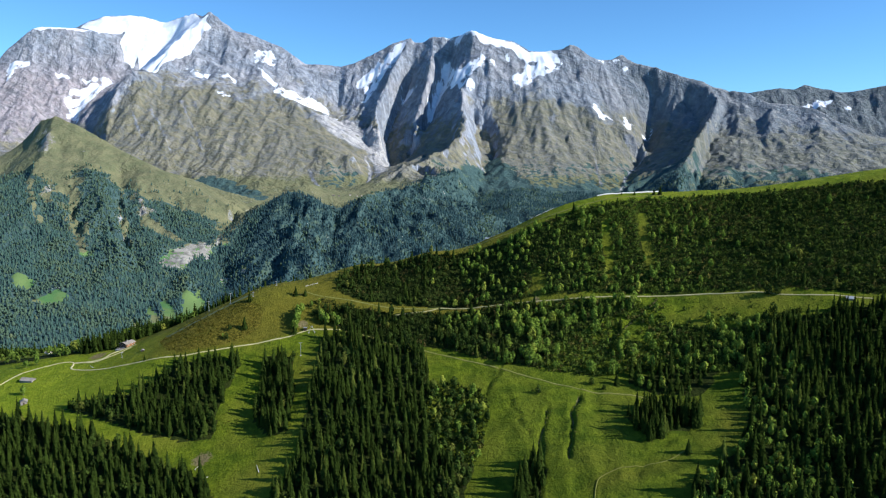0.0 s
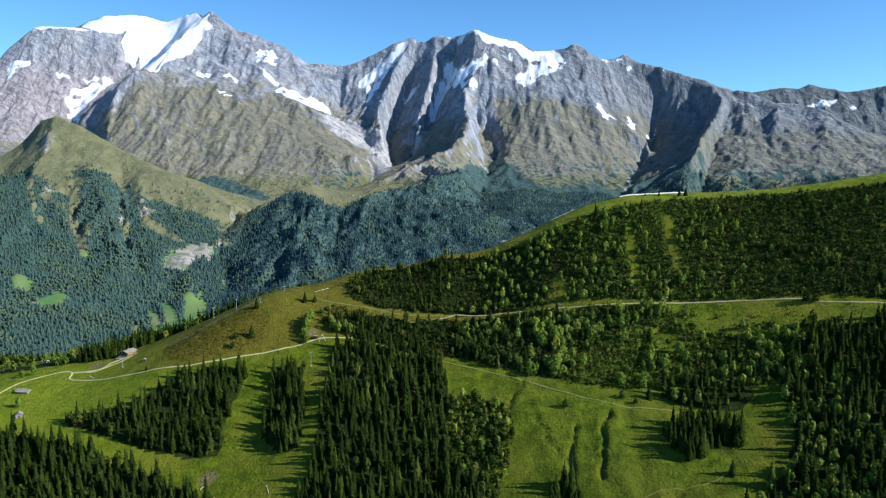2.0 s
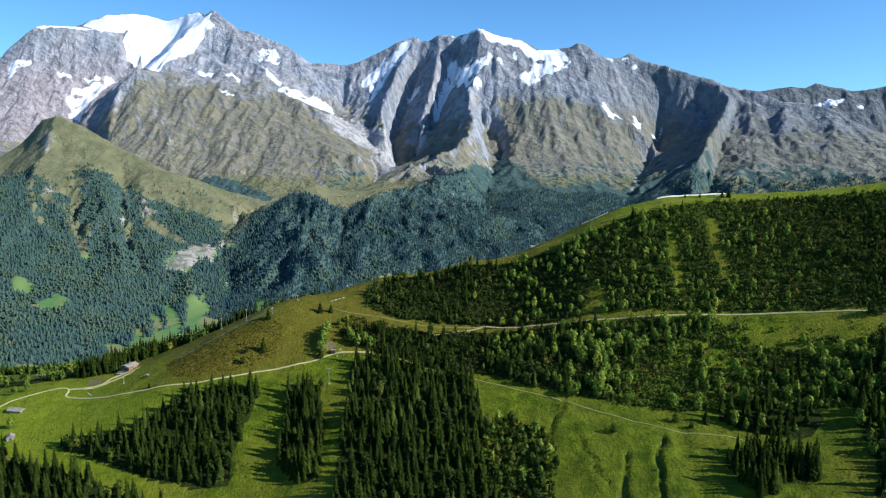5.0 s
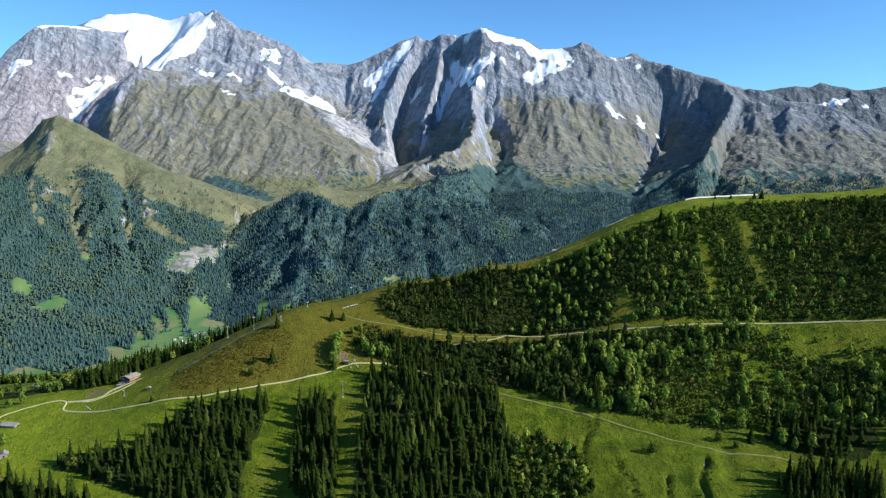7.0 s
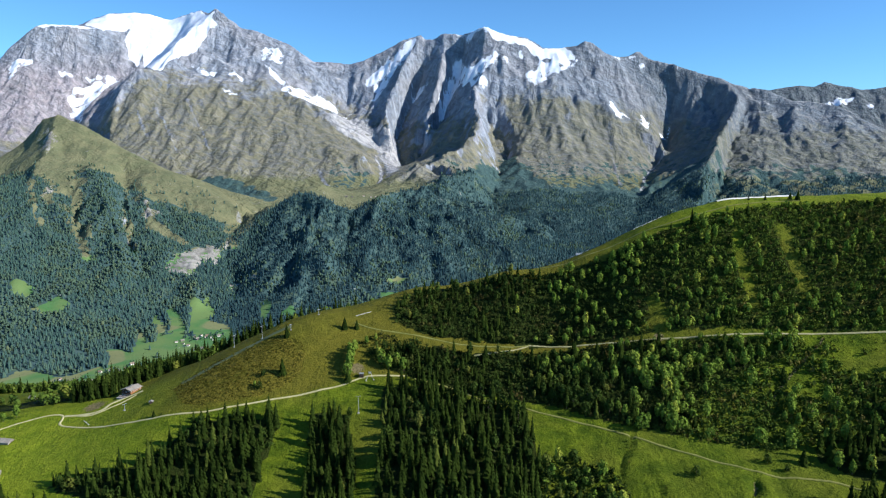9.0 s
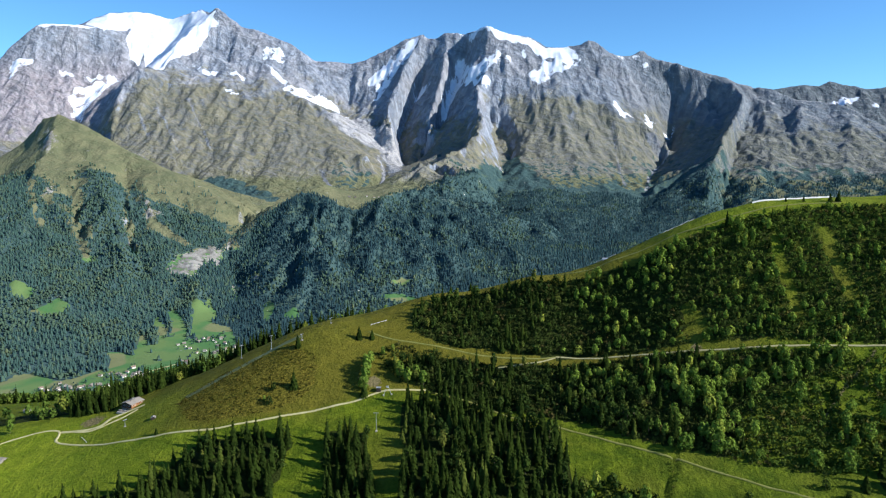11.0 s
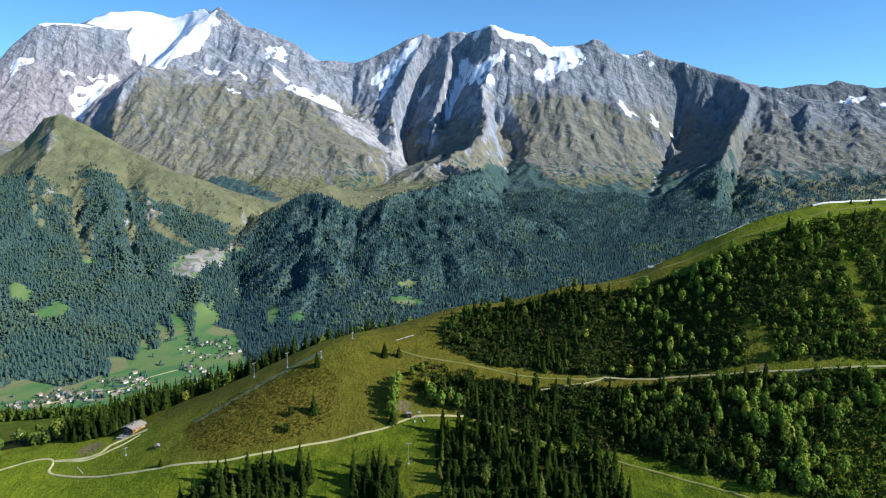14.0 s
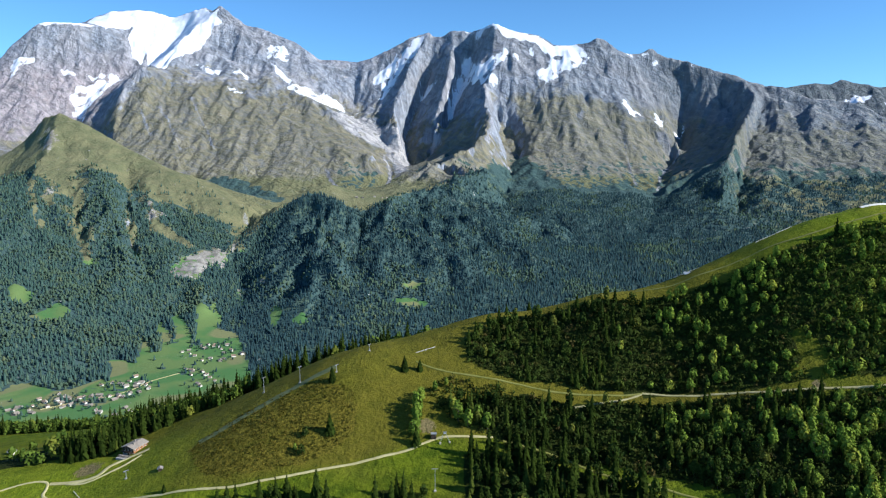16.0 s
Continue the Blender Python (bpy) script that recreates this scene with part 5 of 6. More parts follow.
def leafy_crown(seed, h, leaves, wide=0.33, low=0.16, size=0.075):
    """Leaf sprays over a lumpy oval crown with a few side lobes: verts, tris."""
    rnd = random.Random(seed)
    tall = h * (1.0 - low) / 2
    lobes = [(0.0, 0.0, h * low + tall, h * wide * 0.82, tall, 0.50)]
    for k in range(4):
        a, q = rnd.uniform(0, 6.28), rnd.uniform(0.15, 0.75)
        r = h * wide * rnd.uniform(0.42, 0.62)
        lobes.append((h * wide * 0.55 * math.cos(a), h * wide * 0.55 * math.sin(a), h * (low + (0.92 - low) * q), r, r * rnd.uniform(0.9, 1.35), 0.125))
    v, f = [], []
    for x, y, z, r, tall, share in lobes:
        n_leaf = int(leaves * share)
        for k in range(n_leaf):
            up = 1 - 1.86 * (k + 0.5) / n_leaf
            a = 2.39996 * k + rnd.uniform(-0.5, 0.5)
            flat = math.sqrt(max(0.0, 1 - up * up))
            d = Vector((flat * math.cos(a), flat * math.sin(a), up))
            swell = rnd.uniform(0.80, 1.10)
            c = Vector((x + d.x * r * swell, y + d.y * r * swell, z + d.z * tall * swell))
            s = h * size * rnd.uniform(0.65, 1.35)
            nrm = (Vector((d.x, d.y, d.z * r / tall)) + Vector((rnd.gauss(0, 0.30), rnd.gauss(0, 0.30), rnd.gauss(0.10, 0.30)))).normalized()
            t = Matrix.Rotation(rnd.uniform(0, 6.28), 3, nrm) @ nrm.orthogonal().normalized()
            u = nrm.cross(t)
            n = len(v)
            v += [tuple(c + t * s), tuple(c + u * s * 0.8 - nrm * s * 0.25), tuple(c - t * s), tuple(c - u * s * 0.8 - nrm * s * 0.25)]
            f += [(n, n + 1, n + 2), (n, n + 2, n + 3)]
    return np.array(v), np.array(f)


def trunk_shape(h, r, limbs, seed):
    """A tapered trunk with limbs: verts, tris."""
    rnd = random.Random(seed)
    v, f = [], []

    def stick(a, b, r0, r1):
        n = len(v)
        axis = (b - a).normalized()
        t = axis.orthogonal().normalized()
        u = axis.cross(t)
        for c, rr in ((a, r0), (b, r1)):
            for k in range(5):
                q = k * 1.2566
                v.append(tuple(c + t * rr * math.cos(q) + u * rr * math.sin(q)))
        for k in range(5):
            m = (k + 1) % 5
            f.extend([(n + k, n + m, n + 5 + m), (n + k, n + 5 + m, n + 5 + k)])
    stick(Vector((0, 0, -0.5)), Vector((0, 0, h)), r, r * 0.25)
    for k in range(limbs):
        a, z = 6.283 * k / limbs + rnd.uniform(-0.4, 0.4), h * rnd.uniform(0.4, 0.8)
        stick(Vector((0, 0, z)), Vector((h * 0.3 * math.cos(a), h * 0.3 * math.sin(a), z + h * 0.28)), r * 0.45, r * 0.12)
    return np.array(v), np.array(f)


def scatter(poly, spacing, seed, keep=1.0):
    """Jittered places in a polygon."""
    rnd = np.random.RandomState(seed)
    p = np.array(poly)
    xs, ys = np.arange(p[:, 0].min(), p[:, 0].max(), spacing), np.arange(p[:, 1].min(), p[:, 1].max(), spacing * 0.87)
    x, y = np.meshgrid(xs, ys)
    x[1::2] += spacing / 2
    x = (x + rnd.uniform(-0.42, 0.42, x.shape) * spacing).ravel()
    y = (y + rnd.uniform(-0.42, 0.42, y.shape) * spacing).ravel()
    ok = inside(poly, x, y) & (rnd.uniform(size=x.shape) < keep)
    return np.stack([x[ok], y[ok]], 1)


def grove(name, places, shapes, scale, material, label, category, seed, z=None, squash=0.12):
    """Many trees joined into one mesh. shapes: (verts, tris) variants; scale: low and high."""
    if len(places) == 0:
        return
    rnd = np.random.RandomState(seed)
    n = len(places)
    z = land(places[:, 0], places[:, 1]) if z is None else z
    kind, turn = rnd.randint(len(shapes), size=n), rnd.uniform(0, 6.283, n)
    size = rnd.uniform(scale[0], scale[1], n) if np.isscalar(scale[0]) else scale[0]
    tall = size * rnd.uniform(1 - squash, 1 + squash, n)
    tint = np.mod(0.55 * rnd.uniform(0, 1, n) + 0.75 * fbm(places[:, 0] / 55, places[:, 1] / 55, 3, seed) + 0.25, 0.999)
    vs, fs, ts, base = [], [], [], 0
    for k, (v, f) in enumerate(shapes):
        own = np.where(kind == k)[0]
        if len(own) == 0:
            continue
        c, s = np.cos(turn[own])[:, None], np.sin(turn[own])[:, None]
        x = (v[None, :, 0] * c - v[None, :, 1] * s) * size[own][:, None] + places[own, 0][:, None]
        y = (v[None, :, 0] * s + v[None, :, 1] * c) * size[own][:, None] + places[own, 1][:, None]
        zz = v[None, :, 2] * tall[own][:, None] + z[own][:, None] - 0.15
        vs.append(np.stack([x, y, zz], -1).reshape(-1, 3))
        fs.append((f[None] + (np.arange(len(own)) * len(v))[:, None, None]).reshape(-1, 3) + base)
        ts.append(np.repeat(tint[own], len(v)))
        base += len(own) * len(v)
    m = mesh_from(name, np.concatenate(vs), np.concatenate(fs), material, {"tint": np.concatenate(ts)}, flat=True)
    tagged(new(name, m), label, category, kind="stuff")


SPRUCE_SHAPES = [spruce_crown(k, 15, 15, 10, w) for k, w in enumerate((0.205, 0.235, 0.18, 0.215, 0.25))]
SPRUCE_BROAD = [spruce_crown(30 + k, 15, 12, 11, w) for k, w in enumerate((0.42, 0.36))]
SPRUCE_LIGHT = [spruce_crown(20 + k, 15, 9, 7, w) for k, w in enumerate((0.21, 0.235, 0.19))]
LEAFY_SHAPES = [leafy_crown(40 + k, 8, n, w, 0.10, 0.070) for k, (n, w) in enumerate([(190, 0.33), (190, 0.27), (190, 0.37), (190, 0.24)])]
LEAFY_GROVE = [leafy_crown(40 + k, 8, 118, w, 0.10, 0.085) for k, w in enumerate((0.33, 0.27, 0.38, 0.24))]
SPRUCE_GROVE = [spruce_crown(k, 15, 11, 8, w) for k, w in enumerate((0.205, 0.235, 0.18, 0.215, 0.25))]
LEAFY_LIGHT = [leafy_crown(50 + k, 8, 46, w, 0.16, 0.135) for k, w in enumerate((0.36, 0.30, 0.40))]
SHRUB_SHAPES = [leafy_crown(60 + k, 3, 15, w, 0.0, 0.23) for k, w in enumerate((0.55, 0.65, 0.48))]
SPRUCE_TRUNK, LEAFY_TRUNK = trunk_shape(12.5, 0.24, 0, 1), trunk_shape(5.2, 0.16, 4, 2)


def tree_kind(name, crowns, trunk, crown_material, label, category, group):
    """One finished tree for each crown shape, to be copied."""
    tv, tf = trunk
    tm = mesh_from("trunk", tv, tf, BARK)
    return [(mesh_from("crown", v, f, crown_material, flat=True), tm, name, label, category, group) for v, f in crowns]


def plant(kinds, x, y, size, turn, rnd, z=None):
    crown, trunk, name, label, category, group = kinds[rnd.randrange(len(kinds))]
    root = thing(name, label, category, Matrix.Translation((x, y, (height(x, y) if z is None else z) - 0.1)) @ Matrix.Rotation(turn, 4, "Z") @ Matrix.Diagonal((size, size, size * rnd.uniform(0.92, 1.1), 1)), group)
    part("trunk", trunk, None, root)
    part("crown", crown, None, root)
    return root


SPRUCES = tree_kind("spruce_tree", SPRUCE_SHAPES, SPRUCE_TRUNK, NEEDLES, "dark green spruce standing in a dense stand", "spruce tree", "spruces on the near slope")
BROADLEAFS = tree_kind("broadleaf_tree", LEAFY_SHAPES, LEAFY_TRUNK, LEAVES, "bushy bright green broadleaf tree on the slope", "broadleaf tree", "broadleaf trees on the near slope")

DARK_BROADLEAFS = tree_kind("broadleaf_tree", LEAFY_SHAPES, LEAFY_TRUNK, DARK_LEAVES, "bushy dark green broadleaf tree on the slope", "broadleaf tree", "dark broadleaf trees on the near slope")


def plant_all():
    rnd = random.Random(5)
    nr = np.random.RandomState(8)
    conifers, broad = [], []
    for k, (poly, gap, share) in enumerate([(STAND_LEFT, 4.7, 0.74), (STAND_MIDDLE, 4.5, 0.94), (STAND_STRIP, 4.2, 0.90), (STAND_BIG, 4.8, 0.93), (STAND_CHALET, 3.6, 0.92), (STAND_CLUMP, 3.7, 1.0), (STAND_EDGE, 5.6, 0.85), (STAND_LOW, 4.2, 0.95), (STAND_RIGHT, 4.5, 0.50)]):
        p = scatter(poly, gap, 400 + k, 0.95)
        patch = fbm(p[:, 0] / 26, p[:, 1] / 26, 2, 490)
        con = nr.uniform(size=len(p)) < share * (1.0 if share > 0.99 else 1 + 1.2 * np.minimum(patch, 0.1)) - (0.55 * smooth(-14, 0, p[:, 0]) * (p[:, 1] < 385) if poly is STAND_BIG else 0) + (0.45 * smooth(172, 205, p[:, 0]) if poly is STAND_RIGHT else 0)
        conifers.append(p[con])
        broad.append(p[~con])
    conifers, broad = np.concatenate(conifers), np.concatenate(broad)
    # the nearest are things of their own
    order = np.argsort(conifers[:, 1])
    conifers = conifers[order]
    own = (conifers[:, 1] < 352) & (conifers[:, 0] > -160) & (conifers[:, 0] < 140)
    picked = np.where(own)[0][:300]
    rest = np.setdiff1d(np.arange(len(conifers)), picked)
    for k, z in zip(picked, land(conifers[picked, 0], conifers[picked, 1])):
        plant(SPRUCES, *conifers[k], 0.48 + 0.58 * rnd.random() ** 0.8, rnd.uniform(0, 6.28), rnd, z)
    grove("spruce_forest", conifers[rest], SPRUCE_GROVE, (0.45, 1.0), NEEDLES, "dense dark spruce stands on the near slope", "forest", 21)
    # wooded slopes: broadleaf trees, shrubs and a few spruces
    slope_trees, slope_shrubs, slope_spruce = [broad], [], []
    for k, (poly, gap, tall) in enumerate([(SLOPE_LOW, 3.9, 0.88), (SLOPE_HIGH, 3.8, 0.80)]):
        p = scatter(poly, gap, 430 + k, 0.97)
        dens = fbm(p[:, 0] / 34, p[:, 1] / 34, 3, 440 + k)
        u = nr.uniform(size=len(p))
        big = u < tall * np.clip(0.62 + 1.3 * dens, 0.12, 1) * (1 - 0.72 * smooth(85, 140, p[:, 0]) * (k == 1)) * (1 - 0.78 * inside(SCRUB_SLOPE, p[:, 0], p[:, 1]))
        con = big & (nr.uniform(size=len(p)) < (0.22 if k == 0 else 0.10) + 0.35 * (p[:, 0] < 0) * (p[:, 1] > 440))
        slope_spruce.append(p[con])
        slope_trees.append(p[big & ~con])
        slope_shrubs.append(p[~big])
        q = scatter(poly, 2.05, 450 + k, 0.93)
        slope_shrubs.append(q)

    def open_ground(p):
        ok = np.ones(len(p), bool)
        for line in SLASHES:
            ok &= along(line, p[:, 0], p[:, 1])[0] > 3.1 + 1.4 * perlin(p[:, 0] / 6, p[:, 1] / 6, 77)
        for line in (TRACK_HIGH, TRACK_LOWER_MEADOW, TRACK_FORK, TRACK_LOW):
            ok &= along([(a, b, 0) for a, b in line], p[:, 0], p[:, 1])[0] > 1.5
        spare = fbm(p[:, 0] / 9, p[:, 1] / 9, 2, 480) > 0.16
        for poly in OPEN_PATCHES:
            ok &= ~inside(poly, p[:, 0], p[:, 1]) | spare
        return p[ok]
    q = scatter(THICKET, 3.3, 455, 0.9)
    slope_trees.append(q[::2])
    slope_shrubs.append(np.concatenate([q[1::2], scatter(THICKET, 2.4, 456, 0.8)]))
    trees, shrubs, slope_spruce = open_ground(np.concatenate(slope_trees)), open_ground(np.concatenate(slope_shrubs)), open_ground(np.concatenate(slope_spruce))
    pick = np.where((trees[:, 1] < 447) & (trees[:, 0] > -90) & (trees[:, 0] < 130))[0][:280]
    for k, z in zip(pick, land(trees[pick, 0], trees[pick, 1])):
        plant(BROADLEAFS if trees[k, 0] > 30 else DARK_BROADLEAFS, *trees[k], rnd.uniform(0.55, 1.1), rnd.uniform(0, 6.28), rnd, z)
    rest = np.setdiff1d(np.arange(len(trees)), pick)
    rest_trees = trees[rest]
    # Dark leaves return past x 175: the hollow's shade put into colour.
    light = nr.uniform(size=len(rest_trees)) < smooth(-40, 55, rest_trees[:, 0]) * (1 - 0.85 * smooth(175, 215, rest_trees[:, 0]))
    grove("broadleaf_wood", rest_trees[light], LEAFY_GROVE, (0.38, 0.92), LEAVES, "bushy light green broadleaf wood covering the slope", "forest", 22, squash=0.25)
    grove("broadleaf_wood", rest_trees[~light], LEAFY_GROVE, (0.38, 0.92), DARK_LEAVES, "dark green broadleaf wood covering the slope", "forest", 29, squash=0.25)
    # Past x 150 dark shrubs likewise paint in the shade of the hollow.
    light = nr.uniform(size=len(shrubs)) < np.maximum(0.8 * smooth(30, 120, shrubs[:, 0]) * (1 - 0.75 * smooth(150, 220, shrubs[:, 0])), 0.85 * inside(SCRUB_SLOPE, shrubs[:, 0], shrubs[:, 1]))
    grove("shrubs", shrubs[light], SHRUB_SHAPES, (0.35, 1.05), SHRUB, "low light green shrubs between the trees on the slope", "shrubs", 23, squash=0.3)
    grove("shrubs", shrubs[~light], SHRUB_SHAPES, (0.35, 1.05), DARK_SHRUB, "low dark green shrubs between the trees on the slope", "shrubs", 30, squash=0.3)
    grove("spruce_scatter", slope_spruce, SPRUCE_GROVE, (0.4, 0.75), NEEDLES, "young spruces among the broadleaf trees", "forest", 24)
    # the wood on the back of the crest
    p = scatter(BACK_WOOD, 3.9, 460, 0.95)
    p = p[(p[:, 1] < 640) | ((nr.uniform(size=len(p)) < 0.6) & (p[:, 1] < 740))]
    for poly in BACK_MEADOWS:
        p = p[~inside(poly, p[:, 0], p[:, 1])]
    thin = (p[:, 0] < -266) & (p[:, 1] < 536)
    p = p[~thin | (nr.uniform(size=len(p)) < 0.22)]
    con = nr.uniform(size=len(p)) < 0.50 - 0.45 * ((p[:, 0] < -266) & (p[:, 1] < 536)) + 0.25 * smooth(-270, -250, p[:, 0]) * smooth(-190, -215, p[:, 0]) - 0.35 * smooth(-275, -310, p[:, 0]) + 0.9 * fbm(p[:, 0] / 40, p[:, 1] / 40, 2, 461)
    grove("spruce_wood", p[con], SPRUCE_LIGHT, (0.52, 0.92), NEEDLES, "dark spruce wood on the far side of the crest", "forest", 25)
    grove("mixed_wood", p[~con], LEAFY_LIGHT, (0.6, 1.1), MID_LEAVES, "lighter broadleaf trees among the spruces behind the crest", "forest", 26)
    # rough growth along the gullies of the lower meadow
    p = np.concatenate([np.array([(x + nr.normal(0, 1.3) + 1.0, y + nr.normal(0, 0.6)) for x, y in np.stack([np.interp(np.linspace(0, 1, 34), np.linspace(0, 1, len(g)), [q[c] for q in g]) for c in (0, 1)], 1)]) for g in GULLIES[:4]])
    grove("gully_shrubs", p, SHRUB_SHAPES, (0.18, 0.42), SHRUB, "low dark growth along the eroded gullies", "shrubs", 28)
    # dark heath shrubs beside the row of trees by the lift
    p = scatter([(-97, 478), (-90, 487), (-62, 480), (-54, 475), (-70, 459), (-84, 459), (-92, 468)], 2.0, 473, 0.85)
    grove("heath_shrubs", p, SHRUB_SHAPES, (0.3, 0.85), DARK_SHRUB, "low dark shrubs on the slope above the lift", "shrubs", 32, squash=0.3)
    # low growth dotted over the open pastures among the woods
    p = np.concatenate([scatter(poly, 2.6, 474 + k, 0.8) for k, poly in enumerate(OPEN_PATCHES)])
    p = p[fbm(p[:, 0] / 16, p[:, 1] / 16, 3, 478) > 0.10]
    ditch = np.stack([np.interp(np.linspace(0, 5, 46), range(6), [q[c] for q in DITCH]) for c in (0, 1)], 1)
    p = np.concatenate([p, ditch + nr.normal(0, 0.45, ditch.shape)])
    grove("pasture_shrubs", p, SHRUB_SHAPES, (0.16, 0.48), DARK_SHRUB, "low dark shrubs dotted over the green pasture", "shrubs", 31, squash=0.3)
    # heath tufts
    p = np.concatenate([scatter(HEATH_AREA, 1.15, 470, 0.7), scatter([(-150, 370), (-118, 380), (-128, 398), (-150, 392), (-190, 396), (-205, 392)], 3.2, 471, 0.6)])
    grove("heath_tufts", p, [leafy_crown(80 + k, 1.0, 16, 0.8, 0.0, 0.26) for k in range(3)], (0.35, 0.85), HEATH, "brown and green tufts of heath on the dry meadow", "heath", 27)


plant_all()


def plant_far():
    """The forests of the valley sides, small trees by the ten thousand."""
    nr = np.random.RandomState(31)

    def cone(seed, wide):
        rnd = random.Random(seed)
        v, f = [], []
        for z0, z1, r in ((1.0, 9.5, wide), (5.0, 14.0, wide * 0.66)):
            n, t = len(v), rnd.uniform(0, 6)
            v.append((rnd.uniform(-0.3, 0.3), rnd.uniform(-0.3, 0.3), z1))
            for k in range(5):
                a = t + 1.2566 * k
                rr = r * rnd.uniform(0.75, 1.2)
                v.append((rr * math.cos(a), rr * math.sin(a), z0 + rnd.uniform(-0.7, 0.7)))
            f += [(n, n + 1 + k, n + 1 + (k + 1) % 5) for k in range(5)]
        return np.array(v), np.array(f)
    shapes = [cone(k, 3.0 + 0.35 * k) for k in range(4)]
    round_shapes = []
    for k in range(3):
        rnd = random.Random(90 + k)
        v, f = [(0, 0, 10.5)], []
        for z, r in ((7.6, 3.4), (2.0, 3.9)):
            t = rnd.uniform(0, 6)
            for j in range(5):
                rr = r * rnd.uniform(0.75, 1.2)
                v.append((rr * math.cos(t + 1.2566 * j), rr * math.sin(t + 1.2566 * j), z + rnd.uniform(-0.6, 0.6)))
        f += [(0, 1 + j, 1 + (j + 1) % 5) for j in range(5)]
        for ring in (1,):
            for j in range(5):
                m = (j + 1) % 5
                f += [(ring + j, ring + 5 + j, ring + 5 + m), (ring + j, ring + 5 + m, ring + m)]
        round_shapes.append((np.array(v), np.array(f)))
    zones = [("forest_valley_side", "dark blue-green conifer forest on the wooded mountain", [(-760, 1350), (1300, 1350), (2100, 3250), (-200, 3250), (-780, 2300)], 9.5),
             ("forest_grassy_mountain", "conifer forest on the flank of the grassy mountain", [(-2350, 2700), (-1700, 1500), (-1100, 1050), (-400, 1000), (-640, 1350), (-640, 2500), (-1100, 2800)], 9.1)]
    for k, (name, label, poly, gap) in enumerate(zones):
        p = scatter(poly, gap, 500 + k, 0.95)
        z, owner = mountains(p[:, 0], p[:, 1])
        share = wood_share(p[:, 0], p[:, 1], z, owner)
        ok = nr.uniform(size=len(p)) < share * np.where(p[:, 1] > 2500, 0.7, 1.0)
        ok &= near_hill(p[:, 0], p[:, 1]) < z + 200
        p, z = p[ok], z[ok]
        con = nr.uniform(size=len(p)) < (0.88, 0.56)[k] + 1.6 * fbm(p[:, 0] / 110, p[:, 1] / 110, 3, 520) + 1.6 * fbm(p[:, 0] / 300, p[:, 1] / 420, 2, 521) + 0.2 * smooth(90, 220, z)
        grove(name, p[con], shapes, (0.58, 1.06), (HAZY_NEEDLES, HAZY_VALLEY_NEEDLES)[k], label, "forest", 41 + k, z[con], 0.2)
        grove(name + "_broadleaf", p[~con], round_shapes, (0.55, 1.0), HAZY_LEAVES, "lighter broadleaf trees in the valley forest", "forest", 51 + k, z[~con], 0.2)


plant_far()


# ---------------------------------------------------------------- single trees on the meadows
def single_trees():
    rnd = random.Random(77)
    lone_spruce = tree_kind("spruce_tree", SPRUCE_BROAD, SPRUCE_TRUNK, NEEDLES, "small dark spruce standing alone on the meadow", "spruce tree", "single trees on the meadows")
    lone_leafy = tree_kind("broadleaf_tree", LEAFY_SHAPES, LEAFY_TRUNK, LEAVES, "round bushy tree standing alone on the meadow", "broadleaf tree", "single trees on the meadows")
    row_leafy = tree_kind("broadleaf_tree", LEAFY_SHAPES[1:], LEAFY_TRUNK, LEAVES, "light green tree in a row along the meadow edge", "broadleaf tree", "tree row by the lift station")
    for x, y, s in ((-137, 459, 0.60), (-108, 491, 0.48), (-101, 491, 0.40), (-140, 484, 0.46), (119, 314, 0.55), (-101, 452, 0.55), (-200, 442.5, 0.25), (-172, 433, 0.42), (100, 378, 0.45), (-58, 537, 0.3), (-46, 541, 0.34), (169.8, 534, 0.42), (164.5, 533, 0.36), (150, 535, 0.24), (140, 536, 0.2)):
        plant(lone_spruce, x, y, s, rnd.uniform(0, 6), rnd)
    for x, y, s in ((-276, 431, 0.85), (-150, 452, 0.4), (-292, 474, 0.9), (-297, 470, 0.8), (174, 415, 0.7), (183, 412, 0.75)):
        plant(lone_leafy, x, y, s, rnd.uniform(0, 6), rnd)
    dark_bush = tree_kind("broadleaf_tree", LEAFY_SHAPES[2:3], LEAFY_TRUNK, DARK_LEAVES, "low dark bushy tree standing alone on the meadow", "broadleaf tree", "single trees on the meadows")
    for x, y, s in ((-147, 450, 0.6), (54.7, 376, 0.66), (86, 380, 0.6), (92, 375, 0.4), (-147, 458, 0.55), (208, 427.6, 0.9), (213, 427.0, 0.75)):
        plant(dark_bush, x, y, s, rnd.uniform(0, 6), rnd)
    for x, y, s in ((-102, 456, 0.9), (-101, 459, 1.0), (-101, 462, 1.1), (-101, 465, 1.15), (-102, 468, 1.0), (-100, 471, 0.9), (-100, 474, 0.7), (-84, 462, 1.15), (-80, 459, 1.1), (-86, 467, 0.9), (-76, 462, 1.0), (-94, 478, 0.6), (-89, 481, 0.5), (-72, 458, 1.0)):
        plant(row_leafy, x, y, s, rnd.uniform(0, 6), rnd)


single_trees()


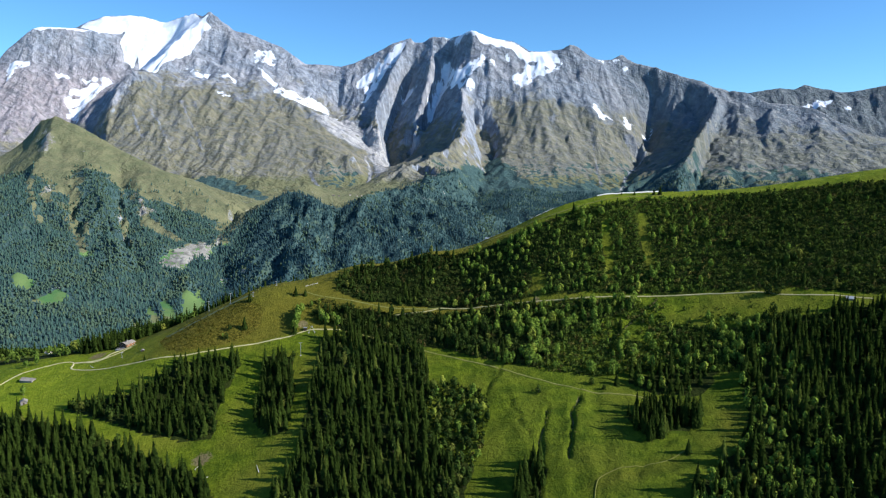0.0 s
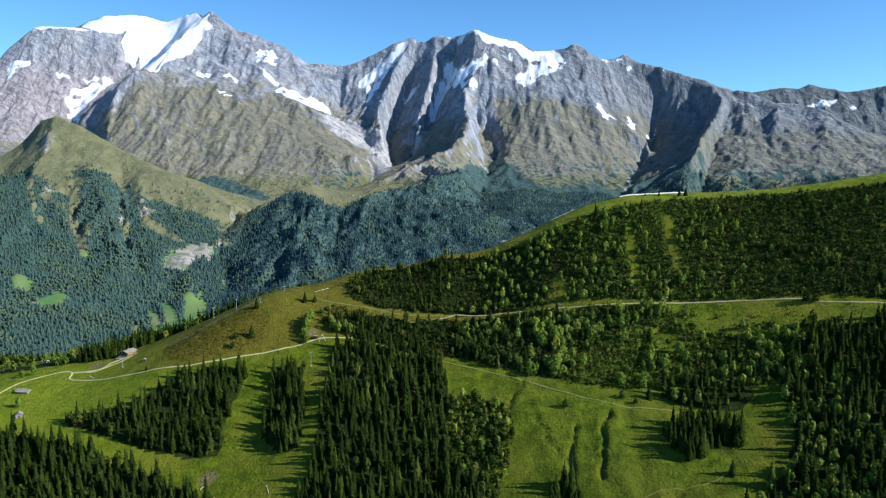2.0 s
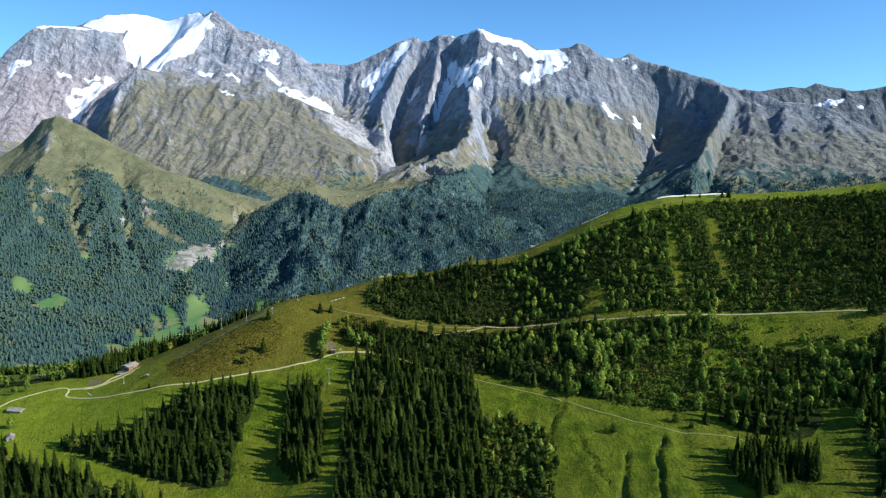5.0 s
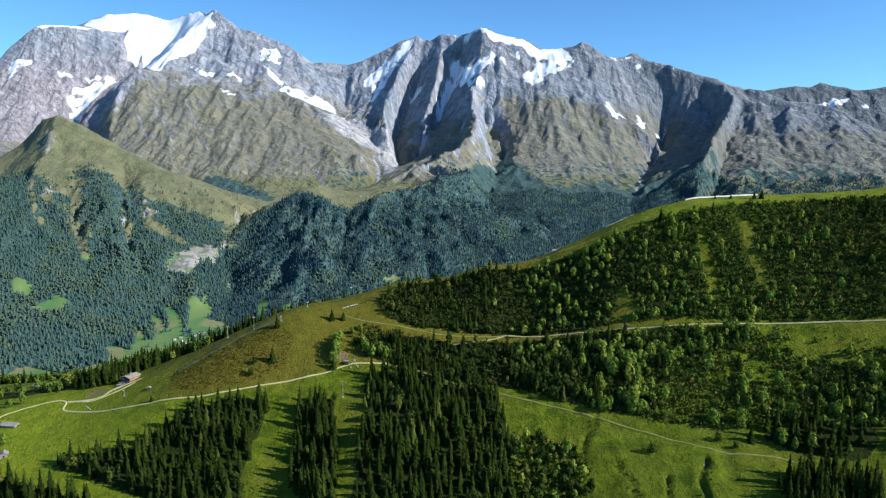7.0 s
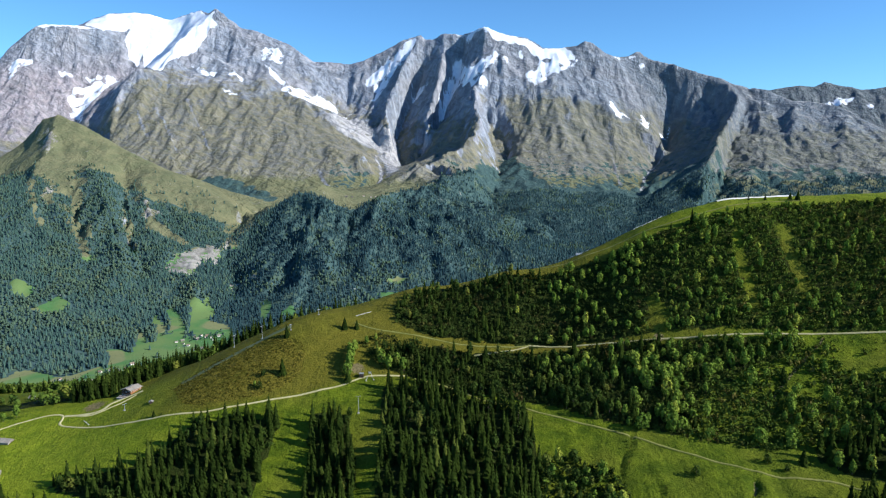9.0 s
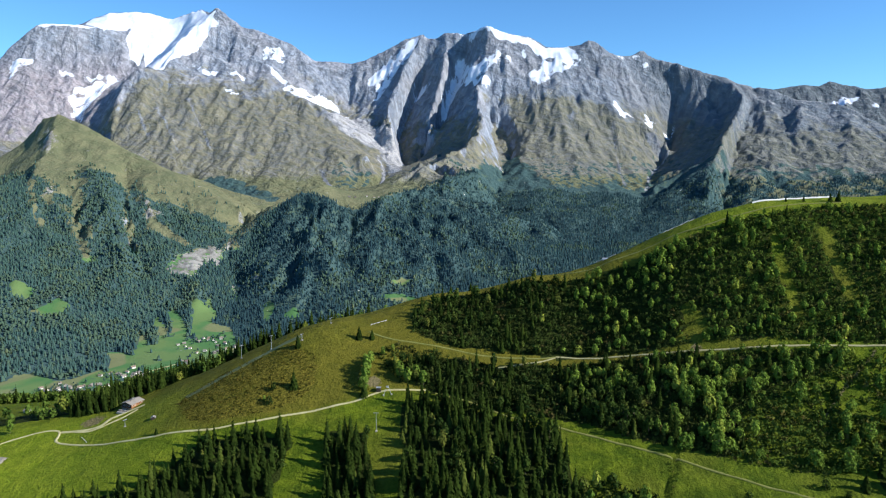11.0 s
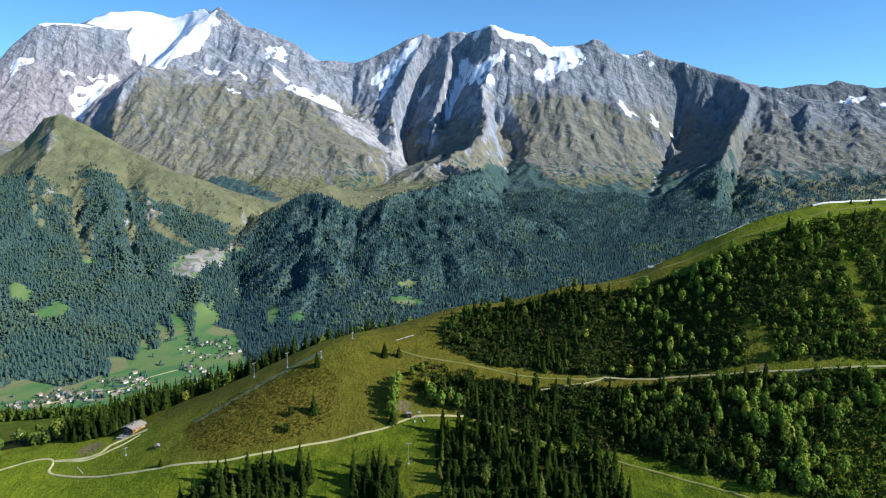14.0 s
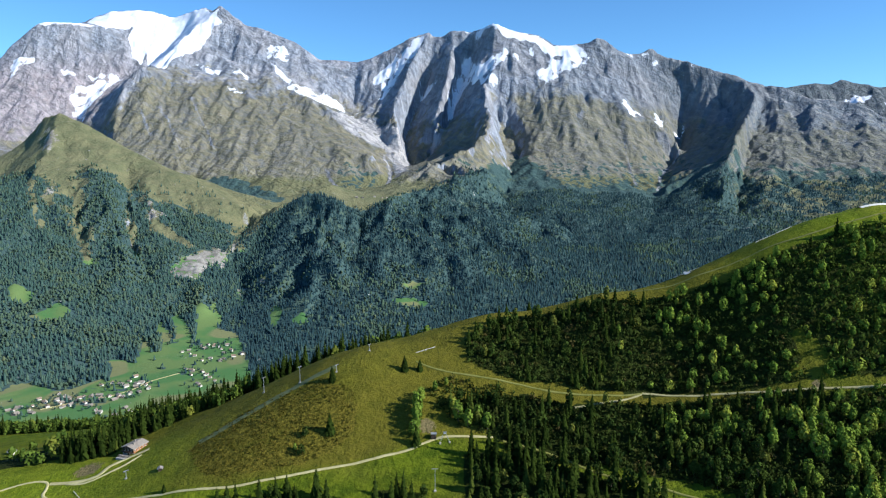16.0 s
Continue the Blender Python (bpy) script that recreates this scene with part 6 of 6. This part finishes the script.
# ---------------------------------------------------------------- buildings
def gable_roof(bm, half_w, half_l, eaves, ridge, thick, over):
    """A pitched roof slab with overhang; the ridge runs along y."""
    pitch = (ridge - eaves) / half_w
    for side in (-1, 1):
        lo, hi = half_w + over, 0.0
        z_lo = eaves - pitch * over
        corners = []
        for yy in (-half_l - over, half_l + over):
            for xx, zz in ((hi, ridge), (lo, z_lo)):
                for dz in (0.0, thick):
                    corners.append(bm.verts.new((side * xx, yy, zz + dz)))
        a = corners
        for q in ((0, 2, 3, 1), (4, 5, 7, 6), (0, 4, 6, 2), (1, 3, 7, 5), (2, 6, 7, 3), (0, 1, 5, 4)):
            bm.faces.new([a[k] for k in q])
    return bm


def gable_walls(bm, half_w, half_l, eaves, ridge, base=0.0):
    """Walls with gables, closed; the ridge runs along y."""
    v = [bm.verts.new(p) for yy in (-half_l, half_l) for p in ((-half_w, yy, base), (half_w, yy, base), (half_w, yy, eaves), (0, yy, ridge), (-half_w, yy, eaves))]
    for q in ((0, 1, 2, 3, 4), (9, 8, 7, 6, 5), (1, 6, 7, 2), (0, 4, 9, 5), (2, 7, 8, 3), (3, 8, 9, 4), (0, 5, 6, 1)):
        bm.faces.new([v[k] for k in q])
    return bm


def window(parent, x, y, z, w, h, facing):
    """A window with frame and pane; facing: 'x', '-x', 'y' or '-y'."""
    s = -1 if facing.startswith("-") else 1
    fr, pane = bmesh.new(), bmesh.new()
    t = 0.07
    for a0, a1, b0, b1 in ((-w / 2, w / 2, h / 2 - t, h / 2), (-w / 2, w / 2, -h / 2, -h / 2 + t), (-w / 2, -w / 2 + t, -h / 2 + t, h / 2 - t), (w / 2 - t, w / 2, -h / 2 + t, h / 2 - t)):
        if facing.endswith("x"):
            block(fr, min(0, s * 0.06), max(0, s * 0.06), a0, a1, b0, b1)
        else:
            block(fr, a0, a1, min(0, s * 0.06), max(0, s * 0.06), b0, b1)
    if facing.endswith("x"):
        block(pane, min(0, s * 0.03), max(0, s * 0.03), -w / 2 + t, w / 2 - t, -h / 2 + t, h / 2 - t)
    else:
        block(pane, -w / 2 + t, w / 2 - t, min(0, s * 0.03), max(0, s * 0.03), -h / 2 + t, h / 2 - t)
    ob = part("window", fr, WHITE, parent)
    ob.location = (x, y, z)
    part("pane", pane, GLASS, ob, "dark glass pane")


def build_chalet():
    x, y = -233.0, 489.0
    root = thing("chalet", "large timber chalet with a grey roof beside the gravel drive", "chalet", Matrix.Translation((x, y, height(x, y) - 0.5)) @ Matrix.Rotation(radians(-20), 4, "Z") @ Matrix.Diagonal((0.74, 0.74, 0.74, 1)))
    part("base", block(bmesh.new(), -4.5, 4.5, -5.6, 5.6, -1.5, 1.3, 0.04), STONE, root, "pale stone ground floor")
    part("wall", gable_walls(bmesh.new(), 4.4, 5.5, 4.6, 5.85, 1.3), TIMBER, root, "orange-brown timber upper walls")
    part("gable_front", gable_walls(bmesh.new(), 4.3, 0.06, 4.5, 5.75, 1.4), DARK_TIMBER, root, "dark timber gable end").location = (0, -5.57, 0)
    part("roof", gable_roof(bmesh.new(), 4.5, 5.6, 4.6, 5.9, 0.2, 0.8), SLATE, root, "grey slab roof with wide eaves")
    for cx, cy in ((-1.2, 1.5), (1.3, -2.2)):
        ch = part("chimney", block(bmesh.new(), cx - 0.35, cx + 0.35, cy - 0.35, cy + 0.35, 5.0, 6.6, 0.03), STONE, root)
        part("cap", block(bmesh.new(), cx - 0.48, cx + 0.48, cy - 0.48, cy + 0.48, 6.62, 6.74, 0.02), SLATE, ch)
    bal = part("balcony", block(bmesh.new(), -4.4, 4.4, -6.9, -5.66, 1.75, 1.9, 0.02), DARK_TIMBER, root)
    for k in range(15):
        part("baluster", block(bmesh.new(), -4.35 + 0.61 * k, -4.22 + 0.61 * k, -6.88, -6.8, 1.92, 2.8), DARK_TIMBER, bal)
    part("handrail", block(bmesh.new(), -4.4, 4.4, -6.92, -6.76, 2.82, 2.94, 0.02), DARK_TIMBER, bal)
    for yy in (-4.4, -2.2, 0, 2.2, 4.4):
        window(root, 4.42, yy, 3.1, 1.0, 1.1, "x")
        window(root, -4.42, yy, 3.1, 1.0, 1.1, "-x")
    for xx in (-2.6, 0, 2.6):
        window(root, xx, -5.65, 3.3, 1.1, 1.3, "-y")
        window(root, xx, -5.62, 0.5, 1.3, 1.1, "-y")
    terrace = thing("terrace", "pale stone terrace in front of the chalet", "terrace", Matrix.Translation((x - 1.5, y - 6.6, height(x - 1.5, y - 6.6))) @ Matrix.Rotation(radians(-16), 4, "Z"))
    part("slab", block(bmesh.new(), -4, 4, -1.6, 1.9, -2.0, 0.35, 0.04), STONE, terrace)
    for k in range(3):
        t = thing("picnic_table", "weathered wooden picnic table on the terrace", "table", terrace.matrix_world @ Matrix.Translation((-2.6 + 2.5 * k, 0.2, 0.35)), "terrace tables")
        part("tabletop", block(bmesh.new(), -0.9, 0.9, -0.4, 0.4, 0.70, 0.76, 0.01), GREY_TIMBER, t)
        for sx in (-0.75, 0.75):
            part("leg", block(bmesh.new(), sx - 0.05, sx + 0.05, -0.38, 0.38, 0.0, 0.70), GREY_TIMBER, t)
        for sy in (-0.7, 0.7):
            part("bench", block(bmesh.new(), -0.9, 0.9, sy - 0.14, sy + 0.14, 0.42, 0.47), GREY_TIMBER, t)
            for sx in (-0.75, 0.75):
                part("bench_leg", block(bmesh.new(), sx - 0.05, sx + 0.05, sy - 0.12, sy + 0.12, 0.0, 0.42), GREY_TIMBER, t)


build_chalet()


def build_shed(x, y, w, l, eaves, ridge, turn, roof, wall, name, label, category, group=""):
    z = min(height(x + a, y + b) for a in (-w / 2, w / 2) for b in (-l / 2, l / 2))
    root = thing(name, label, category, Matrix.Translation((x, y, z - 0.15)) @ Matrix.Rotation(radians(turn), 4, "Z"), group)
    part("wall", gable_walls(bmesh.new(), w / 2, l / 2, eaves, ridge, -1.0), wall, root)
    part("roof", gable_roof(bmesh.new(), w / 2 + 0.05, l / 2, eaves + 0.03, ridge + 0.06, 0.12, 0.4), roof, root)
    part("door", block(bmesh.new(), -0.45, 0.45, -l / 2 - 0.06, -l / 2 - 0.01, 0.1, 2.0, 0.01), DARK_TIMBER, root)
    return root


build_shed(-283, 448.5, 4.2, 9.0, 2.2, 3.5, 80, SLATE, GREY_TIMBER, "barn", "long low barn with a grey roof on the meadow", "barn")
build_shed(-271, 423, 3.6, 4.6, 2.2, 3.4, 30, SLATE, GREY_TIMBER, "shed", "small shed with a grey roof at the wood's edge", "shed")
build_shed(-208, 458, 1.5, 1.8, 1.5, 1.9, 20, GREY_TIMBER, DARK_TIMBER, "lift_cabin", "small dark cabin with a weathered roof on the meadow", "cabin")
build_shed(250, 411, 2.6, 3.4, 1.8, 2.8, 70, STEEL, GREY_TIMBER, "hut", "small hut with a white roof beside the track", "hut")
build_shed(36, 541, 2.2, 3.4, 1.0, 1.6, 75, STEEL, RENDER_WALL, "crest_hut", "small pale hut with a metal roof on the crest", "hut")
build_shed(-306, 513, 3.4, 4.8, 1.9, 3.1, 60, SLATE, RENDER_WALL, "barn", "small white-walled barn on the back meadow", "barn")


# ---------------------------------------------------------------- ski lift
def lift_pylon(x, y, h, turn):
    root = thing("lift_pylon", "slim galvanised steel lift pylon with a crossarm", "lift pylon", Matrix.Translation((x, y, height(x, y))) @ Matrix.Rotation(radians(turn), 4, "Z"), "lift pylons")
    part("footing", block(bmesh.new(), -0.5, 0.5, -0.5, 0.5, -0.6, 0.25, 0.04), STONE, root)
    part("mast", rod(bmesh.new(), (0, 0, 0.25), (0, 0, h), 0.13, 0.085, 10), STEEL, root)
    arm = part("crossarm", block(bmesh.new(), -1.2, 1.2, -0.10, 0.10, h, h + 0.18, 0.03), STEEL, root)
    for sx in (-1.05, 1.05):
        part("pulley", rod(bmesh.new(), (sx - 0.06, -0.45, h - 0.12), (sx - 0.06, 0.45, h - 0.12), 0.13, 0.13, 8), DARK_TIMBER, arm)


for px, py, ph in ((-175, 499, 7.2), (-156, 491, 7.4), (-139, 490, 3.2), (-93, 432, 8.6), (-126, 507, 3.0), (-224, 461, 3.4)):
    lift_pylon(px, py, ph, 60 if px < -100 else 0)


def lift_station():
    """The return frame of the lift: two raked legs, a wheel and a small deck."""
    x, y = -89.5, 452.6
    root = thing("ski_lift_station", "pale steel lift frame with raked legs beside the track", "lift frame", Matrix.Translation((x, y, height(x, y))) @ Matrix.Rotation(radians(8), 4, "Z") @ Matrix.Diagonal((0.85, 0.85, 0.85, 1)))
    for sx in (-2.2, 2.2):
        part("leg", rod(bmesh.new(), (sx, -0.8, -0.3), (sx * 0.18, 0.2, 4.6), 0.10, 0.08), STEEL, root)
        part("strut", rod(bmesh.new(), (sx * 0.9, 1.6, -0.3), (sx * 0.18, 0.3, 4.4), 0.08, 0.07), STEEL, root)
    part("beam", block(bmesh.new(), -0.9, 0.9, 0.05, 0.35, 4.5, 4.8, 0.03), STEEL, root)
    part("wheel", rod(bmesh.new(), (0, 0.2, 3.9), (0, 0.2, 4.1), 0.75, 0.75, 20), STEEL, root)
    for sx in (-2.3, 2.3):
        part("footing", block(bmesh.new(), sx - 0.4, sx + 0.4, -1.2, -0.4, -0.8, 0.2, 0.04), STONE, root)
    box = thing("control_box", "dark wooden control box beside the lift frame", "cabin", Matrix.Translation((x - 4.5, y + 1.5, height(x - 4.5, y + 1.5))))
    part("body", block(bmesh.new(), -1.0, 1.0, -0.8, 0.8, -0.4, 2.0, 0.04), DARK_TIMBER, box)
    part("roof", block(bmesh.new(), -1.2, 1.2, -1.0, 1.0, 2.0, 2.15, 0.03), STEEL, box)


lift_station()


def netting_strip():
    """A strip of blue-green netting lying along the ridge meadow."""
    line = [(-196, 470), (-188, 473.5), (-180, 477.5), (-171, 482), (-163, 486), (-155, 489), (-146, 492), (-140, 495)]
    ribbon("netting_strip", line, 3.2, NETTING, "strip of grey-green netting along the ridge meadow", 0.12)


netting_strip()


def white_barriers():
    """Short pale barriers on the meadow and along the crest."""
    for k, (ax, ay, bx, by) in enumerate(((-247.0, 461.4, -240.6, 454.6), (-103.4, 503.8, -94.4, 508.1), (-130.3, 344.0, -126.2, 346.0), (-100.0, 346.6, -97.6, 341.6), (-135.6, 352.0, -133.6, 354.6))):
        mx, my = (ax + bx) / 2, (ay + by) / 2
        root = thing("barrier", "low white timber barrier lying on the meadow", "barrier", Matrix.Translation((mx, my, height(mx, my))), "meadow barriers")
        rails = bmesh.new()
        rod(rails, (ax - mx, ay - my, height(ax, ay) - height(mx, my) + 0.35), (bx - mx, by - my, height(bx, by) - height(mx, my) + 0.35), 0.10, 0.10, 6)
        part("rail", rails, RENDER_WALL, root)
        for q in (0.1, 0.5, 0.9):
            qx, qy = ax + (bx - ax) * q, ay + (by - ay) * q
            z0 = height(qx, qy) - height(mx, my)
            part("post", rod(bmesh.new(), (qx - mx, qy - my, z0 - 0.3), (qx - mx, qy - my, z0 + 0.4), 0.09, 0.09, 6), WHITE, root)


white_barriers()


def crest_fences():
    """Low pale fences of boards on posts along the back of the crest."""
    for line in ([(30, 545), (36, 543.5), (42, 542)], [(70, 540.5), (78, 540.5), (88, 541)]):
        (ax, ay), (bx, by) = line[0], line[-1]
        root = thing("fence", "low white board fence along the grassy crest", "fence", Matrix.Translation((ax, ay, height(ax, ay))), "crest fences")
        n = max(3, int(math.hypot(bx - ax, by - ay) / 2.0))
        at = [(float(np.interp(k / n, np.linspace(0, 1, 3), [p[0] for p in line])), float(np.interp(k / n, np.linspace(0, 1, 3), [p[1] for p in line]))) for k in range(n + 1)]
        tops = [height(x, y) - height(ax, ay) for x, y in at]
        for (x, y), z in zip(at, tops):
            part("post", rod(bmesh.new(), (x - ax, y - ay, z - 0.3), (x - ax, y - ay, z + 0.72), 0.06, 0.06, 6), GREY_TIMBER, root)
        for k in range(n):
            for lift in (0.32, 0.58):
                part("board", rod(bmesh.new(), (at[k][0] - ax, at[k][1] - ay - 0.07, tops[k] + lift), (at[k + 1][0] - ax, at[k + 1][1] - ay - 0.07, tops[k + 1] + lift), 0.055, 0.055, 4), RENDER_WALL, root)


crest_fences()


# ---------------------------------------------------------------- the village on the valley floor
VILLAGE_WEST = [(-800, 1237), (-773, 1256), (-764, 1276), (-746, 1254), (-748, 1284), (-721, 1255), (-745, 1303), (-735, 1294), (-713, 1263), (-711, 1281), (-694, 1272), (-710, 1298), (-700, 1304), (-688, 1308), (-669, 1304),
                (-645, 1300), (-639, 1316), (-628, 1326), (-698, 1372), (-679, 1366), (-664, 1353), (-645, 1353), (-632, 1361), (-671, 1406)]
VILLAGE_EAST = [(-661, 1243), (-603, 1234), (-570, 1243), (-556, 1236), (-580, 1221), (-618, 1219), (-756, 1228), (-778, 1221), (-614, 1589), (-590, 1600), (-576, 1588), (-565, 1603), (-553, 1549), (-581, 1499), (-593, 1449), (-575, 1434), (-555, 1431),
                (-543, 1412), (-515, 1381), (-540, 1366), (-603, 1573), (-546, 1571), (-527, 1528), (-545, 1501), (-630, 1560), (-620, 1540)]
VILLAGE_LANE = [(-596, 1427), (-609, 1412), (-635, 1379), (-647, 1338), (-666, 1312), (-692, 1287), (-721, 1272), (-753, 1245)]
PLATEAU_HUTS = [(-409, 2549), (-389, 2554), (-350, 2576), (-323, 2570), (-307, 2574)]


def village():
    rnd = random.Random(12)
    kinds = []
    for w, l, e, r, wall, roof, label in ((9, 11, 4.6, 7.6, RENDER_WALL, SLATE, "cream-walled village house with a grey-brown roof"), (8, 10, 4.8, 7.6, RENDER_WALL, BROWN_ROOF, "white village house with a brown roof"),
                                          (9, 12, 4.2, 7.0, GREY_TIMBER, SLATE, "weathered timber farmhouse with a grey roof"), (7, 9, 4.4, 7.0, RENDER_WALL, BROWN_ROOF, "small cream village house with a brown roof")):
        walls, top = bm_mesh("wall", gable_walls(bmesh.new(), w / 2, l / 2, e, r, -4), wall), bm_mesh("roof", gable_roof(bmesh.new(), w / 2 + 0.1, l / 2, e + 0.1, r + 0.15, 0.3, 0.9), roof)
        stack = bm_mesh("chimney", block(bmesh.new(), 0.8, 1.6, -1.6, -0.8, r - 1.2, r + 1.1, 0.05), STONE)
        pane = bm_mesh("window", block(bmesh.new(), -0.8, 0.8, -0.05, 0.05, -0.7, 0.7), GLASS)
        kinds.append((walls, top, stack, pane, w, l, label))
    for places, group in ((VILLAGE_WEST, "village houses by the fields"), (VILLAGE_EAST, "village houses by the stream"), (PLATEAU_HUTS, "huts on the high pasture")):
        if group.startswith("village"):
            places = places + [(x + rnd.choice((-1, 1)) * rnd.uniform(9, 16), y + rnd.choice((-1, 1)) * rnd.uniform(9, 18)) for x, y in places[::2] + places[1::3]]
        pts = np.array(places, float)
        zs = land(pts[:, 0], pts[:, 1])
        for (x, y), z in zip(places, zs):
            walls, top, stack, pane, w, l, label = kinds[rnd.randrange(4)]
            s = rnd.uniform(0.45, 0.74) * (0.9 if y > 2000 else 1.0)
            root = thing("house", label, "house", Matrix.Translation((x, y, z)) @ Matrix.Rotation(rnd.uniform(0, 3.14), 4, "Z") @ Matrix.Diagonal((s * 1.1, s * 1.1, s * 0.9, 1)), group)
            part("wall", walls, None, root)
            part("roof", top, None, root)
            part("chimney", stack, None, root)
            for sy in (-1, 1):
                for sx in (-1, 1):
                    part("window", pane, None, root).location = (sx * w * 0.24, sy * (l / 2 + 0.04), 2.6)



def village_green():
    """Dark garden trees among the houses, and the lane between them."""
    rnd = random.Random(14)
    spots = [(x + rnd.uniform(-22, 22), y + rnd.uniform(-24, 24)) for x, y in (VILLAGE_WEST + VILLAGE_EAST) * 5]
    homes = np.array([tuple(o.location[:2]) for o in bpy.data.objects if o.name.startswith("house")])
    spots = [s for s in spots if np.hypot(homes[:, 0] - s[0], homes[:, 1] - s[1]).min() > 7]
    grove("garden_trees", np.array(spots), LEAFY_LIGHT, (0.35, 1.0), HAZY_VALLEY_NEEDLES, "dark green trees in the gardens of the village", "trees", 61, squash=0.2)
    ribbon("lane", VILLAGE_LANE, 3.0, GRAVEL, "pale lane through the village and its fields", 0.3)


village()
village_green()
